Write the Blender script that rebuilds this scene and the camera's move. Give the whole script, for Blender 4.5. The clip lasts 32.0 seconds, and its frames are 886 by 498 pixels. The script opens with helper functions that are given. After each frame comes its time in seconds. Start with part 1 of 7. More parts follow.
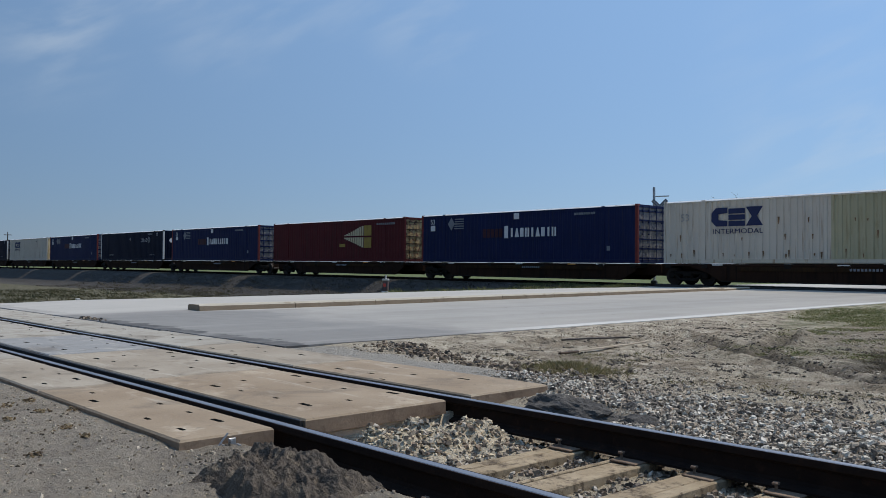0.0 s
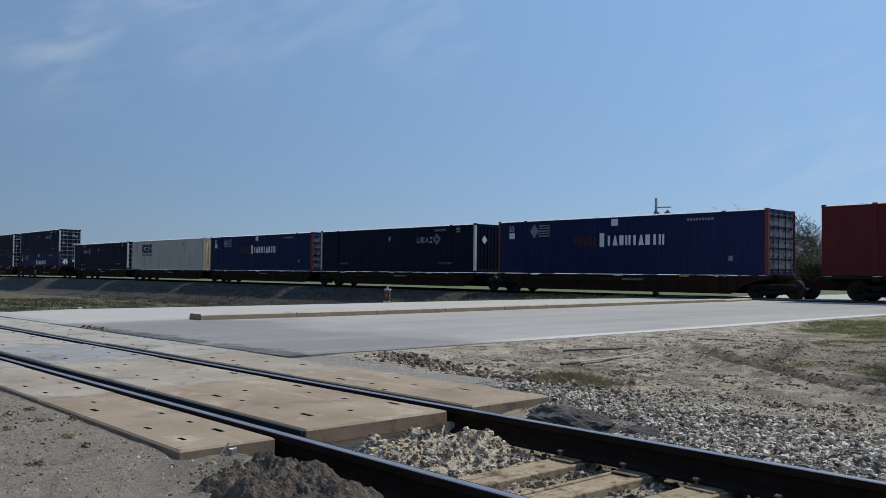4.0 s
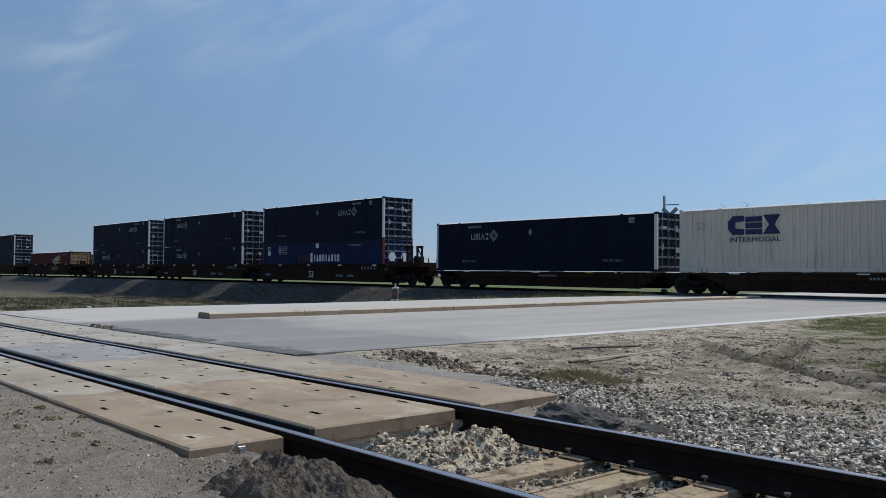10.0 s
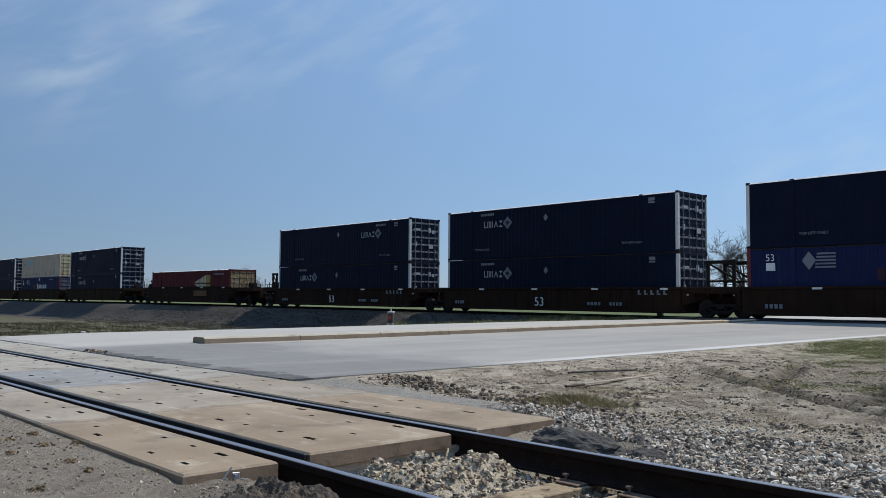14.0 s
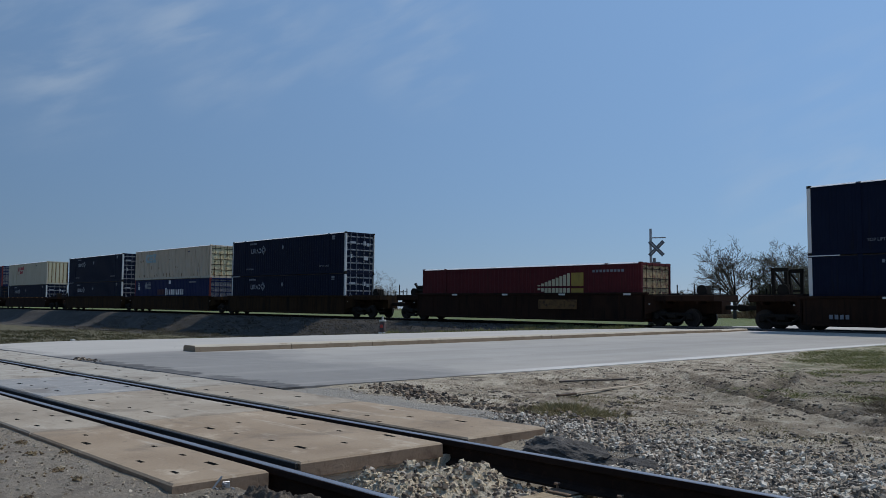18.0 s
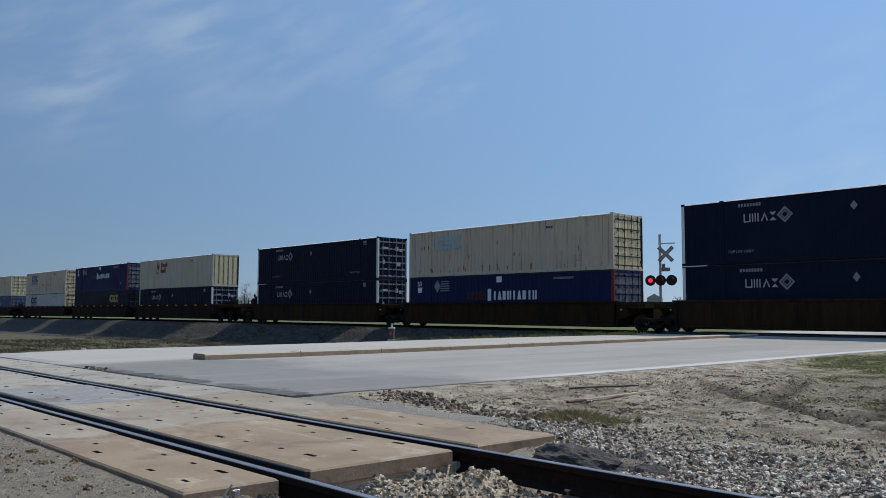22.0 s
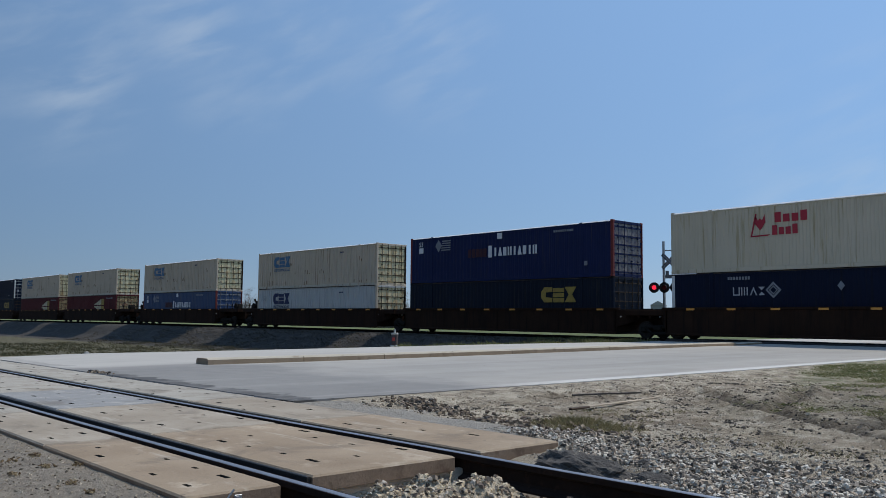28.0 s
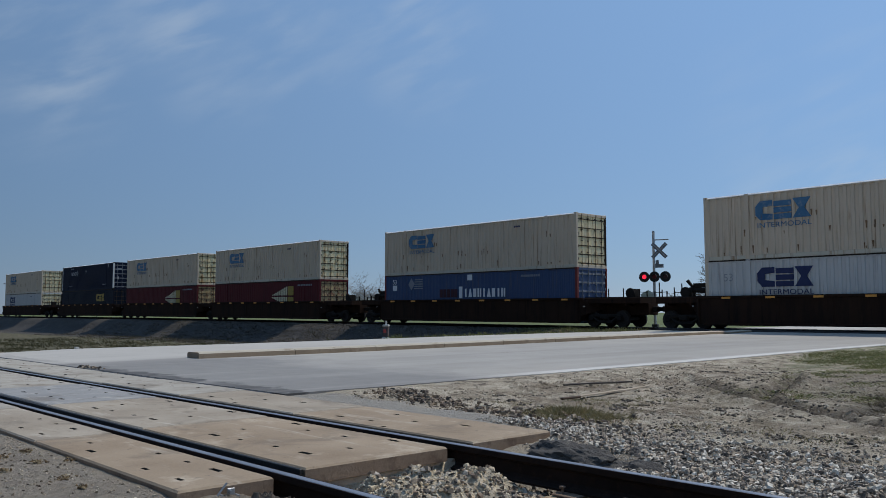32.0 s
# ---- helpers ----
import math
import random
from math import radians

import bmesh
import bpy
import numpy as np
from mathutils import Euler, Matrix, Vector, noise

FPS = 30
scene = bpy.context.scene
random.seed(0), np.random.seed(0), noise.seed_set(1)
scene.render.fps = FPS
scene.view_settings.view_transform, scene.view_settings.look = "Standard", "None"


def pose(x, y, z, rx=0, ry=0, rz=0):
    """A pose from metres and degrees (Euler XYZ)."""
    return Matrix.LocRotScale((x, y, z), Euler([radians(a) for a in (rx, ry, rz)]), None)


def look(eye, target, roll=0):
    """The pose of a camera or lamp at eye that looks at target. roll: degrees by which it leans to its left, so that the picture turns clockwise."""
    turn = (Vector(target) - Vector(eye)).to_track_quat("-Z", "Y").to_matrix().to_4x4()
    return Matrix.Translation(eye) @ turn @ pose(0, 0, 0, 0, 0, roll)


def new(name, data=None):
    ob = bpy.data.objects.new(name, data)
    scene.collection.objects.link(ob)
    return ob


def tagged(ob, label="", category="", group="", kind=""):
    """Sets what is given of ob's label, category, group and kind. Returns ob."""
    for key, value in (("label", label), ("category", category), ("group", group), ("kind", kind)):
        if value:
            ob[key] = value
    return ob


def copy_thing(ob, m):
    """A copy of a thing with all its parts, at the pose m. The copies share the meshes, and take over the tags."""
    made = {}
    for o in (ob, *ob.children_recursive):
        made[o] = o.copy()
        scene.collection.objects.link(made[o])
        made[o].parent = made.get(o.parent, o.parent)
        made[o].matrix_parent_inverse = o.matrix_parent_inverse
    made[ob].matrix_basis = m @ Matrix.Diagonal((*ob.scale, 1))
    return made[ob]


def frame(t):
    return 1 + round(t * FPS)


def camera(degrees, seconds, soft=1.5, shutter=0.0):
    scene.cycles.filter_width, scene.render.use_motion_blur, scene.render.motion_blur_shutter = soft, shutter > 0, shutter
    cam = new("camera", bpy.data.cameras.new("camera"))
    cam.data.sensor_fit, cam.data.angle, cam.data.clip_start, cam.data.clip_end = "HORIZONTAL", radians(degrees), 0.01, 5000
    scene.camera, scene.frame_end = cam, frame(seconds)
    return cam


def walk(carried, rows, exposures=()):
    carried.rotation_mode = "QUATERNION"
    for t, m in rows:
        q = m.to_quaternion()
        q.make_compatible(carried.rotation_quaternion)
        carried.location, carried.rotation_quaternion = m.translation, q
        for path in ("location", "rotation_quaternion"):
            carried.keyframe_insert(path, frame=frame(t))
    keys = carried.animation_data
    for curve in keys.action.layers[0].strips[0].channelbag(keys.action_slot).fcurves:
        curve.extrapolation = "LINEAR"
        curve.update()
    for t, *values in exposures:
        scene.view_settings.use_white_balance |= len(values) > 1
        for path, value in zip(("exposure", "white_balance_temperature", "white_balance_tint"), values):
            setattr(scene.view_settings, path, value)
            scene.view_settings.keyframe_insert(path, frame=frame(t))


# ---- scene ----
cam = camera(56.0, 32.0, soft=0.6)
EYE = (0.0, 0.0, 0.946)
PATH = [
    (0.0, pose(*EYE, 91.286, -0.317, 47.460)),
    (0.5, pose(*EYE, 91.266, -0.143, 47.564)),
    (1.0, pose(*EYE, 91.183, -0.564, 47.496)),
    (1.5, pose(*EYE, 91.159, -0.779, 47.438)),
    (2.0, pose(*EYE, 91.423, -0.540, 47.391)),
    (2.5, pose(*EYE, 91.661, -0.448, 47.308)),
    (3.0, pose(*EYE, 91.832, -0.294, 47.617)),
    (3.5, pose(*EYE, 91.993, -0.513, 47.595)),
    (5.5, pose(*EYE, 91.982, -0.423, 47.477)),
    (6.0, pose(*EYE, 91.940, -0.302, 47.454)),
    (6.5, pose(*EYE, 91.921, -0.417, 47.468)),
    (7.0, pose(*EYE, 92.191, -0.420, 47.474)),
    (7.5, pose(*EYE, 92.469, -0.503, 47.634)),
    (8.0, pose(*EYE, 92.642, -0.518, 47.860)),
    (8.5, pose(*EYE, 92.041, -0.645, 48.061)),
    (9.0, pose(*EYE, 91.548, -0.525, 48.353)),
    (9.5, pose(*EYE, 91.764, -0.231, 48.105)),
    (10.0, pose(*EYE, 91.858, -0.379, 48.117)),
    (10.5, pose(*EYE, 92.074, -0.628, 47.909)),
    (11.0, pose(*EYE, 92.447, -0.566, 48.035)),
    (11.5, pose(*EYE, 92.645, -0.496, 47.898)),
    (12.0, pose(*EYE, 92.883, -0.580, 47.940)),
    (12.5, pose(*EYE, 93.077, -0.661, 47.915)),
    (13.0, pose(*EYE, 93.177, -0.391, 47.846)),
    (13.5, pose(*EYE, 93.407, -0.473, 47.910)),
    (14.0, pose(*EYE, 93.509, -0.260, 47.826)),
    (14.5, pose(*EYE, 93.568, -0.491, 47.730)),
    (16.5, pose(*EYE, 94.046, -0.331, 47.472)),
    (17.0, pose(*EYE, 94.060, -0.258, 47.464)),
    (17.5, pose(*EYE, 94.116, -0.303, 47.386)),
    (18.0, pose(*EYE, 94.105, -0.404, 47.260)),
    (18.5, pose(*EYE, 94.216, -0.422, 47.304)),
    (19.0, pose(*EYE, 94.406, -0.409, 47.200)),
    (19.5, pose(*EYE, 94.482, -0.430, 47.292)),
    (20.0, pose(*EYE, 94.520, -0.453, 47.296)),
    (20.5, pose(*EYE, 94.329, -0.211, 47.459)),
    (21.0, pose(*EYE, 94.246, -0.136, 47.711)),
    (21.5, pose(*EYE, 94.412, -0.080, 47.850)),
    (22.0, pose(*EYE, 94.582, -0.102, 47.877)),
    (22.5, pose(*EYE, 94.718, -0.342, 47.987)),
    (23.0, pose(*EYE, 94.719, -0.372, 48.040)),
    (23.5, pose(*EYE, 94.701, -0.441, 48.046)),
    (24.0, pose(*EYE, 94.535, -0.395, 48.092)),
    (24.5, pose(*EYE, 94.544, -0.352, 48.150)),
    (25.0, pose(*EYE, 94.629, -0.441, 48.223)),
    (25.5, pose(*EYE, 94.739, -0.421, 48.324)),
    (27.5, pose(*EYE, 94.863, -0.482, 48.144)),
    (28.0, pose(*EYE, 94.984, -0.433, 48.092)),
    (28.5, pose(*EYE, 94.818, -0.448, 47.868)),
    (29.0, pose(*EYE, 94.466, -0.520, 47.780)),
    (29.5, pose(*EYE, 94.263, -0.392, 47.777)),
    (30.0, pose(*EYE, 94.548, -0.403, 47.473)),
    (30.5, pose(*EYE, 94.668, -0.441, 47.418)),
    (31.0, pose(*EYE, 94.625, -0.173, 47.661)),
    (31.5, pose(*EYE, 94.494, 0.050, 47.734)),
    (32.0, pose(*EYE, 94.397, 0.162, 47.486)),
]
EXPOSURES = [(0.0, 0.0, 6500, 10), (3.5, -0.03, 6480, 10), (6.0, -0.08, 6350, 10), (8.0, -0.10, 6350, 10), (10.0, 0.0, 6500, 10), (12.0, 0.10, 6500, 10), (14.2, 0.11, 6480, 10), (16.6, -0.23, 6280, 10),
             (18.5, -0.30, 6270, 10), (20.0, -0.16, 6290, 10), (22.0, -0.06, 6390, 10), (24.0, -0.06, 6410, 10), (25.2, -0.15, 6340, 10), (28.0, -0.07, 6350, 10), (30.0, -0.13, 6340, 10), (32.0, -0.21, 6350, 10)]
walk(cam, PATH, EXPOSURES)

# ---------------------------------------------------------------- light
SUN = Vector((0.30, 1.0, 1.62)).normalized()      # towards the sun
world = bpy.data.worlds.new("world")
scene.world = world
world.use_nodes = True
wn, wl = world.node_tree.nodes, world.node_tree.links
wn.clear()
w_out = wn.new("ShaderNodeOutputWorld")
w_bg = wn.new("ShaderNodeBackground")
w_sky = wn.new("ShaderNodeTexSky")
w_sky.sky_type = "NISHITA"
w_sky.sun_disc = False
w_sky.sun_elevation = math.asin(SUN.z)
w_sky.sun_rotation = math.atan2(SUN.x, SUN.y)
w_sky.altitude = 250
w_sky.air_density = 1.0
w_sky.dust_density = 0.0
w_sky.ozone_density = 3.0
# thin cirrus: a few soft puffs and streaks in the south-west, faint veils low in the north
w_geo = wn.new("ShaderNodeTexCoord")


def sky_dot(v):
    d = wn.new("ShaderNodeVectorMath"); d.operation = "DOT_PRODUCT"
    d.inputs[1].default_value = Vector(v)
    wl.new(w_geo.outputs["Generated"], d.inputs[0])
    return d.outputs["Value"]


def sky_range(val, lo, hi, a, b, smooth=False):
    r = wn.new("ShaderNodeMapRange")
    if smooth:
        r.interpolation_type = "SMOOTHSTEP"
    for k, q in (("From Min", lo), ("From Max", hi), ("To Min", a), ("To Max", b)):
        r.inputs[k].default_value = q
    wl.new(val, r.inputs["Value"])
    return r.outputs[0]


def sky_math(op, a, b):
    m = wn.new("ShaderNodeMath"); m.operation = op
    wl.new(a, m.inputs[0]); wl.new(b, m.inputs[1])
    return m.outputs[0]


w_com = wn.new("ShaderNodeCombineXYZ")
lean = radians(23)                                # the streaks climb to the north-east
wl.new(sky_dot((0.67 * math.cos(lean), 0.74 * math.cos(lean), math.sin(lean))), w_com.inputs[0])
wl.new(sky_dot((-0.67 * math.sin(lean), -0.74 * math.sin(lean), math.cos(lean))), w_com.inputs[1])
w_map = wn.new("ShaderNodeMapping")
w_map.inputs["Scale"].default_value = (9.0, 30.0, 1)
wl.new(w_com.outputs[0], w_map.inputs[0])
w_n = wn.new("ShaderNodeTexNoise")
w_n.inputs["Scale"].default_value = 1.0; w_n.inputs["Detail"].default_value = 6; w_n.inputs["Roughness"].default_value = 0.5
w_n.inputs["Distortion"].default_value = 0.25
wl.new(w_map.outputs[0], w_n.inputs["Vector"])
PUFFS = [((-0.928, 0.254, 0.284), 4.0, 0.45), ((-0.908, 0.292, 0.300), 3.6, 0.6), ((-0.914, 0.308, 0.264), 3.6, 0.42), ((-0.864, 0.379, 0.331), 3.4, 0.8), ((-0.924, 0.306, 0.228), 3.5, 0.36),
         ((-0.921, 0.240, 0.308), 3.0, 0.4), ((-0.944, 0.250, 0.213), 4.0, 0.3), ((-0.848, 0.439, 0.296), 5.0, 0.7), ((-0.792, 0.523, 0.315), 4.0, 0.6), ((-0.715, 0.630, 0.302), 4.5, 0.75),
         ((-0.719, 0.598, 0.354), 2.6, 0.8), ((-0.408, 0.887, 0.214), 6.0, 0.3), ((-0.300, 0.930, 0.216), 6.0, 0.35), ((-0.430, 0.894, 0.120), 3.2, 0.5), ((-0.36, 0.926, 0.122), 3.0, 0.75), ((-0.29, 0.95, 0.125), 3.5, 0.75)]
w_sum = None
for v, deg, amount in PUFFS:
    m = sky_range(sky_dot(Vector(v).normalized()), math.cos(radians(deg * 1.25)), math.cos(radians(deg * 0.1)), 0.0, amount * 0.52, True)
    w_sum = m if w_sum is None else sky_math("ADD", w_sum, m)
w_fac = sky_math("MULTIPLY", w_sum, sky_range(w_n.outputs[0], 0.36, 0.74, 0.0, 0.46, True))
w_mix = wn.new("ShaderNodeMixRGB")
w_mix.use_clamp = False
w_mix.inputs["Color2"].default_value = (7.6, 8.6, 9.6, 1)
wl.new(w_fac, w_mix.inputs["Fac"])
# the air scatters much the same blue down to the horizon
w_even = wn.new("ShaderNodeMixRGB")
w_even.inputs["Fac"].default_value = 0.62
w_even.inputs["Color2"].default_value = (3.0, 5.12, 8.5, 1)
wl.new(w_sky.outputs[0], w_even.inputs["Color1"])
# and brightens toward the sun
w_gain = wn.new("ShaderNodeMixRGB"); w_gain.blend_type = "MULTIPLY"
w_gain.inputs["Fac"].default_value = 1.0
wl.new(w_even.outputs[0], w_gain.inputs["Color1"])
wl.new(sky_range(sky_dot(SUN), -0.3, 0.7, 0.46, 1.40), w_gain.inputs["Color2"])
wl.new(w_gain.outputs[0], w_mix.inputs["Color1"])
wl.new(w_mix.outputs[0], w_bg.inputs["Color"])
w_bg.inputs["Strength"].default_value = 0.075
wl.new(w_bg.outputs[0], w_out.inputs["Surface"])

sun_data = bpy.data.lights.new("sun", "SUN")
sun_data.energy, sun_data.angle, sun_data.color = 3.1, radians(0.53), (1.0, 0.92, 0.80)
sun = new("sun", sun_data)
sun.matrix_world = look(SUN * 60, (0, 0, 0))
scene.view_settings.exposure = 0.0

# ---------------------------------------------------------------- materials
def nodes_of(name):
    m = bpy.data.materials.new(name)
    m.use_nodes = True
    nt = m.node_tree
    return m, nt.nodes, nt.links, nt.nodes["Principled BSDF"]


def noise_node(nd, lk, vec, scale, detail=5, rough=0.55, distort=0.0):
    n = nd.new("ShaderNodeTexNoise")
    n.inputs["Scale"].default_value, n.inputs["Detail"].default_value = scale, detail
    n.inputs["Roughness"].default_value, n.inputs["Distortion"].default_value = rough, distort
    lk.new(vec, n.inputs["Vector"])
    return n.outputs[0]


def ramp(nd, lk, val, lo, hi, a=0.0, b=1.0):
    r = nd.new("ShaderNodeMapRange")
    for k, v in (("From Min", lo), ("From Max", hi), ("To Min", a), ("To Max", b)):
        r.inputs[k].default_value = v
    lk.new(val, r.inputs["Value"])
    return r.outputs[0]


def mixc(nd, lk, fac, c1, c2):
    m = nd.new("ShaderNodeMixRGB")
    for k, v in (("Fac", fac), ("Color1", c1), ("Color2", c2)):
        if isinstance(v, tuple):
            m.inputs[k].default_value = (*v, 1)
        elif isinstance(v, (int, float)):
            m.inputs[k].default_value = v
        else:
            lk.new(v, m.inputs[k])
    return m.outputs[0]


def math2(nd, lk, op, a, b):
    m = nd.new("ShaderNodeMath")
    m.operation = op
    for i, v in enumerate((a, b)):
        if isinstance(v, (int, float)):
            m.inputs[i].default_value = v
        else:
            lk.new(v, m.inputs[i])
    return m.outputs[0]


def bump(nd, lk, bsdf, val, strength, dist=0.02):
    b = nd.new("ShaderNodeBump")
    b.inputs["Strength"].default_value, b.inputs["Distance"].default_value = strength, dist
    lk.new(val, b.inputs["Height"])
    lk.new(b.outputs[0], bsdf.inputs["Normal"])


def mat(name, c1, c2, fine=40.0, broad=2.0, rough=0.7, metal=0.0, relief=0.3, dirt=None, dirt_lo=0.55, dirt_hi=0.75, streak=False, dist=0.01, spec=0.35):
    """Two-scale paint or stone: c1 to c2 by broad noise, fine grain, and dirt or rust where a third noise is high."""
    m, nd, lk, bs = nodes_of(name)
    tc = nd.new("ShaderNodeTexCoord")
    info = nd.new("ShaderNodeObjectInfo")
    vec = nd.new("ShaderNodeVectorMath"); vec.operation = "ADD"
    off = nd.new("ShaderNodeMath"); off.operation = "MULTIPLY"; off.inputs[1].default_value = 37.0
    lk.new(info.outputs["Random"], off.inputs[0])
    lk.new(tc.outputs["Object"], vec.inputs[0]); lk.new(off.outputs[0], vec.inputs[1])
    v = vec.outputs[0]
    a = noise_node(nd, lk, v, broad)
    g = noise_node(nd, lk, v, fine, 6, 0.65)
    fac = math2(nd, lk, "ADD", ramp(nd, lk, a, 0.3, 0.7, 0, 0.7), ramp(nd, lk, g, 0.3, 0.7, 0, 0.3))
    col = mixc(nd, lk, fac, c1, c2)
    if dirt:
        dv = v
        if streak:
            mp = nd.new("ShaderNodeMapping")
            mp.inputs["Scale"].default_value = (1.0, 1.0, 0.18)
            lk.new(v, mp.inputs[0]); dv = mp.outputs[0]
        d = noise_node(nd, lk, dv, broad * 2.3, 8, 0.7)
        col = mixc(nd, lk, ramp(nd, lk, d, dirt_lo, dirt_hi), col, dirt)
        if streak:
            mp2 = nd.new("ShaderNodeMapping")
            mp2.inputs["Scale"].default_value = (7.0, 7.0, 0.35)
            lk.new(v, mp2.inputs[0])
            d2 = noise_node(nd, lk, mp2.outputs[0], 1.0, 6, 0.6)
            col = mixc(nd, lk, ramp(nd, lk, d2, 0.56, 0.70, 0, 0.8), col, dirt)
    lk.new(col, bs.inputs["Base Color"])
    lk.new(ramp(nd, lk, g, 0.2, 0.8, max(rough - 0.1, 0.05), min(rough + 0.1, 1)), bs.inputs["Roughness"])
    bs.inputs["Metallic"].default_value = metal
    bs.inputs["Specular IOR Level"].default_value = spec
    if relief:
        bump(nd, lk, bs, g, relief, dist)
    return m


def worn_slab(m, along=(1.0, 1.0, 1.0)):
    """Grime spots and pale scuffs laid over a slab's colour."""
    nd, lk = m.node_tree.nodes, m.node_tree.links
    bs = nd["Principled BSDF"]
    src = bs.inputs["Base Color"].links[0].from_socket
    geo = nd.new("ShaderNodeNewGeometry")
    p = geo.outputs["Position"]
    mp = nd.new("ShaderNodeMapping")
    mp.inputs["Scale"].default_value = along
    lk.new(p, mp.inputs[0])
    spots = noise_node(nd, lk, p, 9.0, 8, 0.72, 0.5)
    scuff = noise_node(nd, lk, mp.outputs[0], 3.0, 8, 0.7, 0.4)
    stain = noise_node(nd, lk, p, 1.6, 7, 0.62, 0.8)
    col = mixc(nd, lk, ramp(nd, lk, stain, 0.53, 0.64, 0, 0.45), src, (0.15, 0.12, 0.09))
    col = mixc(nd, lk, ramp(nd, lk, spots, 0.60, 0.68, 0, 0.55), col, (0.10, 0.08, 0.06))
    col = mixc(nd, lk, ramp(nd, lk, scuff, 0.57, 0.68, 0, 0.5), col, (0.55, 0.50, 0.42))
    lk.new(col, bs.inputs["Base Color"])
    return m


def glow(name, color, strength):
    m, nd, lk, bs = nodes_of(name)
    bs.inputs["Base Color"].default_value = (*color, 1)
    bs.inputs["Emission Color"].default_value = (*color, 1)
    bs.inputs["Emission Strength"].default_value = strength
    return m


M = {}
M["panel"] = mat("crossing_concrete_brown", (0.235, 0.172, 0.113), (0.40, 0.315, 0.222), 45, 1.1, 0.9, 0, 0.5, (0.50, 0.42, 0.32), 0.56, 0.74)
M["panel_mid"] = mat("crossing_concrete_tan", (0.27, 0.222, 0.165), (0.42, 0.365, 0.29), 45, 1.1, 0.9, 0, 0.5, (0.22, 0.17, 0.12), 0.56, 0.72)
M["panel_pale"] = mat("crossing_concrete_pale", (0.30, 0.27, 0.222), (0.44, 0.408, 0.35), 45, 1.1, 0.9, 0, 0.5, (0.22, 0.18, 0.135), 0.54, 0.70)
M["panel_grey"] = mat("crossing_concrete_grey", (0.22, 0.218, 0.213), (0.31, 0.306, 0.295), 45, 1.3, 0.9, 0, 0.5, (0.46, 0.43, 0.38), 0.56, 0.76)
# slab sides: brown stain, with the shade on the sides put into the colour
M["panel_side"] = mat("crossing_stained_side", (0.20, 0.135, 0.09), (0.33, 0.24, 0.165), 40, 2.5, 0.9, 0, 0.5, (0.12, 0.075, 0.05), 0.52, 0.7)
M["panel_under"] = mat("lower_slab", (0.36, 0.30, 0.24), (0.46, 0.40, 0.33), 50, 3, 0.9, 0, 0.5, (0.16, 0.13, 0.10))
for slab in ("panel", "panel_mid", "panel_pale", "panel_grey"):
    worn_slab(M[slab], (0.25, 1.6, 1.0))
# near-black floors and walls of the sunk slots
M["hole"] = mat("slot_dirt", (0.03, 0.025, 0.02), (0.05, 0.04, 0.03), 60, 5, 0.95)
M["rail_side"] = mat("rusty_rail", (0.014, 0.010, 0.009), (0.028, 0.018, 0.014), 80, 6, 0.85, 0.0, 0.4, (0.045, 0.026, 0.018), spec=0.1)
M["rail_top"] = mat("worn_steel", (0.24, 0.245, 0.27), (0.36, 0.365, 0.39), 120, 3, 0.46, 0.75, 0.1)
M["tie"] = mat("weathered_tie", (0.25, 0.185, 0.112), (0.46, 0.365, 0.245), 34, 5, 0.9, 0, 1.0, (0.09, 0.063, 0.04), 0.50, 0.64)
M["spike"] = mat("rusty_spike", (0.16, 0.11, 0.08), (0.3, 0.22, 0.16), 90, 10, 0.7, 0.4)
# darker kerb colour: shade on the upright faces is put into it
M["kerb_side"] = mat("kerb_stained_side", (0.20, 0.15, 0.10), (0.30, 0.235, 0.165), 60, 1.5, 0.9, 0, 0.4, (0.14, 0.10, 0.07), 0.55, 0.7)
M["haze_twig"] = mat("pale_twigs", (0.20, 0.18, 0.165), (0.28, 0.255, 0.235), 12, 1, 0.95)
M["silo"] = mat("weathered_silo_concrete", (0.30, 0.30, 0.30), (0.38, 0.38, 0.375), 2, 0.3, 0.9)
M["kerb"] = mat("kerb_concrete", (0.42, 0.37, 0.29), (0.52, 0.47, 0.38), 60, 1.5, 0.9, 0, 0.4, (0.28, 0.22, 0.15), 0.55, 0.7)
M["galv"] = mat("galvanised", (0.34, 0.345, 0.35), (0.46, 0.465, 0.47), 60, 6, 0.45, 0.7, 0.1)
M["white_post"] = mat("white_post_paint", (0.42, 0.41, 0.38), (0.56, 0.55, 0.52), 60, 6, 0.6)
M["red_band"] = mat("red_band_paint", (0.5, 0.06, 0.05), (0.6, 0.1, 0.08), 60, 6, 0.6)
M["black"] = mat("black_paint", (0.015, 0.015, 0.016), (0.03, 0.03, 0.03), 50, 4, 0.6)
M["lamp_lit"] = glow("signal_red_lit", (1.0, 0.03, 0.07), 1.1)
M["sign_back"] = mat("sign_grey_back", (0.16, 0.17, 0.18), (0.24, 0.25, 0.26), 30, 3, 0.6, 0.3)
M["marker_dark"] = mat("marker_dark_paint", (0.05, 0.035, 0.035), (0.16, 0.12, 0.12), 40, 9, 0.7)
M["lamp_dim"] = glow("signal_red_fading", (0.10, 0.004, 0.008), 0.03)
M["lamp_dark"] = mat("signal_red_unlit", (0.04, 0.012, 0.014), (0.06, 0.02, 0.022), 30, 3, 0.3)
M["bark"] = mat("bark", (0.06, 0.05, 0.042), (0.11, 0.09, 0.075), 12, 1.5, 0.95, 0, 0.6)
M["twig"] = mat("twigs", (0.06, 0.048, 0.04), (0.11, 0.088, 0.07), 12, 1, 0.95)
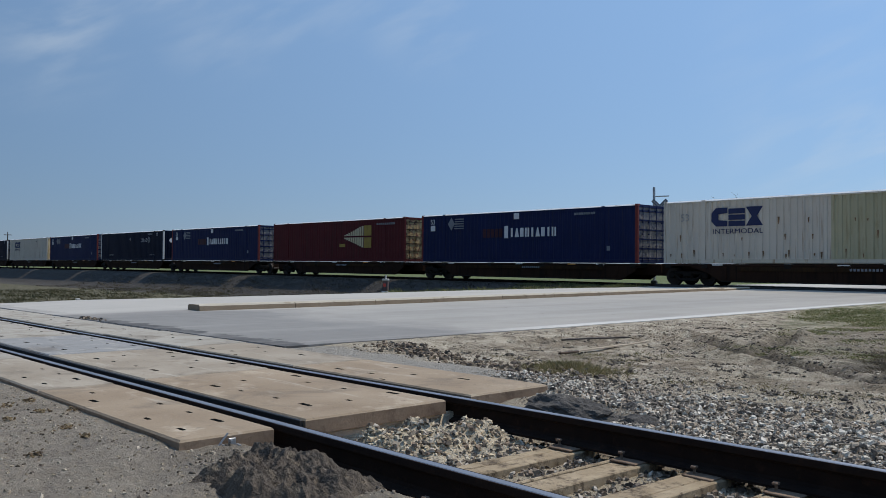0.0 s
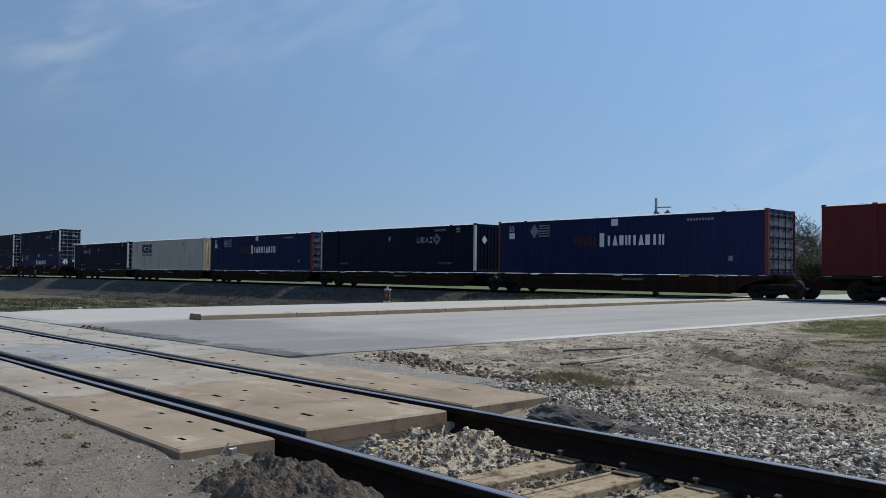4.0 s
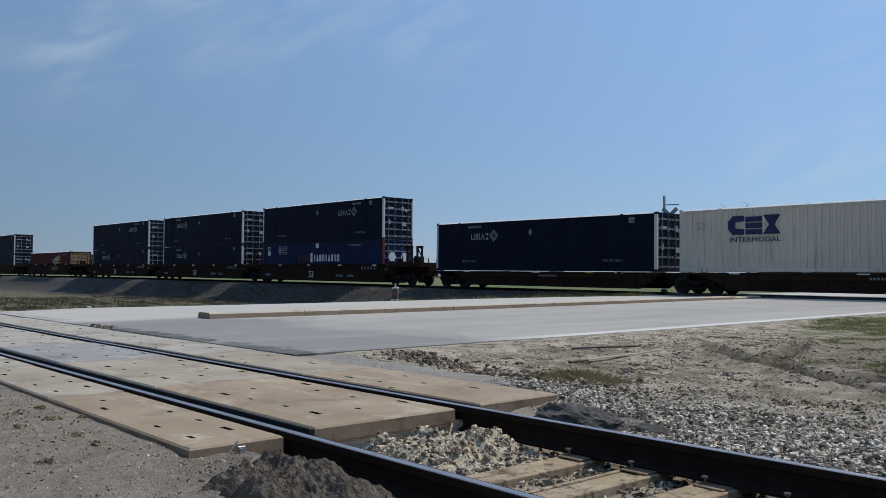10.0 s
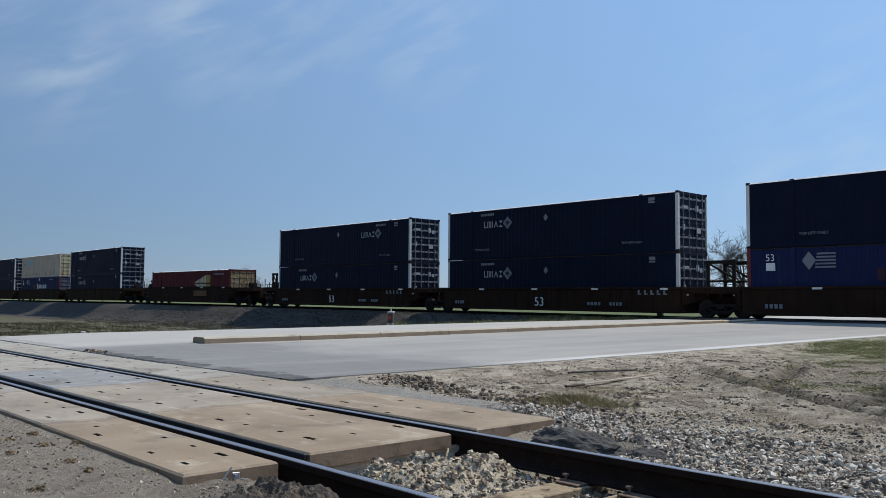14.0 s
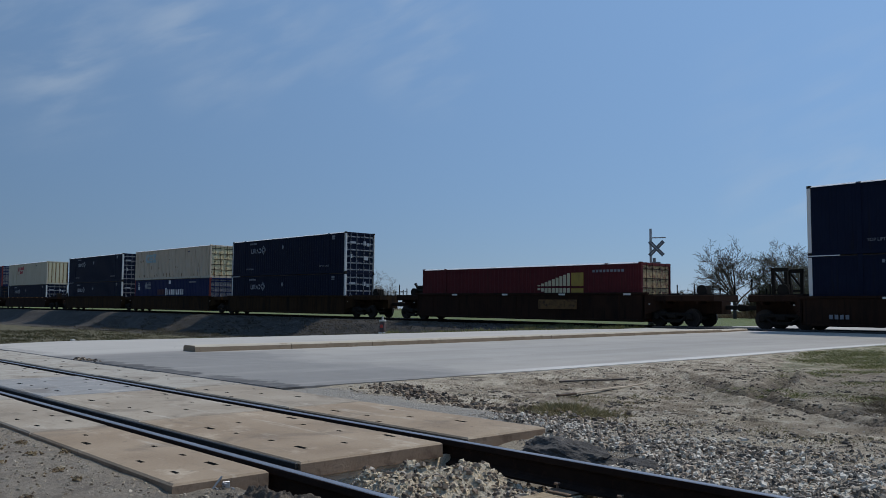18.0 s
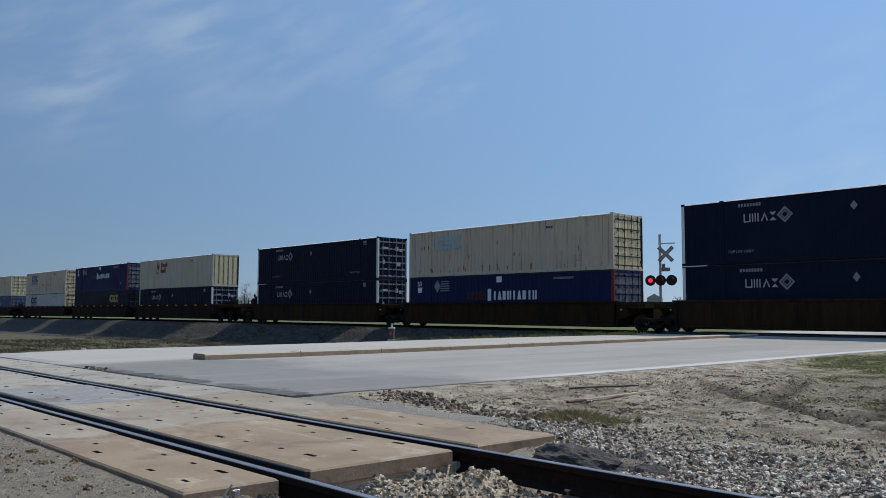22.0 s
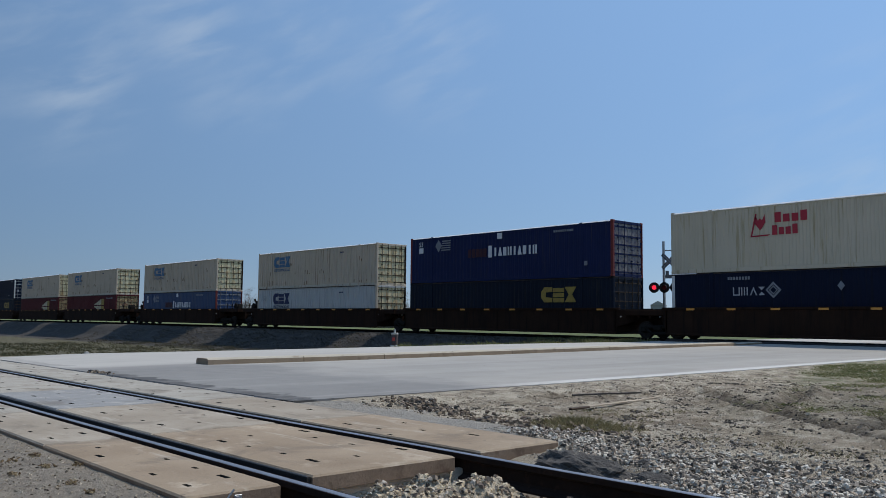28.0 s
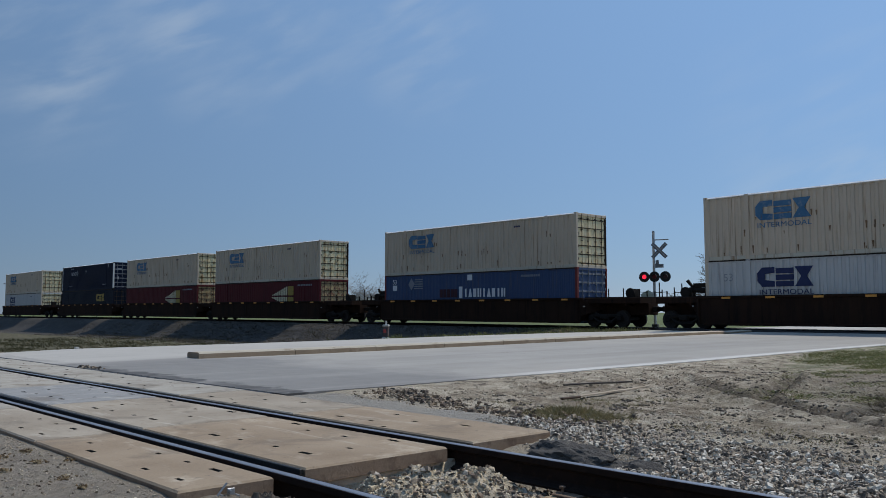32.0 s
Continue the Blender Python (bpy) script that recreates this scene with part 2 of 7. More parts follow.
M["bud"] = mat("spring_leaves", (0.045, 0.055, 0.03), (0.09, 0.10, 0.05), 8, 0.6, 0.8)
M["driftwood"] = mat("old_board", (0.30, 0.235, 0.16), (0.56, 0.47, 0.36), 25, 4, 0.9)
# rolling stock
M["white"] = mat("container_white", (0.55, 0.45, 0.33), (0.62, 0.52, 0.40), 30, 0.7, 0.6, 0, 0.1, (0.26, 0.17, 0.09), 0.62, 0.82, True)
M["white_rust"] = mat("container_white_rusty", (0.74, 0.60, 0.32), (0.82, 0.72, 0.48), 30, 1.6, 0.6, 0, 0.1, (0.36, 0.15, 0.035), 0.52, 0.68, True)
M["navy"] = mat("container_navy", (0.0050, 0.0086, 0.0235), (0.0082, 0.0138, 0.034), 30, 0.8, 0.55, 0, 0.08, (0.011, 0.013, 0.020), 0.6, 0.85, True, spec=0.08)
M["blue"] = mat("container_blue", (0.009, 0.016, 0.060), (0.0125, 0.021, 0.079), 30, 0.8, 0.55, 0, 0.08, (0.03, 0.033, 0.06), 0.62, 0.85, True, spec=0.12)
M["steelblue"] = mat("container_faded_blue", (0.028, 0.056, 0.135), (0.04, 0.074, 0.16), 30, 0.8, 0.55, 0, 0.08, (0.10, 0.09, 0.09), 0.62, 0.85, True)
M["deep"] = mat("container_deep_blue", (0.006, 0.010, 0.021), (0.009, 0.015, 0.030), 30, 0.8, 0.55, 0, 0.08, (0.025, 0.024, 0.022), 0.62, 0.85, True, spec=0.12)
M["red"] = mat("container_red", (0.082, 0.015, 0.019), (0.108, 0.021, 0.023), 30, 0.8, 0.6, 0, 0.08, (0.06, 0.024, 0.02), 0.6, 0.85, True, spec=0.12)
M["cream"] = mat("container_cream_rail", (0.50, 0.46, 0.36), (0.58, 0.54, 0.44), 30, 1.2, 0.6, 0, 0.1, (0.28, 0.16, 0.07), 0.58, 0.78, True)
M["white_clean"] = mat("container_chalky_white", (0.545, 0.50, 0.425), (0.615, 0.57, 0.49), 30, 0.7, 0.6, 0, 0.1, (0.30, 0.21, 0.13), 0.64, 0.84, True)
M["white_cool"] = mat("container_cool_white", (0.50, 0.49, 0.465), (0.57, 0.56, 0.535), 30, 0.7, 0.6, 0, 0.1, (0.30, 0.29, 0.28), 0.66, 0.86, True)
M["white_green"] = mat("container_dull_white", (0.48, 0.435, 0.325), (0.55, 0.505, 0.40), 30, 0.6, 0.6, 0, 0.1, (0.30, 0.25, 0.13), 0.60, 0.80, True)
M["white_yellow"] = mat("container_yellowed_white", (0.52, 0.46, 0.29), (0.58, 0.53, 0.37), 30, 0.9, 0.6, 0, 0.1, (0.34, 0.24, 0.10), 0.58, 0.8, True)
M["patch_olive"] = mat("container_olive_panels", (0.40, 0.375, 0.24), (0.47, 0.44, 0.30), 30, 0.9, 0.6, 0, 0.1, (0.27, 0.21, 0.10), 0.58, 0.8, True)
M["door_pale"] = mat("container_pale_door", (0.10, 0.10, 0.13), (0.34, 0.31, 0.27), 25, 2.5, 0.6, 0, 0.1, (0.02, 0.03, 0.09), 0.48, 0.66)
M["door_amber"] = mat("container_rusty_amber_door", (0.40, 0.27, 0.12), (0.56, 0.42, 0.22), 25, 2.5, 0.6, 0, 0.1, (0.16, 0.04, 0.03), 0.48, 0.62)
M["rod_navy"] = mat("lock_rod_blue_grey", (0.11, 0.12, 0.14), (0.30, 0.31, 0.33), 25, 3, 0.6, 0.2)
M["rubber"] = mat("crossing_rubber", (0.022, 0.022, 0.024), (0.045, 0.043, 0.042), 30, 2, 0.85)
M["asphalt_lump"] = mat("asphalt_chunk", (0.055, 0.05, 0.045), (0.11, 0.10, 0.09), 30, 4, 0.95, 0, 0.8, (0.20, 0.18, 0.15), 0.58, 0.74, dist=0.03)
M["mound"] = mat("dark_heaped_earth", (0.075, 0.06, 0.048), (0.19, 0.152, 0.116), 55, 6, 0.95, 0, 1.0, (0.34, 0.27, 0.19), 0.56, 0.68, dist=0.03)
M["orange"] = mat("post_rust_red", (0.13, 0.020, 0.018), (0.19, 0.030, 0.024), 30, 3, 0.6)
M["post_white"] = mat("post_white", (0.62, 0.62, 0.60), (0.7, 0.7, 0.68), 30, 2, 0.6, 0, 0.1, (0.3, 0.25, 0.2), 0.6, 0.8)
M["rod"] = mat("lock_rod_grey", (0.35, 0.36, 0.37), (0.5, 0.5, 0.5), 40, 4, 0.5, 0.5)
# pale roof edge: the sunlit line along the top is put into the colour
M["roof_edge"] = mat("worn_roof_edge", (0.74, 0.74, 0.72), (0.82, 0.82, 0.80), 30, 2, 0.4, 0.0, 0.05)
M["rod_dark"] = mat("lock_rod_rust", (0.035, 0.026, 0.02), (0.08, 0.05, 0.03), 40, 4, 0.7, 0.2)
M["ink_white"] = mat("ink_white", (0.66, 0.68, 0.70), (0.78, 0.79, 0.80), 20, 2, 0.6)
M["ink_grey"] = mat("ink_faded_white", (0.16, 0.175, 0.20), (0.26, 0.28, 0.31), 20, 2, 0.6)
M["ink_dim"] = mat("ink_dulled_white", (0.30, 0.32, 0.35), (0.42, 0.44, 0.47), 20, 2, 0.6)
M["ink_navy"] = mat("ink_navy", (0.012, 0.02, 0.07), (0.02, 0.03, 0.10), 20, 2, 0.6)
M["ink_faint"] = mat("ink_worn_grey", (0.22, 0.24, 0.27), (0.42, 0.42, 0.40), 12, 2.5, 0.6)
M["ink_teal"] = mat("ink_faded_teal", (0.02, 0.10, 0.22), (0.10, 0.22, 0.34), 12, 1.2, 0.6, 0, 0, (0.35, 0.38, 0.4), 0.55, 0.75)
M["ink_pale"] = mat("ink_pale_teal", (0.22, 0.42, 0.48), (0.42, 0.52, 0.55), 12, 1.2, 0.6, 0, 0, (0.5, 0.5, 0.46), 0.5, 0.7)
M["ink_red"] = mat("ink_red", (0.30, 0.02, 0.04), (0.38, 0.03, 0.05), 20, 2, 0.6)
M["ink_maroon"] = mat("ink_dull_red", (0.034, 0.008, 0.016), (0.048, 0.010, 0.020), 20, 2, 0.6)
M["ink_yellow"] = mat("ink_yellow", (0.32, 0.22, 0.045), (0.40, 0.28, 0.06), 20, 2, 0.6, 0, 0, (0.22, 0.15, 0.05), 0.50, 0.70)
M["rust_run"] = mat("rust_run", (0.12, 0.07, 0.035), (0.26, 0.16, 0.085), 20, 2, 0.8, 0, 0)
M["ink_rust"] = mat("ink_rusted_yellow", (0.15, 0.08, 0.025), (0.20, 0.105, 0.035), 20, 2, 0.7, 0, 0, (0.05, 0.025, 0.012), 0.45, 0.65)
M["ink_cream"] = mat("ink_cream", (0.55, 0.48, 0.30), (0.62, 0.56, 0.40), 20, 2, 0.6)
M["car_brown"] = mat("car_oxide_brown", (0.024, 0.013, 0.009), (0.040, 0.021, 0.013), 20, 0.8, 0.85, 0, 0.2, (0.012, 0.009, 0.008), 0.5, 0.75, True, spec=0.1)
M["car_yellow"] = mat("car_faded_yellow", (0.034, 0.019, 0.009), (0.05, 0.028, 0.012), 20, 0.8, 0.85, 0, 0.2, (0.015, 0.011, 0.009), 0.45, 0.7, True, spec=0.1)
M["car_black"] = mat("car_black_steel", (0.016, 0.014, 0.013), (0.028, 0.024, 0.02), 20, 1.5, 0.8, 0.1, 0.2, (0.03, 0.022, 0.016), 0.55, 0.8, spec=0.1)
M["wheel"] = mat("wheel_steel", (0.03, 0.026, 0.023), (0.05, 0.04, 0.035), 30, 3, 0.7, 0.4, 0.2)
M["reflector"] = mat("amber_reflector", (0.72, 0.30, 0.05), (0.8, 0.36, 0.08), 20, 3, 0.4)
M["reflector_white"] = mat("white_reflector", (0.7, 0.7, 0.66), (0.78, 0.78, 0.74), 20, 3, 0.4)


def mask_band(nd, lk, val, lo, hi, soft):
    """1 between lo and hi, falling to 0 over soft on both sides."""
    a = ramp(nd, lk, val, lo - soft, lo + soft)
    b = ramp(nd, lk, val, hi - soft, hi + soft, 1, 0)
    return math2(nd, lk, "MULTIPLY", a, b)


# wheel ruts and a washed edge in the field, as lines on the plan
RUTS = [[(-6.75, 11.15), (-5.63, 10.12), (-4.67, 9.13)], [(-5.95, 12.9), (-5.5, 11.7), (-4.67, 9.13)], [(-4.67, 9.13), (-3.47, 8.37), (-2.7, 7.95)], [(-7.5, 8.6), (-6.96, 10.1)]]


def ground_material():
    m, nd, lk, bs = nodes_of("dirt_and_grass")
    geo = nd.new("ShaderNodeNewGeometry")
    p = geo.outputs["Position"]
    sep = nd.new("ShaderNodeSeparateXYZ")
    lk.new(p, sep.inputs[0])
    x, y = sep.outputs["X"], sep.outputs["Y"]
    big = noise_node(nd, lk, p, 0.35, 5, 0.6)
    mid = noise_node(nd, lk, p, 1.7, 7, 0.65, 0.4)
    fine = noise_node(nd, lk, p, 14, 8, 0.7)
    grit = noise_node(nd, lk, p, 70, 4, 0.7)
    clod = noise_node(nd, lk, p, 5.0, 8, 0.72, 0.6)
    speck = noise_node(nd, lk, p, 38, 6, 0.75)
    dirt = mixc(nd, lk, ramp(nd, lk, mid, 0.36, 0.64), (0.295, 0.24, 0.168), (0.41, 0.345, 0.25))
    dirt = mixc(nd, lk, ramp(nd, lk, fine, 0.46, 0.72), dirt, (0.50, 0.43, 0.325))
    dirt = mixc(nd, lk, ramp(nd, lk, clod, 0.58, 0.66, 0, 0.8), dirt, (0.14, 0.108, 0.076))
    dirt = mixc(nd, lk, ramp(nd, lk, speck, 0.60, 0.68, 0, 0.6), dirt, (0.12, 0.095, 0.07))
    dirt = mixc(nd, lk, ramp(nd, lk, grit, 0.60, 0.74, 0, 0.4), dirt, (0.16, 0.13, 0.095))
    dirt = mixc(nd, lk, ramp(nd, lk, speck, 0.42, 0.33, 0, 0.5), dirt, (0.55, 0.50, 0.42))
    # pale dust between the rails
    dust = math2(nd, lk, "MULTIPLY", mask_band(nd, lk, y, 2.75, 4.2, 0.12), ramp(nd, lk, fine, 0.3, 0.6, 0.3, 0.9))
    dirt = mixc(nd, lk, dust, dirt, (0.46, 0.385, 0.275))
    pile = math2(nd, lk, "MULTIPLY", mask_band(nd, lk, y, 2.75, 4.2, 0.1), ramp(nd, lk, x, -3.3, -3.6))
    dirt = mixc(nd, lk, math2(nd, lk, "MULTIPLY", pile, ramp(nd, lk, clod, 0.6, 0.45, 0.2, 1)), dirt, (0.66, 0.565, 0.42))
    # dark grit under the ballast, with the shade between stones in its colour
    under = math2(nd, lk, "MULTIPLY", mask_band(nd, lk, y, 4.5, 5.6, 0.5), ramp(nd, lk, x, -4.2, -3.4))
    dirt = mixc(nd, lk, math2(nd, lk, "MULTIPLY", under, ramp(nd, lk, fine, 0.3, 0.7, 0.95, 0.6)), dirt, (0.15, 0.125, 0.098))
    # dark moist earth by the rail ends
    near = math2(nd, lk, "MULTIPLY", mask_band(nd, lk, y, 1.85, 2.68, 0.28), mask_band(nd, lk, x, -4.4, -3.0, 0.35))
    near = math2(nd, lk, "MULTIPLY", near, ramp(nd, lk, clod, 0.35, 0.55, 0.35, 1))
    dirt = mixc(nd, lk, math2(nd, lk, "MULTIPLY", near, 0.8), dirt, (0.085, 0.072, 0.058))
    # crumbled asphalt strip along the slabs
    wob = math2(nd, lk, "ADD", y, ramp(nd, lk, mid, 0.25, 0.75, -0.35, 0.35))
    tar = math2(nd, lk, "MULTIPLY", mask_band(nd, lk, wob, 5.2, 6.0, 0.15), mask_band(nd, lk, x, -9.5, -4.0, 0.3))
    dirt = mixc(nd, lk, math2(nd, lk, "MULTIPLY", tar, 0.85), dirt, mixc(nd, lk, fine, (0.27, 0.25, 0.218), (0.38, 0.355, 0.31)))
    # uneven edges for the field's patches
    wx = math2(nd, lk, "ADD", x, ramp(nd, lk, clod, 0.25, 0.75, -0.35, 0.35))
    wy = math2(nd, lk, "ADD", y, ramp(nd, lk, mid, 0.25, 0.75, -0.35, 0.35))
    # crusts and washes across the field
    crust = noise_node(nd, lk, p, 2.6, 10, 0.78, 0.8)
    field = math2(nd, lk, "MAXIMUM", math2(nd, lk, "MULTIPLY", ramp(nd, lk, y, 5.6, 6.8), ramp(nd, lk, y, 30, 26)), ramp(nd, lk, y, 2.3, 1.9, 0, 0.5))
    dark = math2(nd, lk, "MULTIPLY", field, ramp(nd, lk, crust, 0.54, 0.575, 0, 0.95))
    dirt = mixc(nd, lk, dark, dirt, (0.105, 0.078, 0.052))
    film = noise_node(nd, lk, p, 1.15, 8, 0.7, 0.5)
    film = math2(nd, lk, "MULTIPLY", ramp(nd, lk, film, 0.50, 0.60, 0, 0.55), ramp(nd, lk, fine, 0.35, 0.6, 0.4, 1))
    film = math2(nd, lk, "MULTIPLY", film, math2(nd, lk, "MULTIPLY", ramp(nd, lk, y, 6.2, 7.5), ramp(nd, lk, x, -8.0, -6.8)))
    dirt = mixc(nd, lk, film, dirt, (0.27, 0.205, 0.125))
    pale = math2(nd, lk, "MULTIPLY", field, ramp(nd, lk, crust, 0.50, 0.42, 0, 0.85))
    dirt = mixc(nd, lk, pale, dirt, (0.56, 0.485, 0.37))
    worn = noise_node(nd, lk, p, 0.85, 9, 0.66, 1.0)
    worn = math2(nd, lk, "MULTIPLY", ramp(nd, lk, worn, 0.51, 0.56, 0, 0.8), ramp(nd, lk, fine, 0.3, 0.55, 0.35, 1))
    worn = math2(nd, lk, "MULTIPLY", worn, math2(nd, lk, "MULTIPLY", ramp(nd, lk, y, 6.4, 7.6), ramp(nd, lk, x, -8.2, -7.0)))
    dirt = mixc(nd, lk, worn, dirt, mixc(nd, lk, mid, (0.16, 0.118, 0.075), (0.245, 0.188, 0.125)))
    brown = math2(nd, lk, "MULTIPLY", math2(nd, lk, "MULTIPLY", ramp(nd, lk, wx, -6.6, -5.0), ramp(nd, lk, wy, 7.6, 10.5)), ramp(nd, lk, clod, 0.38, 0.56, 0.45, 0.9))
    dirt = mixc(nd, lk, brown, dirt, mixc(nd, lk, fine, (0.13, 0.105, 0.07), (0.27, 0.222, 0.155)))
    # churned dark earth along the wheel ruts
    rx = math2(nd, lk, "ADD", x, ramp(nd, lk, clod, 0.25, 0.75, -0.14, 0.14))
    ry = math2(nd, lk, "ADD", y, ramp(nd, lk, mid, 0.25, 0.75, -0.14, 0.14))
    for line in RUTS:
        for (ax, ay), (bx, by) in zip(line, line[1:]):
            ln = math.hypot(bx - ax, by - ay)
            ux, uy = (bx - ax) / ln, (by - ay) / ln
            dx, dy = math2(nd, lk, "SUBTRACT", rx, ax), math2(nd, lk, "SUBTRACT", ry, ay)
            along = math2(nd, lk, "ADD", math2(nd, lk, "MULTIPLY", dx, ux), math2(nd, lk, "MULTIPLY", dy, uy))
            side = math2(nd, lk, "SUBTRACT", math2(nd, lk, "MULTIPLY", dx, uy), math2(nd, lk, "MULTIPLY", dy, ux))
            rut = math2(nd, lk, "MULTIPLY", mask_band(nd, lk, side, -0.17, 0.15, 0.08), mask_band(nd, lk, along, 0, ln, 0.12))
            rut = math2(nd, lk, "MULTIPLY", rut, ramp(nd, lk, fine, 0.35, 0.55, 0.5, 1))
            dirt = mixc(nd, lk, rut, dirt, (0.095, 0.07, 0.047))
    # dark rooty earth at the field's edge
    ex = math2(nd, lk, "DIVIDE", math2(nd, lk, "ADD", wx, 3.42), 0.42)
    ey = math2(nd, lk, "DIVIDE", math2(nd, lk, "SUBTRACT", wy, 9.9), 1.5)
    patch = math2(nd, lk, "ADD", math2(nd, lk, "MULTIPLY", ex, ex), math2(nd, lk, "MULTIPLY", ey, ey))
    patch = math2(nd, lk, "MULTIPLY", ramp(nd, lk, patch, 1.3, 0.5), ramp(nd, lk, fine, 0.35, 0.6, 0.6, 1))
    dirt = mixc(nd, lk, patch, dirt, (0.10, 0.078, 0.056))
    # grey cinders spread in front
    grey = math2(nd, lk, "MULTIPLY", ramp(nd, lk, y, 2.6, 2.0), ramp(nd, lk, clod, 0.35, 0.6, 1.0, 0.6))
    dirt = mixc(nd, lk, math2(nd, lk, "MULTIPLY", grey, 0.8), dirt, mixc(nd, lk, fine, (0.16, 0.135, 0.108), (0.31, 0.265, 0.212)))
    grass = mixc(nd, lk, fine, (0.07, 0.10, 0.028), (0.13, 0.165, 0.05))
    grass = mixc(nd, lk, ramp(nd, lk, mid, 0.45, 0.7, 0, 0.5), grass, (0.17, 0.14, 0.075))
    # grass: thin in the field by the crossing, full beyond the far line and in the ditch
    edge = math2(nd, lk, "ADD", x, ramp(nd, lk, mid, 0.25, 0.75, -1.3, 1.3))
    smear = math2(nd, lk, "MULTIPLY", mask_band(nd, lk, edge, -9.5, -6.3, 0.5), mask_band(nd, lk, math2(nd, lk, "ADD", y, ramp(nd, lk, mid, 0.25, 0.75, 1.5, -1.5)), 13.4, 27, 0.8))
    smear = math2(nd, lk, "MULTIPLY", smear, ramp(nd, lk, clod, 0.42, 0.56, 0.0, 0.75))
    thin = math2(nd, lk, "MULTIPLY", math2(nd, lk, "MULTIPLY", ramp(nd, lk, x, -8.5, -7.2), ramp(nd, lk, y, 8.0, 12.0, 0.2, 1)), ramp(nd, lk, big, 0.50, 0.66, 0, 0.6))
    beyond = ramp(nd, lk, math2(nd, lk, "ADD", y, math2(nd, lk, "MULTIPLY", edge, 3.4)), -11.0, -8.5)
    smear = math2(nd, lk, "MULTIPLY", smear, beyond)
    thin = math2(nd, lk, "MULTIPLY", thin, beyond)
    g_right = math2(nd, lk, "MAXIMUM", smear, math2(nd, lk, "MULTIPLY", thin, ramp(nd, lk, fine, 0.4, 0.6, 0.2, 1)))
    g_far = ramp(nd, lk, y, 38.6, 39.6)
    g_left = math2(nd, lk, "MULTIPLY", ramp(nd, lk, x, -23.2, -24.2), mask_band(nd, lk, y, 5.6, 30.5, 1.2))
    g_left = math2(nd, lk, "MULTIPLY", g_left, ramp(nd, lk, mid, 0.25, 0.5, 0.55, 1))
    grass = mixc(nd, lk, math2(nd, lk, "MULTIPLY", ramp(nd, lk, x, -22, -24), ramp(nd, lk, y, 35, 33)), grass, mixc(nd, lk, mid, (0.06, 0.058, 0.026), (0.115, 0.10, 0.055)))
    g = math2(nd, lk, "MAXIMUM", math2(nd, lk, "MAXIMUM", g_right, g_far), g_left)
    g.node.use_clamp = True
    col = mixc(nd, lk, g, dirt, grass)
    # dark ballast bed of the far line, the train's shadow put into its colour
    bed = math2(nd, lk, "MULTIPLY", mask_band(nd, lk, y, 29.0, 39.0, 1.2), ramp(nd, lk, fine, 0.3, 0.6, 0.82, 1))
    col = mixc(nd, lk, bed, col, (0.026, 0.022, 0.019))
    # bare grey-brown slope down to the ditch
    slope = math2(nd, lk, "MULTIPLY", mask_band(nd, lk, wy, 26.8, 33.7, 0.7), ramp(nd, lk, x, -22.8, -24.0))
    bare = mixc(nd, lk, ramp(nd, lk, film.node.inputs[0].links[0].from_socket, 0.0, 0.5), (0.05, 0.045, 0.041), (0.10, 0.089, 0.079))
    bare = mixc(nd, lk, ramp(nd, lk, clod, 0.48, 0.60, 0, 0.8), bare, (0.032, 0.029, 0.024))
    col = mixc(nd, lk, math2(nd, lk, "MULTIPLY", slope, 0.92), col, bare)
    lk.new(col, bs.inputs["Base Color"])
    bs.inputs["Roughness"].default_value = 0.95
    h = math2(nd, lk, "ADD", math2(nd, lk, "MULTIPLY", fine, 1.0), math2(nd, lk, "MULTIPLY", grit, 0.4))
    h = math2(nd, lk, "ADD", h, math2(nd, lk, "MULTIPLY", clod, 1.2))
    bump(nd, lk, bs, h, 0.9, 0.055)
    return m


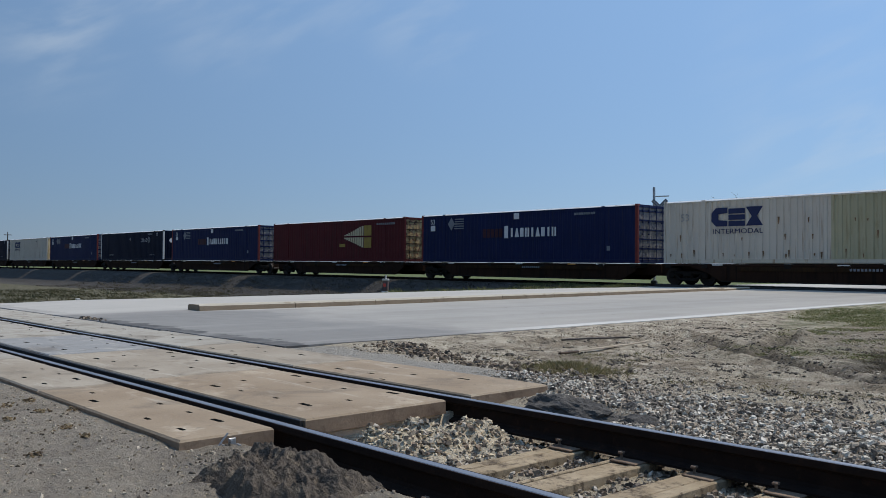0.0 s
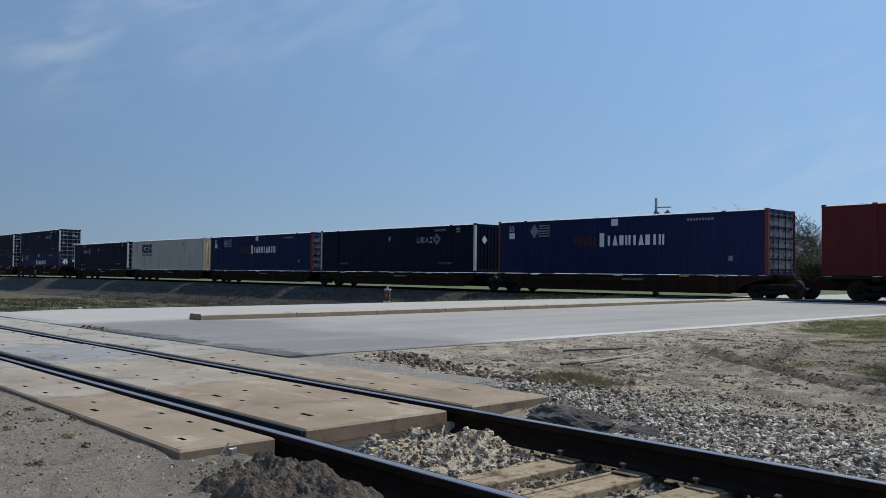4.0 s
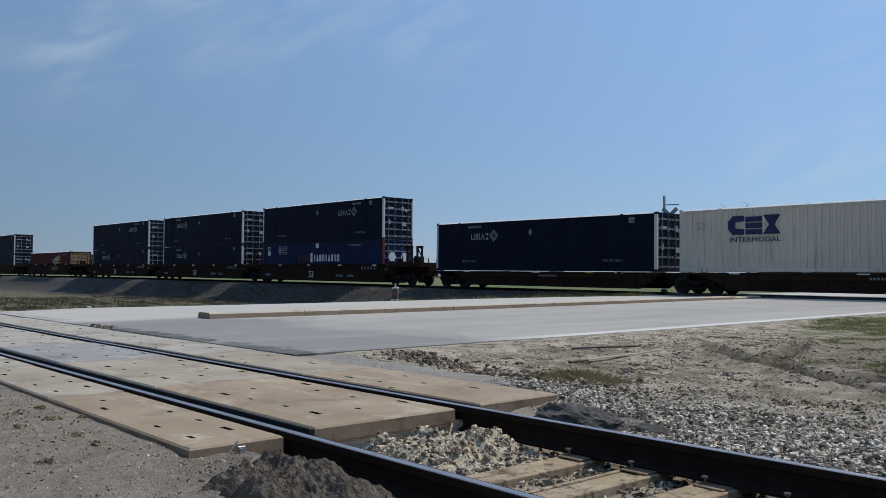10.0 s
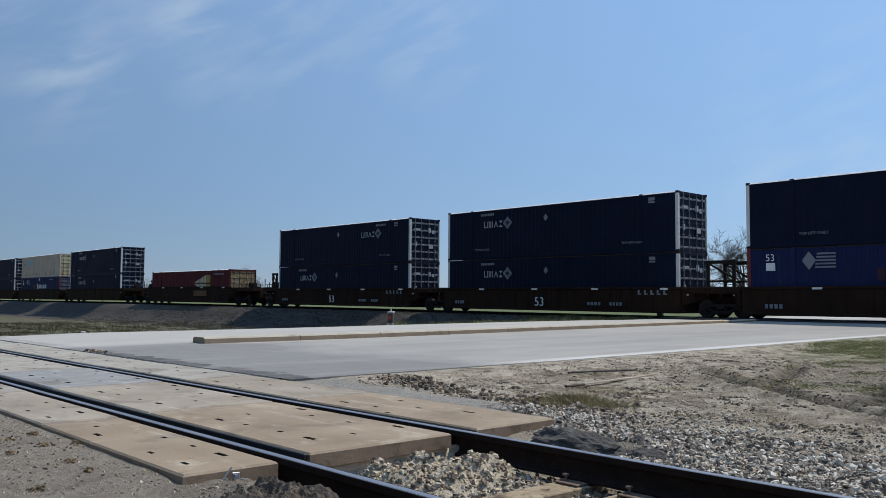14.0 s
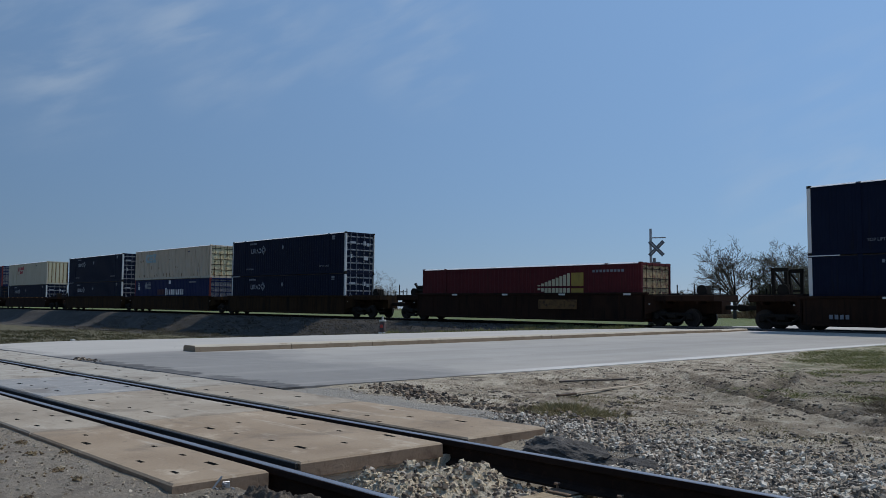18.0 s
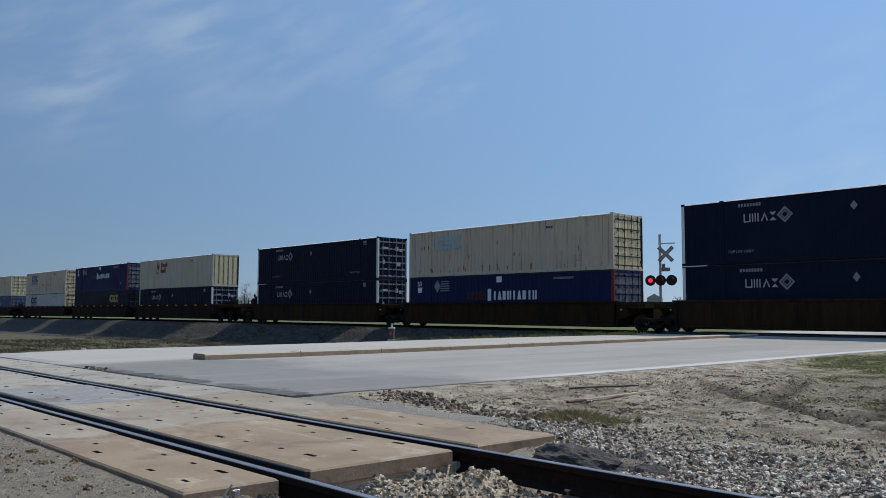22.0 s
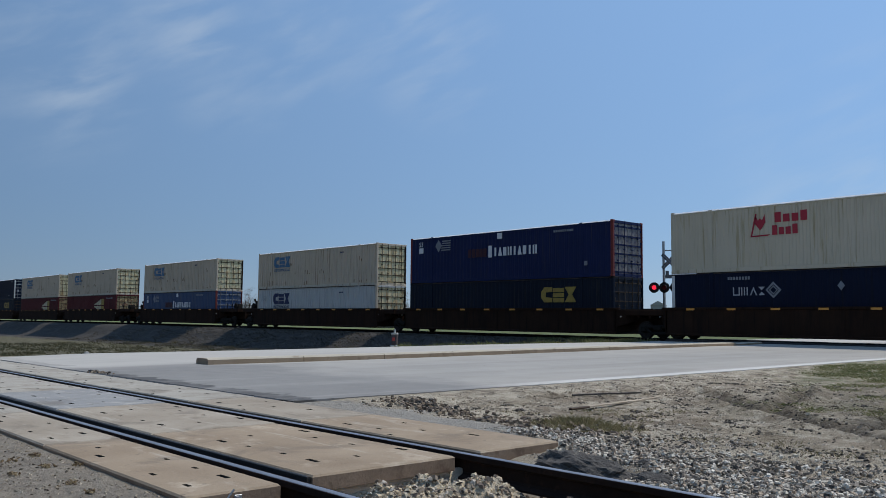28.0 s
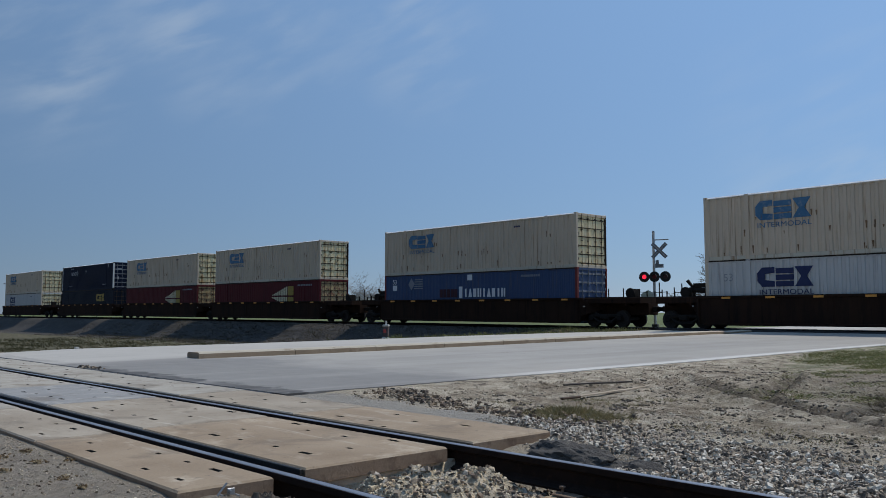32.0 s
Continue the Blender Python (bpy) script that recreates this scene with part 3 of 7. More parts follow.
def road_material():
    m, nd, lk, bs = nodes_of("road_concrete")
    geo = nd.new("ShaderNodeNewGeometry")
    p = geo.outputs["Position"]
    sep = nd.new("ShaderNodeSeparateXYZ")
    lk.new(p, sep.inputs[0])
    x, y = sep.outputs["X"], sep.outputs["Y"]
    big = noise_node(nd, lk, p, 0.5, 4, 0.6)
    mid = noise_node(nd, lk, p, 2.5, 6, 0.6)
    fine = noise_node(nd, lk, p, 45, 5, 0.7)
    conc = mixc(nd, lk, ramp(nd, lk, big, 0.3, 0.7), (0.33, 0.31, 0.275), (0.40, 0.375, 0.335))
    conc = mixc(nd, lk, ramp(nd, lk, fine, 0.5, 0.8, 0, 0.4), conc, (0.30, 0.28, 0.26))
    # asphalt apron against the crossing, with a ragged edge
    edge = math2(nd, lk, "ADD", y, ramp(nd, lk, big, 0.2, 0.8, -1.6, 1.6))
    apron = math2(nd, lk, "MULTIPLY", ramp(nd, lk, edge, 8.2, 9.6, 1, 0), ramp(nd, lk, y, 5.0, 5.2))
    apron = math2(nd, lk, "MULTIPLY", apron, ramp(nd, lk, x, -17.5, -15.5, 0.25, 1))
    asph = mixc(nd, lk, mid, (0.17, 0.163, 0.153), (0.27, 0.258, 0.24))
    col = mixc(nd, lk, apron, conc, asph)
    col = mixc(nd, lk, ramp(nd, lk, x, -16.4, -16.9, 0, 0.75), col, (0.47, 0.445, 0.40))
    # tyre-worn lanes
    wear = math2(nd, lk, "MULTIPLY", mask_band(nd, lk, x, -14.2, -10.2, 0.8), ramp(nd, lk, mid, 0.2, 0.8, 0.15, 0.5))
    col = mixc(nd, lk, wear, col, (0.27, 0.26, 0.24))
    rag = math2(nd, lk, "ADD", y, ramp(nd, lk, mid, 0.3, 0.7, -0.28, 0.28))
    joint = math2(nd, lk, "MULTIPLY", mask_band(nd, lk, rag, 5.1, 5.68, 0.06), math2(nd, lk, "MULTIPLY", ramp(nd, lk, big, 0.36, 0.52, 0.15, 1), ramp(nd, lk, x, -15.8, -14.6, 0.35, 1)))
    col = mixc(nd, lk, math2(nd, lk, "MULTIPLY", joint, 0.85), col, (0.045, 0.043, 0.042))
    rim = math2(nd, lk, "MULTIPLY", mask_band(nd, lk, x, -8.95, -8.2, 0.06), ramp(nd, lk, y, 8.5, 11.0))
    col = mixc(nd, lk, math2(nd, lk, "MULTIPLY", rim, 0.8), col, (0.62, 0.60, 0.56))
    # tracks drawn along the lanes, and dark tar spots
    mp = nd.new("ShaderNodeMapping")
    mp.inputs["Scale"].default_value = (1.1, 0.12, 1.0)
    lk.new(p, mp.inputs[0])
    track = noise_node(nd, lk, mp.outputs[0], 1.0, 7, 0.65, 0.3)
    col = mixc(nd, lk, ramp(nd, lk, track, 0.48, 0.70, 0, 0.26), col, (0.20, 0.19, 0.175))
    col = mixc(nd, lk, ramp(nd, lk, track, 0.48, 0.32, 0, 0.20), col, (0.52, 0.495, 0.45))
    spot = noise_node(nd, lk, p, 3.4, 9, 0.74, 0.6)
    col = mixc(nd, lk, ramp(nd, lk, spot, 0.62, 0.68, 0, 0.5), col, (0.13, 0.125, 0.115))
    lk.new(col, bs.inputs["Base Color"])
    bs.inputs["Roughness"].default_value = 0.9
    bump(nd, lk, bs, fine, 0.3, 0.006)
    return m


def stone_material(name, cols):
    m, nd, lk, bs = nodes_of(name)
    geo = nd.new("ShaderNodeNewGeometry")
    r = nd.new("ShaderNodeValToRGB")
    r.color_ramp.interpolation = "CONSTANT"
    el = r.color_ramp.elements
    while len(el) < len(cols):
        el.new(0.5)
    for i, c in enumerate(cols):
        el[i].position = i / len(cols)
        el[i].color = (*c, 1)
    lk.new(geo.outputs["Random Per Island"], r.inputs[0])
    n = noise_node(nd, lk, geo.outputs["Position"], 60, 5, 0.7)
    col = mixc(nd, lk, ramp(nd, lk, n, 0.4, 0.75, 0, 0.35), r.outputs[0], (0.16, 0.14, 0.12))
    lk.new(col, bs.inputs["Base Color"])
    bs.inputs["Roughness"].default_value = 0.9
    bump(nd, lk, bs, n, 0.4, 0.01)
    return m


M["ground"] = ground_material()
M["road"] = road_material()
M["stone"] = stone_material("ballast_stone", [(0.60, 0.535, 0.43), (0.35, 0.285, 0.215), (0.70, 0.645, 0.55), (0.14, 0.117, 0.094), (0.44, 0.345, 0.25), (0.24, 0.205, 0.165), (0.62, 0.555, 0.455), (0.07, 0.06, 0.05), (0.42, 0.35, 0.265), (0.18, 0.15, 0.117)])
M["clod"] = stone_material("dry_clod", [(0.46, 0.385, 0.28), (0.34, 0.275, 0.192), (0.58, 0.50, 0.385), (0.21, 0.162, 0.112), (0.40, 0.33, 0.235), (0.115, 0.087, 0.062)])
M["heap"] = stone_material("dusty_pale_rubble", [(0.76, 0.64, 0.45), (0.64, 0.52, 0.35), (0.74, 0.645, 0.48), (0.40, 0.315, 0.21), (0.66, 0.52, 0.34), (0.54, 0.44, 0.31)])
M["soil"] = stone_material("soil_clod", [(0.085, 0.070, 0.055), (0.12, 0.10, 0.08), (0.16, 0.135, 0.105), (0.07, 0.06, 0.05)])
M["rubble_mix"] = stone_material("brown_gravel", [(0.30, 0.245, 0.185), (0.17, 0.132, 0.10), (0.50, 0.44, 0.36), (0.09, 0.073, 0.056), (0.24, 0.175, 0.12), (0.06, 0.05, 0.04)])
M["rubble"] = stone_material("brown_rubble", [(0.10, 0.075, 0.055), (0.17, 0.12, 0.075), (0.24, 0.18, 0.12), (0.07, 0.06, 0.05), (0.30, 0.24, 0.17), (0.12, 0.085, 0.06)])
M["litter"] = stone_material("dead_leaf_litter", [(0.16, 0.10, 0.045), (0.22, 0.15, 0.07), (0.10, 0.065, 0.035), (0.28, 0.21, 0.11)])
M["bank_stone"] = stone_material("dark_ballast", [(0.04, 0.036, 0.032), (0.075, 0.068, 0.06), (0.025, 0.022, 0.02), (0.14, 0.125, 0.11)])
def blade_material(name, cols):
    """Leaf colours by blade, with light shining through."""
    m = stone_material(name, cols)
    nd, lk = m.node_tree.nodes, m.node_tree.links
    bs, out = nd["Principled BSDF"], nd["Material Output"]
    src = bs.inputs["Base Color"].links[0].from_socket
    tr, mx = nd.new("ShaderNodeBsdfTranslucent"), nd.new("ShaderNodeMixShader")
    mx.inputs[0].default_value = 0.45
    lk.new(src, tr.inputs["Color"])
    lk.new(bs.outputs[0], mx.inputs[1]); lk.new(tr.outputs[0], mx.inputs[2])
    lk.new(mx.outputs[0], out.inputs["Surface"])
    return m


M["grass_dark"] = blade_material("ditch_grass_blades", [(0.06, 0.068, 0.025), (0.088, 0.085, 0.036), (0.12, 0.102, 0.054), (0.045, 0.05, 0.022)])
M["grass_green"] = blade_material("green_spring_blades", [(0.14, 0.165, 0.052), (0.20, 0.21, 0.075), (0.27, 0.24, 0.105), (0.10, 0.118, 0.04)])
M["grass_olive"] = blade_material("olive_straw_blades", [(0.20, 0.185, 0.07), (0.29, 0.245, 0.115), (0.36, 0.30, 0.16), (0.16, 0.145, 0.065), (0.25, 0.195, 0.10)])
M["bank_weed"] = blade_material("bank_weed_blades", [(0.07, 0.062, 0.046), (0.11, 0.095, 0.07), (0.16, 0.14, 0.105), (0.05, 0.047, 0.032)])
M["shrub"] = blade_material("brown_shrub", [(0.13, 0.10, 0.06), (0.09, 0.07, 0.045), (0.18, 0.145, 0.09)])
M["grass"] = blade_material("grass_blades", [(0.14, 0.135, 0.045), (0.19, 0.17, 0.06), (0.26, 0.21, 0.09), (0.32, 0.255, 0.12), (0.15, 0.15, 0.05)])
M["dead"] = blade_material("dry_weeds", [(0.22, 0.17, 0.11), (0.15, 0.12, 0.08), (0.30, 0.24, 0.16)])

# ---------------------------------------------------------------- mesh helpers
def part(name, bm, material, parent=None, label="", at=None):
    me = bpy.data.meshes.new(name)
    bm.to_mesh(me)
    bm.free()
    me.materials.append(material)
    ob = new(name, me)
    if parent:
        ob.parent = parent
    if at is not None:
        ob.matrix_basis = at
    return tagged(ob, label)


def share(name, me, parent, at, label=""):
    """Another piece on mesh data that is already there."""
    ob = new(name, me)
    ob.parent = parent
    ob.matrix_basis = at
    return tagged(ob, label)


def root(name, at, label, category, group="", kind=""):
    ob = new(name)
    ob.empty_display_size = 0.3
    ob.matrix_basis = at
    return tagged(ob, label, category, group, kind)


def add_box(bm, x0, x1, y0, y1, z0, z1, bev=0.0):
    v = [bm.verts.new((x, y, z)) for x in (x0, x1) for y in (y0, y1) for z in (z0, z1)]
    for q in ((0, 1, 3, 2), (4, 6, 7, 5), (0, 4, 5, 1), (2, 3, 7, 6), (0, 2, 6, 4), (1, 5, 7, 3)):
        bm.faces.new([v[i] for i in q])
    if bev:
        es = list({e for w in v for e in w.link_edges})
        bmesh.ops.bevel(bm, geom=es, offset=bev, segments=1, affect="EDGES")


def box(x0, x1, y0, y1, z0, z1, bev=0.0):
    bm = bmesh.new()
    add_box(bm, x0, x1, y0, y1, z0, z1, bev)
    return bm


def add_tube(bm, a, b, r0, r1=None, n=8, caps=True):
    a, b = Vector(a), Vector(b)
    r1 = r0 if r1 is None else r1
    q = (b - a).to_track_quat("Z", "Y")
    rings = []
    for c, r in ((a, r0), (b, r1)):
        rings.append([bm.verts.new(c + q @ Vector((r * math.cos(6.28319 * k / n), r * math.sin(6.28319 * k / n), 0))) for k in range(n)])
    for k in range(n):
        bm.faces.new((rings[0][k], rings[0][(k + 1) % n], rings[1][(k + 1) % n], rings[1][k]))
    if caps:
        bm.faces.new(rings[0][::-1])
        bm.faces.new(rings[1])


def tube(a, b, r0, r1=None, n=8):
    bm = bmesh.new()
    add_tube(bm, a, b, r0, r1, n)
    return bm


def extrude_profile(pts, x0, x1, n=1):
    """A closed profile of (y, z) points drawn along x."""
    bm = bmesh.new()
    rings = [[bm.verts.new((x0 + (x1 - x0) * i / n, y, z)) for y, z in pts] for i in range(n + 1)]
    k = len(pts)
    for i in range(n):
        for j in range(k):
            bm.faces.new((rings[i][j], rings[i][(j + 1) % k], rings[i + 1][(j + 1) % k], rings[i + 1][j]))
    bm.faces.new(rings[0][::-1])
    bm.faces.new(rings[-1])
    bmesh.ops.recalc_face_normals(bm, faces=bm.faces)
    return bm


def mesh_object(name, verts, faces, material, smooth=False):
    me = bpy.data.meshes.new(name)
    me.from_pydata(verts, [], faces)
    me.materials.append(material)
    if smooth:
        me.polygons.foreach_set("use_smooth", [True] * len(me.polygons))
    return new(name, me)


def step(a, b, v):
    t = min(max((v - a) / (b - a), 0.0), 1.0)
    return t * t * (3 - 2 * t)


# ---------------------------------------------------------------- the lie of the land
NEAR_Y = 3.455          # middle of the near line
FAR_Y = 35.97           # middle of the far line
FAR_Z = 0.15            # its rail head
ROAD_L, ROAD_R = -22.5, -8.6
RAIL_A, RAIL_B = 2.702, 4.209


def road_z(y):
    return 0.055 * step(9, 26, y) + 0.055 * step(30.6, 33.6, y) if y > 0 else -0.06 * step(0, -20, y)


def rise(x):
    """The far line climbs gently to the west."""
    if x > -15:
        return 0.0
    return 0.0055 * (-15 - x) if x > -90 else 0.4125 + 0.0022 * (-90 - x)


def crown(x):
    return 0.05 * step(-10, -22, x)


def rut_distance(x, y):
    best = 9.0
    for line in RUTS:
        for (ax, ay), (bx, by) in zip(line, line[1:]):
            ex, ey = bx - ax, by - ay
            t = min(max(((x - ax) * ex + (y - ay) * ey) / (ex * ex + ey * ey), 0), 1)
            best = min(best, math.hypot(x - ax - t * ex, y - ay - t * ey))
    return best


def land(x, y):
    n1 = noise.noise(Vector((x * 0.35, y * 0.35, 0.3)))
    n2 = noise.noise(Vector((x * 1.3, y * 1.3, 2.0)))
    n3 = noise.noise(Vector((x * 4.5, y * 4.5, 5.0)))
    near_w = step(45, 8, abs(x) + abs(y))
    lump = (0.05 * n1 + 0.035 * n2 + 0.02 * n3 + 0.010 * noise.noise(Vector((x * 9, y * 9, 1.0))) + (0.005 * noise.noise(Vector((x * 21, y * 21, 3.0))) if near_w > 0.7 else 0)) * near_w
    z = -0.10 + lump
    # field between the lines, a shallow rise toward the road shoulder
    if y > 5.2:
        z += 0.05 * step(-3, -8.6, x) + 0.05 * step(12, 30, y)
        # wheel ruts
        if 7.5 < y < 13.4 and -8 < x < -2.3:
            d = rut_distance(x + 0.12 * n3, y + 0.1 * n2)
            z += (0.04 * math.exp(-((d - 0.22) / 0.08) ** 2) - 0.07 * math.exp(-(d / 0.10) ** 2)) * (1 + 0.9 * n3)
    # ditch left of the road, up to the bank of the far line
    left = step(-22.8, -25.5, x)
    ditch = left * step(5.8, 8.5, y) * step(33.7, 30.0, y)
    z += ditch * (-1.12 - z * 0.5)
    if ditch > 0.01 or (x < -23 and 26 < y < 34):
        z += 0.10 * (noise.noise(Vector((x * 0.5, y * 0.9, 3.0))) + 0.6 * noise.noise(Vector((x * 1.4, y * 2.1, 6.0))))
    # bed of the far line
    z += (0.0 + rise(x) - z) * step(31.6, 33.8, y) * step(40.6, 38.4, y)
    # shoulder level with the road edge
    if y > 5.2:
        z += (road_z(y) - 0.012 - z) * step(-7.4, -8.5, x) * step(-24.0, -22.7, x)
    # ground in front of the crossing, level with the slabs
    if y < 2.6:
        front = step(-3.9, -4.7, x) * step(1.0, 1.9, y)
        z += (-0.036 + 0.25 * lump - z) * front
    # loose earth heaped at the slab end
    heap = math.exp(-(((x + 3.72) / 0.42) ** 2 + ((y - 2.25) / 0.28) ** 2))
    if heap > 0.01:
        z += heap * 0.045 * (1 + 1.2 * n3)
    # ballast bed of the near line, right of the slabs
    if x > -4.45:
        bed = step(1.75, 2.55, y) * step(6.4, 5.0, y)
        z += (-0.232 + 0.02 * n3 - z) * step(2.4, 2.62, y) * step(4.6, 4.2, y)
        z += 0.04 * bed * step(4.35, 4.9, y) * step(6.2, 5.4, y)
        # gravel washed up between the rails against the slab end
        z += math.exp(-((x + 3.95) / 0.36) ** 2) * step(2.75, 3.1, y) * step(4.2, 3.9, y) * (0.125 * (1 + n3) + 0.06 * noise.noise(Vector((x * 9, y * 9, 4.0))) + 0.035 * noise.noise(Vector((x * 22, y * 22, 7.0))))
    # asphalt lump past the slab end
    z -= 0.06 * math.exp(-(((x + 3.95) / 0.5) ** 2 + ((y - 4.75) / 0.35) ** 2))
    if -9 < x < -4.2 and 5.2 < y < 6.2:
        z += (-0.03 - z) * step(-4.2, -4.7, x) * step(6.2, 5.8, y) * 0.8
    # under the road and the slabs
    if ROAD_L + 0.25 < x < ROAD_R - 0.25:
        z = min(z, road_z(y) - 0.16)
    if -24.2 < x < -4.55 and 2.15 < y < 5.15:
        z = min(z, -0.3)
    return z


def spaced(stops):
    out = []
    for a, b, d in stops:
        n = max(1, round((b - a) / d))
        out += [a + (b - a) * i / n for i in range(n)]
    return out + [stops[-1][1]]


def build_ground():
    xs = spaced([(-1500, -400, 220), (-400, -120, 40), (-120, -50, 2.0), (-50, -23.2, 0.45), (-23.2, -22.2, 0.12), (-22.2, -9.0, 1.1), (-9.0, -1.0, 0.035), (-1.0, 1.5, 0.3),
                 (1.5, 8, 0.3), (8, 40, 4), (40, 400, 60), (400, 1500, 220)])
    ys = spaced([(-700, -60, 160), (-60, -6, 6), (-6, 0.6, 0.4), (0.6, 8.5, 0.035), (8.5, 14, 0.06), (14, 26, 0.3), (26, 41, 0.3), (41, 60, 2), (60, 300, 30), (300, 2500, 275)])
    verts = [(x, y, land(x, y)) for y in ys for x in xs]
    w = len(xs)
    faces = [(j * w + i, j * w + i + 1, (j + 1) * w + i + 1, (j + 1) * w + i) for j in range(len(ys) - 1) for i in range(w - 1)]
    ob = mesh_object("ground", verts, faces, M["ground"], True)
    tagged(ob, "dry tan dirt and thin spring grass round the railway crossing", "ground", kind="structure")


def build_road():
    ys = spaced([(5.33, 30, 0.6), (30, 35, 0.25), (35, 40, 0.6), (40, 160, 8)])
    xs = [ROAD_L, -21.9, -19, -16.5, -13, -10, ROAD_R + 0.0]
    verts, faces = [], []
    for y in ys:
        for i, x in enumerate(xs):
            wob = 0.05 * noise.noise(Vector((y * 0.9, x, 0))) if i in (0, len(xs) - 1) else 0
            verts.append((x + wob, y, road_z(y) + crown(x) * step(5.4, 8, y) * step(33.4, 29.5, y)))
    w = len(xs)
    for j in range(len(ys) - 1):
        for i in range(w - 1):
            faces.append((j * w + i, j * w + i + 1, (j + 1) * w + i + 1, (j + 1) * w + i))
    n = len(verts)
    verts += [(x, y, z - 0.14) for x, y, z in verts]
    for j in range(len(ys) - 1):
        for i in (0, w - 1):
            a, b = j * w + i, (j + 1) * w + i
            faces.append((a, b, b + n, a + n) if i == 0 else (b, a, a + n, b + n))
    faces += [(i + 1, i, i + n, i + 1 + n) for i in range(w - 1)]
    ob = mesh_object("road", verts, faces, M["road"])
    tagged(ob, "pale worn concrete road running over both railway lines", "road", kind="structure")
    verts = [(x, y, -0.012 + road_z(y)) for y in (-60, -20, -5, 1.98) for x in (-22.5, -9.6)]
    faces = [(i * 2, i * 2 + 1, i * 2 + 3, i * 2 + 2) for i in range(3)]
    n = len(verts)
    verts += [(x, y, z - 0.14) for x, y, z in verts]
    faces += [(i * 2 + k, i * 2 + 2 + k, i * 2 + 2 + k + n, i * 2 + k + n) for i in range(3) for k in (0, 1)]
    ob = mesh_object("road", verts, faces, M["road"])
    tagged(ob, "pale worn concrete road on the near side of the crossing", "road", kind="structure")


def rail_profile(y0, ztop, s=1.0):
    """Half-rail tee section: head, web, foot."""
    half = [(0.036, 0), (0.037, -0.012), (0.037, -0.036), (0.030, -0.044), (0.010, -0.052), (0.009, -0.125), (0.020, -0.142), (0.070, -0.158), (0.070, -0.172)]
    pts = [(y0 - a * s, ztop + b * s) for a, b in half] + [(y0 + a * s, ztop + b * s) for a, b in half[::-1]]
    return pts


def bend(bm, climb):
    if climb:
        for v in bm.verts:
            v.co.z += rise(v.co.x)
    return bm


def build_line(name, ys, ztop, x0, x1, label, climb=False):
    """Two rails: a rusted body and a bright running band on each."""
    ob = root(name, pose(0, 0, 0), label, "railway track", kind="structure")
    for y in ys:
        r = part("rail", bend(extrude_profile(rail_profile(y, ztop), x0, x1, 60), climb), M["rail_side"], ob, "rust-dark steel rail")
        part("running_surface", bend(extrude_profile([(y - 0.027, ztop), (y + 0.024, ztop), (y + 0.020, ztop + 0.003), (y - 0.023, ztop + 0.003)], x0, x1, 60), climb), M["rail_top"], r, "bright worn rail head")
    return ob


def slab_mesh(x0, x1, y0, y1, top, low, slots):
    """A slab whose slots are sunk into its top."""
    xc = sorted({x0, x1, *[a for s in slots for a in (s[0] - s[2], s[0] + s[2])]})
    yc = sorted({y0, y1, *[a for s in slots for a in (s[1] - s[3], s[1] + s[3])]})
    bm = bmesh.new()

    def sunk(i, j):
        mx, my = (xc[i] + xc[i + 1]) / 2, (yc[j] + yc[j + 1]) / 2
        return any(abs(mx - s[0]) < s[2] and abs(my - s[1]) < s[3] for s in slots)
    bev = 0.012
    for i in range(len(xc) - 1):
        for j in range(len(yc) - 1):
            z = top - 0.05 if sunk(i, j) else top
            a, b, c, d = xc[i], xc[i + 1], yc[j], yc[j + 1]
            if z == top:
                a, b = (a + bev if i == 0 else a), (b - bev if i == len(xc) - 2 else b)
                c, d = (c + bev if j == 0 else c), (d - bev if j == len(yc) - 2 else d)
            f = bm.faces.new([bm.verts.new(p) for p in ((a, c, z), (b, c, z), (b, d, z), (a, d, z))])
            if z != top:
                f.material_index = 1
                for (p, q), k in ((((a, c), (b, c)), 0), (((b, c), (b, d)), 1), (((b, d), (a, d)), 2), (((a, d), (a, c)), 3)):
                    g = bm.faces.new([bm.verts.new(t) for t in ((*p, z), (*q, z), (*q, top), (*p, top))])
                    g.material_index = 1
    ring = [(x0, y0), (x1, y0), (x1, y1), (x0, y1)]
    inn = [(x0 + bev, y0 + bev), (x1 - bev, y0 + bev), (x1 - bev, y1 - bev), (x0 + bev, y1 - bev)]
    for k in range(4):
        l = (k + 1) % 4
        bm.faces.new([bm.verts.new(p) for p in ((*ring[k], top - bev), (*ring[l], top - bev), (*inn[l], top), (*inn[k], top))])
        # upright sides take the darker colour that holds their shade
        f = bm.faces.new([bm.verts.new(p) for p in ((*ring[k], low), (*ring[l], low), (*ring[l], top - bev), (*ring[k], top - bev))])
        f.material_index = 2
    bm.faces.new([bm.verts.new((x, y, low)) for x, y in ring[::-1]])
    bmesh.ops.remove_doubles(bm, verts=bm.verts, dist=0.0005)
    return bm


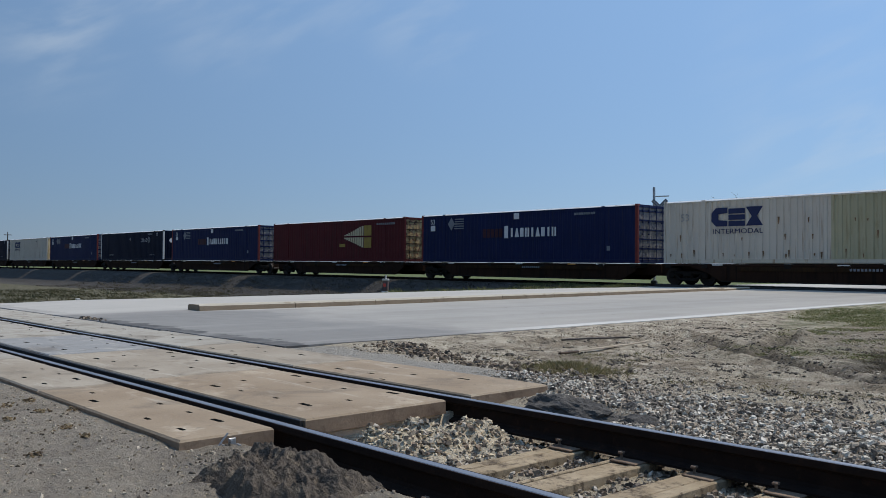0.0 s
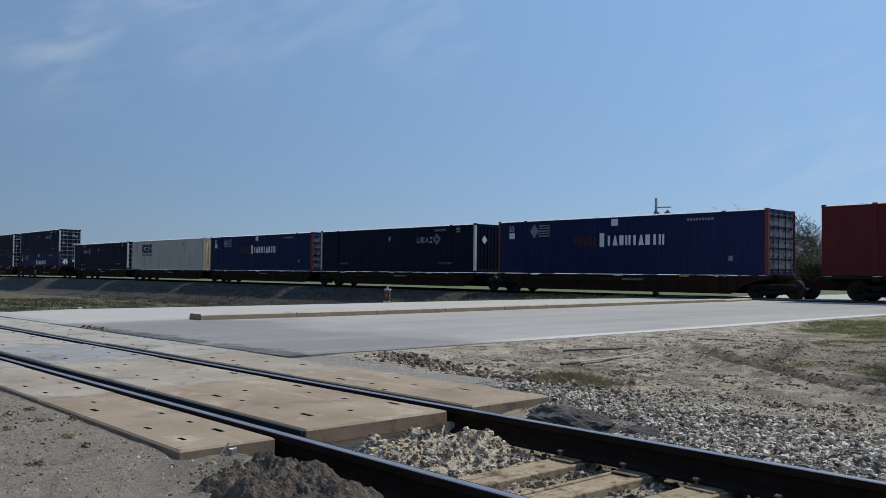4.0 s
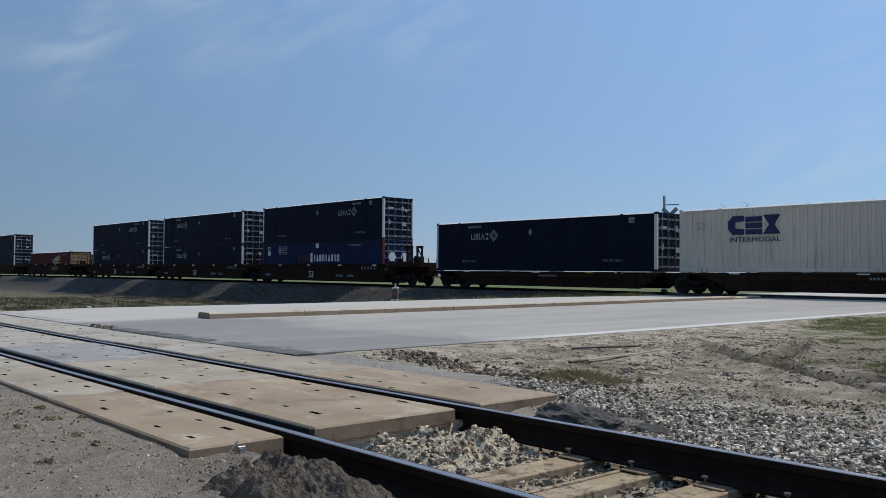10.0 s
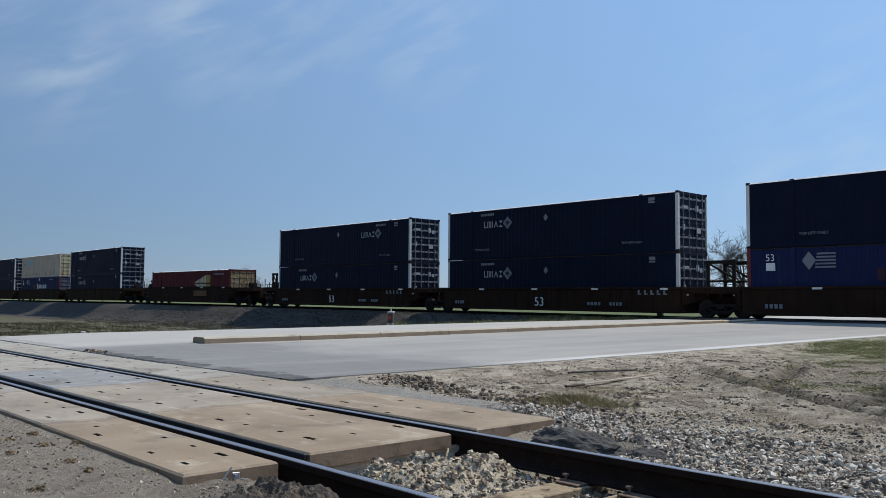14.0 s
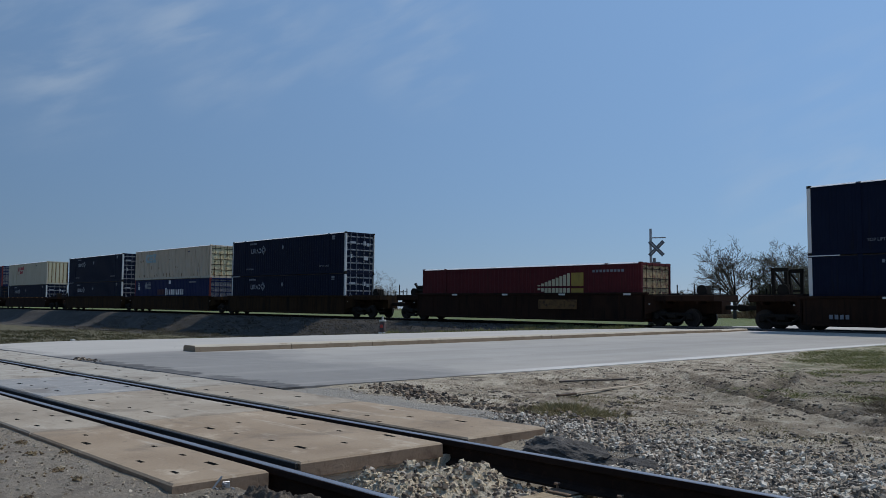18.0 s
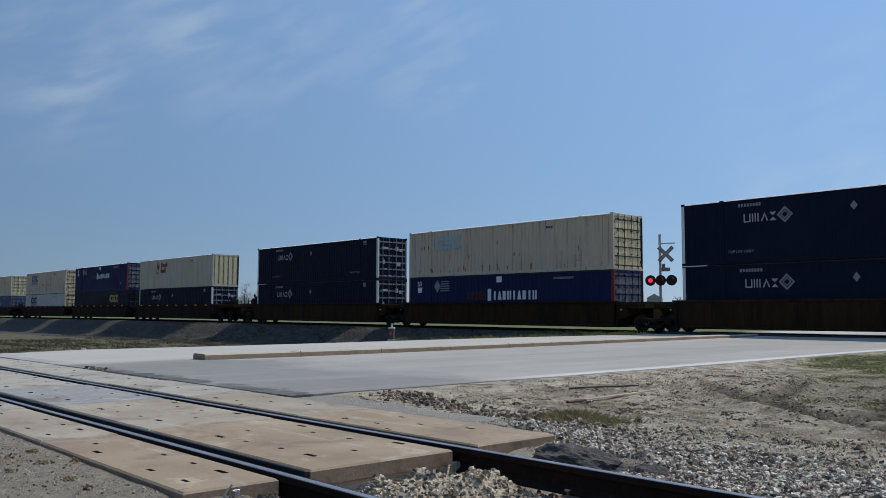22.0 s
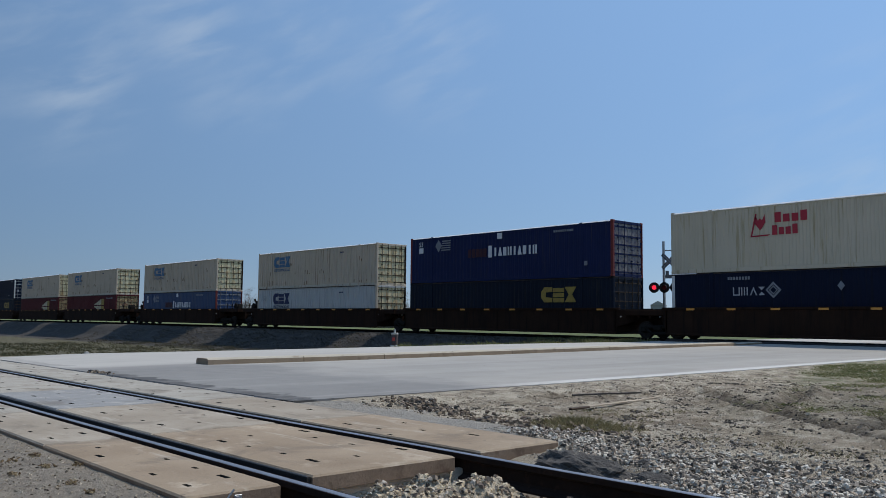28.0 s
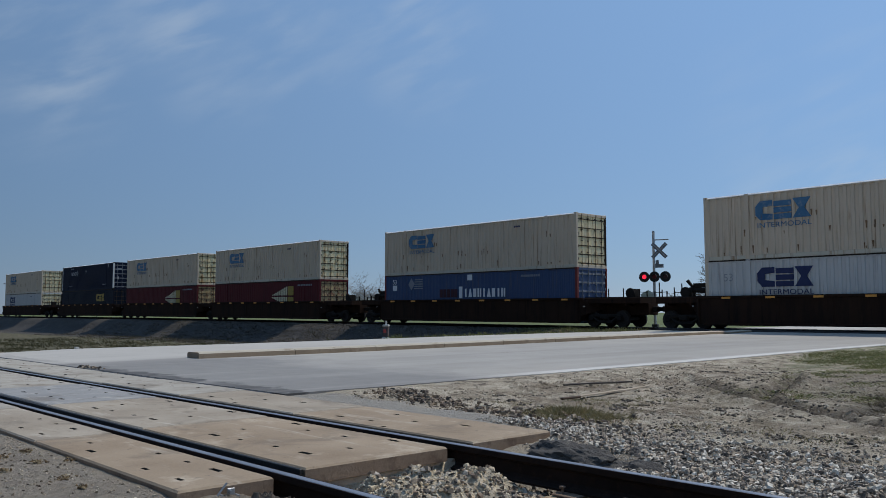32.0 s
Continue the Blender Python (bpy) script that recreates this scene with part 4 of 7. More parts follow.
def build_crossing():
    ob = root("crossing_deck", pose(0, 0, 0), "tan concrete crossing slabs with sunk lag slots between the rails", "level crossing", kind="structure")
    P = 2.44
    rows = {
        "outer": (2.025, 2.615, -0.10, [(0.45, 2.47, 0.055, 0.014), (0.85, 2.47, 0.028, 0.011), (1.3, 2.47, 0.028, 0.011), (0.32, 2.18, 0.035, 0.011), (0.80, 2.17, 0.035, 0.011), (1.72, 2.17, 0.05, 0.014), (2.1, 2.3, 0.028, 0.011)]),
        "middle": (2.90, 4.09, -0.105, [(0.5, 3.21, 0.055, 0.016), (0.52, 4.0, 0.055, 0.016), (1.74, 3.16, 0.055, 0.016), (1.86, 3.99, 0.055, 0.016), (0.9, 3.21, 0.026, 0.012), (0.46, 3.55, 0.026, 0.012),
                                         (1.38, 3.19, 0.022, 0.012), (1.46, 3.84, 0.026, 0.012), (0.97, 3.86, 0.026, 0.012), (1.88, 3.49, 0.026, 0.012)]),
        "far": (4.375, 5.25, -0.10, [(0.73, 4.97, 0.055, 0.014), (1.24, 4.83, 0.03, 0.012), (1.18, 4.43, 0.03, 0.012), (2.0, 4.57, 0.05, 0.014), (1.55, 4.59, 0.03, 0.012), (1.75, 5.04, 0.028, 0.012)]),
    }
    for name, (y0, y1, low, slots) in rows.items():
        end = {"outer": -4.32, "middle": -4.42, "far": -4.45}[name]
        for k in range(8):
            x1 = end - k * P
            x0 = x1 - P + 0.012
            sl = [(x1 - a + 0.05 * math.sin(3 * k + a), y, hx * 1.2, hy * 1.35) for a, y, hx, hy in slots]
            bm = slab_mesh(x0, x1, y0, y1, 0.004 * ((k * 7) % 3 - 1), low, sl)
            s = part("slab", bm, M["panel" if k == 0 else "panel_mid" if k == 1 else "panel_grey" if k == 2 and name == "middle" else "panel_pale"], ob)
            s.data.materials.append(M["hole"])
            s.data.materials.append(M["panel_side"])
            if name != "outer":
                part("lower_slab", box(x0, x1 - 0.03, y0 + 0.03, y1 - 0.02, -0.24, low - 0.004, 0.006), M["panel_under"], s, "dirty grey lower slab")
    # black filler strips; the shade of the rail gaps is in their colour
    for y0, y1 in ((4.105, 4.165), (4.253, 4.365), (2.625, 2.66)):
        part("flangeway", box(-23.8, -4.5, y0, y1, -0.16, -0.030), M["black"], ob, "black flangeway filler with the gap's shade beside the rail")
    # strip added over the slab's side to give the gap its shade
    part("edge_seal", box(-23.8, -4.44, 2.868, 2.896, -0.15, -0.010, 0.004), M["black"], ob, "black rubber strip standing for shade along the slab edge")
    part("edge_strip", box(-23.8, -8.8, 5.258, 5.36, -0.14, -0.004), M["black"], ob, "dark asphalt joint beside the slabs")


def build_far_crossing():
    ob = root("far_crossing_deck", pose(0, 0, 0), "dark rubber crossing panels on the main line", "level crossing", kind="structure")
    z = FAR_Z - 0.002
    for a, b in ((FAR_Y - 2.1, FAR_Y - 0.80), (FAR_Y - 0.66, FAR_Y + 0.71), (FAR_Y + 0.80, FAR_Y + 1.9)):
        for k in range(7):
            x0 = ROAD_L + 0.3 + k * 1.95
            m = (x0 + 0.97)
            part("crossing_panel", box(x0, x0 + 1.93, a, b, z - 0.14, z + rise(m) + 0.01, 0.008), M["rubber"], ob)


def build_asphalt_lump():
    """Broken chunk of old asphalt past the slab end."""
    ob = root("asphalt_chunk", pose(-3.92, 4.86, -0.17, 0, 0, -14), "broken dark asphalt chunk beside the slab end", "asphalt chunk")
    bm = bmesh.new()
    bmesh.ops.create_icosphere(bm, subdivisions=5, radius=1.0)
    for v in bm.verts:
        n = noise.noise(v.co * 2.2 + Vector((3, 1, 0))) * 0.22 + noise.noise(v.co * 6) * 0.09 + noise.noise(v.co * 17) * 0.05
        v.co = Vector((v.co.x * 0.56, v.co.y * 0.28, max(v.co.z, -0.4) * 0.165)) * (1 + n)
    part("chunk", bm, M["asphalt_lump"], ob)
    for k, (x, y, s) in enumerate(((0.72, 0.10, 0.42), (0.2, 0.40, 0.42), (-0.35, 0.44, 0.34), (1.05, 0.28, 0.3))):
        bm = bmesh.new()
        bmesh.ops.create_icosphere(bm, subdivisions=4, radius=1.0)
        for v in bm.verts:
            n = noise.noise(v.co * 2.5 + Vector((k * 4, 1, 0))) * 0.3 + noise.noise(v.co * 9) * 0.09
            v.co = Vector((x + v.co.x * s * 0.75 * (1 + n), y + v.co.y * s * 0.4 * (1 + n), max(v.co.z, -0.4) * s * 0.3 * (1 + n)))
        part("crumb", bm, M["asphalt_lump"], ob)


def build_mound():
    """Heaped dark earth and broken asphalt at the rail by the slab end."""
    verts, faces = [], []
    n = 110
    for j in range(n + 1):
        for i in range(n + 1):
            u, v = 2 * i / n - 1, 2 * j / n - 1
            x, y = -3.44 + 0.66 * u + 0.12 * v, 2.15 + 0.44 * v - 0.03 * u
            e = noise.noise(Vector((x * 3.2, y * 3.2, 2.0))) * 0.45
            r = math.hypot(u * (0.92 + 0.2 * (u > 0)), v) + e
            h = 0.135 * step(1.0, 0.55, r) * (1 - 0.22 * u)
            q = Vector((x, y, 0))
            rough = 0.06 * noise.noise(q * 7) + 0.05 - 0.09 * abs(noise.noise(q * 9 + Vector((4, 0, 0)))) - 0.04 * abs(noise.noise(q * 21)) + 0.012 * noise.noise(q * 48)
            z = -0.16 + h + rough * step(1.1, 0.5, r)
            if y > 2.60:
                z = min(z, -0.17)
            verts.append((x, y, z))
    w = n + 1
    faces = [(j * w + i, j * w + i + 1, (j + 1) * w + i + 1, (j + 1) * w + i) for j in range(n) for i in range(n)]
    ob = mesh_object("earth_mound", verts, faces, M["mound"])
    tagged(ob, "dark crumbled earth and asphalt heaped against the rail", "earth mound", kind="stuff")


def build_ties():
    rnd = random.Random(4)
    for k in range(11):
        x = -3.345 + 0.47 * k
        t = root("railway_tie", pose(x, NEAR_Y, -0.255, 0, 0, rnd.uniform(-2, 2)), "weathered split wooden tie half sunk in gravel", "railway tie", "ties of the near line")
        bm = bmesh.new()
        w = 0.115
        # split and worn top, as long strips of uneven height
        cuts = [-w, -0.08, rnd.uniform(0.015, 0.045), w] if k % 2 else [-w, rnd.uniform(-0.02, 0.03), w]
        for a, b in zip(cuts, cuts[1:]):
            dz = rnd.uniform(-0.012, 0.0)
            e0, e1 = rnd.uniform(-0.05, 0.02), rnd.uniform(-0.02, 0.05)
            add_box(bm, a + 0.003, b - 0.003, -1.28 + e0, 1.28 + e1, -0.1, 0.078 + dz, 0.006)
        part("timber", bm, M["tie"], t)
        for y in (RAIL_A - NEAR_Y, RAIL_B - NEAR_Y):
            part("tie_plate", box(-0.09, 0.09, y - 0.17, y + 0.17, 0.076, 0.086, 0.003), M["spike"], t, "rusty tie plate")
            for sx, sy in ((0.05, 0.105), (-0.05, -0.105), (-0.05, 0.135)):
                bm = bmesh.new()
                add_tube(bm, (sx, y + sy, 0.08), (sx, y + sy, 0.112 + 0.03 * rnd.random()), 0.009, 0.009, 6)
                add_box(bm, sx - 0.016, sx + 0.016, y + sy - 0.02, y + sy + 0.014, 0.115, 0.130, 0.004)
                part("rail_spike", bm, M["spike"], t, "raised rusty rail spike")


def build_kerb():
    ob = root("median_kerb", pose(0, 0, 0), "low sand-coloured concrete median kerb along the road", "kerb", kind="structure")
    n = 11
    stops = [(7.95 + (33.5 - 7.95) * k / n) for k in range(n + 1)]

    def fx(y):
        return -16.08 - 0.25 * step(9, 22, y) - 0.9 * step(20, 34, y)
    for k in range(n):
        a, b = stops[k], stops[k + 1] - 0.015
        bm = bmesh.new()
        h = 0.125 if k < n - 1 else 0.09
        pr = [(-0.55, -0.1), (0.0, -0.1), (-0.02, h - 0.03), (-0.05, h), (-0.50, h), (-0.55, h - 0.04)]
        rings = [[bm.verts.new((fx(y) + px, y, road_z(y) + crown(-16.3) * step(33.4, 29.5, y) + pz)) for px, pz in pr] for y in (a, b)]
        for j in range(6):
            bm.faces.new((rings[0][j], rings[0][(j + 1) % 6], rings[1][(j + 1) % 6], rings[1][j]))
        bm.faces.new(rings[0][::-1]); bm.faces.new(rings[1])
        bmesh.ops.recalc_face_normals(bm, faces=bm.faces)
        # faces that don't look up get the shaded colour
        for face in bm.faces:
            face.material_index = int(face.normal.z < 0.5)
        part("kerb_stone", bm, M["kerb"], ob).data.materials.append(M["kerb_side"])


build_ground()
build_road()
build_line("near_track", (RAIL_A, RAIL_B), 0.0, -60, 14, "single railway line with dark rusty sides and bright worn heads")
build_line("far_track", (FAR_Y - 0.755, FAR_Y + 0.755), FAR_Z, -320, 90, "main railway line that carries the train", True)
build_crossing()
build_mound()
build_ties()
build_kerb()
build_far_crossing()
build_asphalt_lump()

# ---------------------------------------------------------------- rolling stock
L, W, H = 16.15, 2.59, 2.90
NEAR_FACE = 34.68
Z_SINGLE, Z_LOW, Z_HIGH = 1.185, 0.355, 3.258
MOVERS = []           # (thing, place along the train, y, z)


def travel(t):
    """How far the train has gone after t seconds."""
    q = t / 32
    return 342.642 * q + 0.472 * q * q - 4.087 * q ** 3


def corrugated(x0, x1, y, z0, z1, depth, pitch, face):
    """A pressed steel wall in the xz plane; face is -1 for the side toward -y."""
    bm = bmesh.new()
    n = max(2, int((x1 - x0) / pitch))
    p = (x1 - x0) / n
    pts = []
    for k in range(n):
        a = x0 + k * p
        pts += [(a, 0), (a + 0.40 * p, 0), (a + 0.5 * p, depth), (a + 0.90 * p, depth)]
    pts.append((x1, 0))
    cols = [(bm.verts.new((x, y - face * d, z0)), bm.verts.new((x, y - face * d, z1))) for x, d in pts]
    for a, b in zip(cols, cols[1:]):
        bm.faces.new((a[0], b[0], b[1], a[1]) if face < 0 else (b[0], a[0], a[1], b[1]))
    return bm


def text_mesh(txt, size):
    cu = bpy.data.curves.new("lettering", "FONT")
    cu.body, cu.size, cu.extrude = txt, size, 0.004
    ob = bpy.data.objects.new("lettering", cu)
    scene.collection.objects.link(ob)
    dg = bpy.context.evaluated_depsgraph_get()
    me = bpy.data.meshes.new_from_object(ob.evaluated_get(dg))
    bpy.data.objects.remove(ob)
    return me


TEXTS = {}


def lettering(parent, txt, x, z, height, material, wide=1.0):
    key = (txt, material.name)
    if key not in TEXTS:
        me = text_mesh(txt, 1.0)
        me.materials.append(material)
        TEXTS[key] = me
    ob = new("lettering", TEXTS[key])
    ob.parent = parent
    s = height / 0.70
    ob.matrix_basis = Matrix.Translation((x, -0.007, z)) @ Euler((radians(90), 0, 0)).to_matrix().to_4x4() @ Matrix.Diagonal((s * wide, s, 1, 1))
    return ob


def mark(parent, name, material, shapes, label=""):
    """Flat paint film on the near side: shapes are closed (x, z) outlines."""
    bm = bmesh.new()
    for pts in shapes:
        bm.faces.new([bm.verts.new((x, -0.010, z)) for x, z in pts])
        k = len(pts)
        ring = [bm.verts.new((x, -0.010, z)) for x, z in pts]
        back = [bm.verts.new((x, 0.004, z)) for x, z in pts]
        for j in range(k):
            bm.faces.new((ring[j], back[j], back[(j + 1) % k], ring[(j + 1) % k]))
    return part(name, bm, material, parent, label)


def rect(x0, x1, z0, z1):
    return [(x0, z0), (x1, z0), (x1, z1), (x0, z1)]


def bars(x0, x1, z0, z1, n, gap=0.25, first=1.0):
    """n upright bars that stand for lettering."""
    w = (x1 - x0) / n
    return [rect(x0 + k * w, x0 + (k + 1 - gap) * w, z0, z0 + (z1 - z0) * (first if k == 0 else 1)) for k in range(n)]


def ring_shape(x, z, r, t):
    """Diamond outline as four strips."""
    c = [(x + r, z), (x, z + r), (x - r, z), (x, z - r)]
    i = [(x + r - t, z), (x, z + r - t), (x - r + t, z), (x, z - r + t)]
    return [[c[k], c[(k + 1) % 4], i[(k + 1) % 4], i[k]] for k in range(4)]


def shell(paint, rib_paint, post_r, depth, end, patched=False, doors=None, rod=None, top=True, name="shipping_container"):
    """Parts of one 53-foot box; end is what faces +x: 'door' or 'front'."""
    ob = new(name)
    ob.empty_display_size = 0.3
    rail = 0.11
    cut = 7.85 if patched else L - 0.16
    part("side_wall", corrugated(0.16, cut, 0.012, 0.16, H - rail, depth, 0.30, -1), M[paint], ob)
    if patched:
        part("side_wall", corrugated(cut, L - 0.16, 0.012, 0.16, H - rail, depth, 0.30, -1), M["patch_olive"], ob, "yellowed replacement wall panels")
    part("far_side_wall", corrugated(0.16, L - 0.16, W - 0.012, 0.16, H - rail, depth, 0.30, 1), M[paint], ob)
    roof = bmesh.new()
    n = 36
    for k in range(n):
        a, b = 0.06 + (L - 0.12) * k / n, 0.06 + (L - 0.12) * (k + 1) / n
        add_box(roof, a, b - 0.02, 0.05, W - 0.05, H - 0.05, H - (0.012 if k % 2 else 0.028))
    part("roof", roof, M[paint], ob)
    part("floor", box(0.05, L - 0.05, 0.06, W - 0.06, 0.10, 0.17), M["car_black"], ob)
    for y0, y1 in ((0.0, 0.06), (W - 0.06, W)):
        part("bottom_rail", box(0.0, L, y0, y1, 0.0, 0.17, 0.008), M[rib_paint], ob)
        part("top_rail", box(0.0, L, y0, y1, H - rail, H - 0.06, 0.008), M[paint], ob)
        o = 0.0 if y0 == 0 else W
        g = 1 if y0 == 0 else -1
        # a box under another gets a dark edge: the gap's shade as colour
        part("roof_edge", extrude_profile([(o - g * 0.010, H - 0.060), (o + g * 0.015, H - 0.036), (o + g * 0.105, H + 0.014), (o + g * 0.13, H + 0.014), (o + g * 0.13, H - 0.060)], 0.0, L), M["roof_edge" if top else "rod_dark"], ob, "pale roof edge with painted sunlight" if top else "dark roof edge with painted gap shade")
        for x0, x1, m in ((0.0, 0.16, post_r), (L - 0.16, L, post_r)):
            stained = y0 > 0 and x0 > 0 and paint.startswith("white")
            part("corner_post", box(x0, x1, y0 - 0.004, y1 + 0.07 if y0 == 0 else y1 + 0.004, 0.0, H, 0.01), M["rod_dark" if stained else m], ob, "rust-stained dark post" if stained else "")
        # lift posts at the 40-foot positions
        for x in (1.98, L - 2.2):
            part("lift_post", box(x, x + 0.2, y0 - 0.006, y1 + 0.006, 0.0, H - 0.004, 0.012), M[paint], ob)
    for x in (0.0, L - 0.17):
        for y in (0.0, W - 0.16):
            for z in (-0.004, H - 0.10):
                part("corner_casting", box(x - 0.004, x + 0.174, y - 0.008, y + 0.168, z, z + 0.118, 0.012), M["car_black"] if paint in ("navy", "deep") else M[post_r], ob)
    for x, sgn in ((L, 1), (0.0, -1)):
        kind = end if sgn > 0 else ("front" if end == "door" else "door")
        xi = x - sgn * 0.05
        part("end_header", box(min(x, x - sgn * 0.1), max(x, x - sgn * 0.1), 0.1, W - 0.1, H - 0.15, H - 0.005, 0.008), M[paint], ob)
        part("end_sill", box(min(x, x - sgn * 0.1), max(x, x - sgn * 0.1), 0.1, W - 0.1, 0.0, 0.17, 0.008), M[paint], ob)
        if kind == "front":
            # white_green grooves get rusty amber backing: rust, and groove shade as colour
            wall = part("front_wall", box(min(xi, xi - sgn * 0.03), max(xi, xi - sgn * 0.03), 0.12, W - 0.12, 0.16, H - 0.14), M["door_amber" if paint == "white_green" else doors or paint], ob)
            ribs, half = (5, 0.16) if paint == "white_green" else (8, 0.06)
            for k in range(ribs):
                y = 0.22 + half + k * (W - 0.44 - 2 * half) / (ribs - 1)
                part("front_rib", box(min(xi, xi + sgn * 0.04), max(xi, xi + sgn * 0.04), y - half, y + half, 0.19, H - 0.17, 0.012), M[doors or paint], wall)
            continue
        for y0, y1 in ((0.13, W / 2 - 0.012), (W / 2 + 0.012, W - 0.13)):
            bm = bmesh.new()
            add_box(bm, min(xi, xi - sgn * 0.04), max(xi, xi - sgn * 0.04), y0, y1, 0.17, H - 0.15)
            door = part("door", bm, M[doors or paint], ob)
            bar = 0.026 if rod == "rod_dark" else 0.045
            for k in range(6):
                z = 0.24 + k * (H - 0.56) / 5
                part("door_bar", box(min(xi, xi + sgn * 0.03), max(xi, xi + sgn * 0.03), y0 + 0.02, y1 - 0.02, z - bar, z + bar, 0.006), M[rod or "rod"], door)
            for f in (0.27, 0.73):
                y = y0 + (y1 - y0) * f
                bm = bmesh.new()
                add_tube(bm, (xi + sgn * 0.055, y, 0.06), (xi + sgn * 0.055, y, H - 0.04), 0.019, 0.019, 6)
                for k in range(5):
                    z = 0.2 + k * 0.6
                    add_box(bm, min(xi, xi + sgn * 0.085), max(xi, xi + sgn * 0.085), y - 0.042, y + 0.042, z, z + 0.05, 0.006)
                part("lock_rod", bm, M[rod or "rod"], door, "lock rod with keepers")
            for k in range(4):
                z = 0.4 + k * 0.66
                yh = y0 - 0.01 if y0 < 1 else y1 - 0.05
                part("hinge", box(min(xi, xi + sgn * 0.045), max(xi, xi + sgn * 0.045), yh, yh + 0.06, z, z + 0.14, 0.006), M[rod or "rod"], door)
    return ob


def logo_blocks(ob, ink, sub=None, x=2.5, z0=1.66, z1=2.5):
    """Three bold plain blocks: a cut octagon, a striped block and a bow-tie."""
    w, h = 0.78, z1 - z0
    m = (z0 + z1) / 2
    a = x
    shp = [[(a, z0 + 0.24), (a + 0.22, z0), (a + w, z0), (a + w, z0 + 0.24), (a + 0.34, m - 0.13), (a + 0.34, m + 0.13), (a + w, z1 - 0.24), (a + w, z1), (a + 0.22, z1), (a, z1 - 0.24)]]
    a = x + 0.83
    shp += [rect(a, a + w, z0 + h * k / 3, z0 + h * (k + 0.82) / 3) for k in range(3)]
    a = x + 1.66
    shp += [[(a, z0), (a + w, z0), (a + w / 2 + 0.12, m), (a + w / 2 - 0.12, m)], [(a + w / 2 - 0.12, m), (a + w / 2 + 0.12, m), (a + w, z1), (a, z1)]]
    mark(ob, "logo", M[ink], shp, "bold block emblem")
    if sub:
        lettering(ob, "INTERMODAL", x + 0.06, z0 - 0.33, 0.22, M[sub], 1.22)


def logo_diamond(ob, x, z=2.02):
    """Thin strokes and a diamond ring beside them."""
    shp = []
    lo, hi = z - 0.2, z + 0.17
    shp += [rect(x, x + 0.05, lo, hi), rect(x + 0.27, x + 0.32, lo, hi), rect(x + 0.05, x + 0.27, lo, lo + 0.05)]
    shp += [rect(x + 0.39 + k * 0.13, x + 0.44 + k * 0.13, lo, hi) for k in range(3)]
    shp += [[(x + 0.80, lo), (x + 0.86, lo), (x + 1.0, hi - 0.05), (x + 0.97, hi)], [(x + 1.08, lo), (x + 1.14, lo), (x + 0.97, hi), (x + 0.94, hi - 0.05)]]
    shp += [[(x + 1.2, lo), (x + 1.5, lo), (x + 1.35, z - 0.05)], [(x + 1.2, hi), (x + 1.35, z + 0.02), (x + 1.5, hi)]]
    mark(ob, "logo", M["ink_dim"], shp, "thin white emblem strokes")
    mark(ob, "emblem", M["ink_grey"], ring_shape(x + 1.88, z + 0.02, 0.36, 0.11) + ring_shape(x + 1.88, z + 0.02, 0.20, 0.06), "pale diamond ring emblem")


def marks_navy(ob, side, plain=False):
    """side: whether the emblem stands at the left or right of the near wall."""
    x = 10.85 if side == "r" else 3.15
    logo_diamond(ob, x)
    xd = 8.06 if side == "r" else 7.9
    mark(ob, "emblem", M["ink_grey"], [[(xd + 0.15, 2.16), (xd, 2.36), (xd - 0.15, 2.16), (xd, 1.96)]], "small pale diamond")
    mark(ob, "number_bars", M["ink_grey"], bars(x + 1.65 if side == "r" else 2.9, x + 2.75 if side == "r" else 4.0, 2.52, 2.66, 8, 0.35))
    lettering(ob, "TOP LIFT ONLY", 12.9, 0.48, 0.125, M["ink_grey"])
    lettering(ob, "TOP LIFT ONLY", 2.35, 0.48, 0.125, M["ink_grey"])
    if plain:
        bm = bmesh.new()
        rings = [[bm.verts.new((x, W * 0.30 + p, 1.95 + q)) for p, q in ((0.22, 0), (0, 0.26), (-0.22, 0), (0, -0.26))] for x in (L - 0.004, L + 0.004)]
        bm.faces.new(rings[1]); bm.faces.new(rings[0][::-1])
        for j in range(4):
            bm.faces.new((rings[0][j], rings[0][(j + 1) % 4], rings[1][(j + 1) % 4], rings[1][j]))
        part("emblem", bm, M["ink_white"], ob, "small white diamond on the front")
    for y0, z0, w, h in () if plain else ((0.35, 2.1, 0.55, 0.14), (1.55, 2.0, 0.25, 0.3), (1.9, 1.95, 0.3, 0.22), (0.4, 1.05, 0.2, 0.3), (1.6, 0.95, 0.4, 0.25)):
        part("sticker", box(L - 0.016, L - 0.006, y0, y0 + w, z0, z0 + h), M["ink_dim"], ob, "pale door sticker")
    mark(ob, "size_plate", M["ink_grey"], [rect(14.5, 14.85, 2.42, 2.5), rect(14.5, 14.85, 2.54, 2.7)])


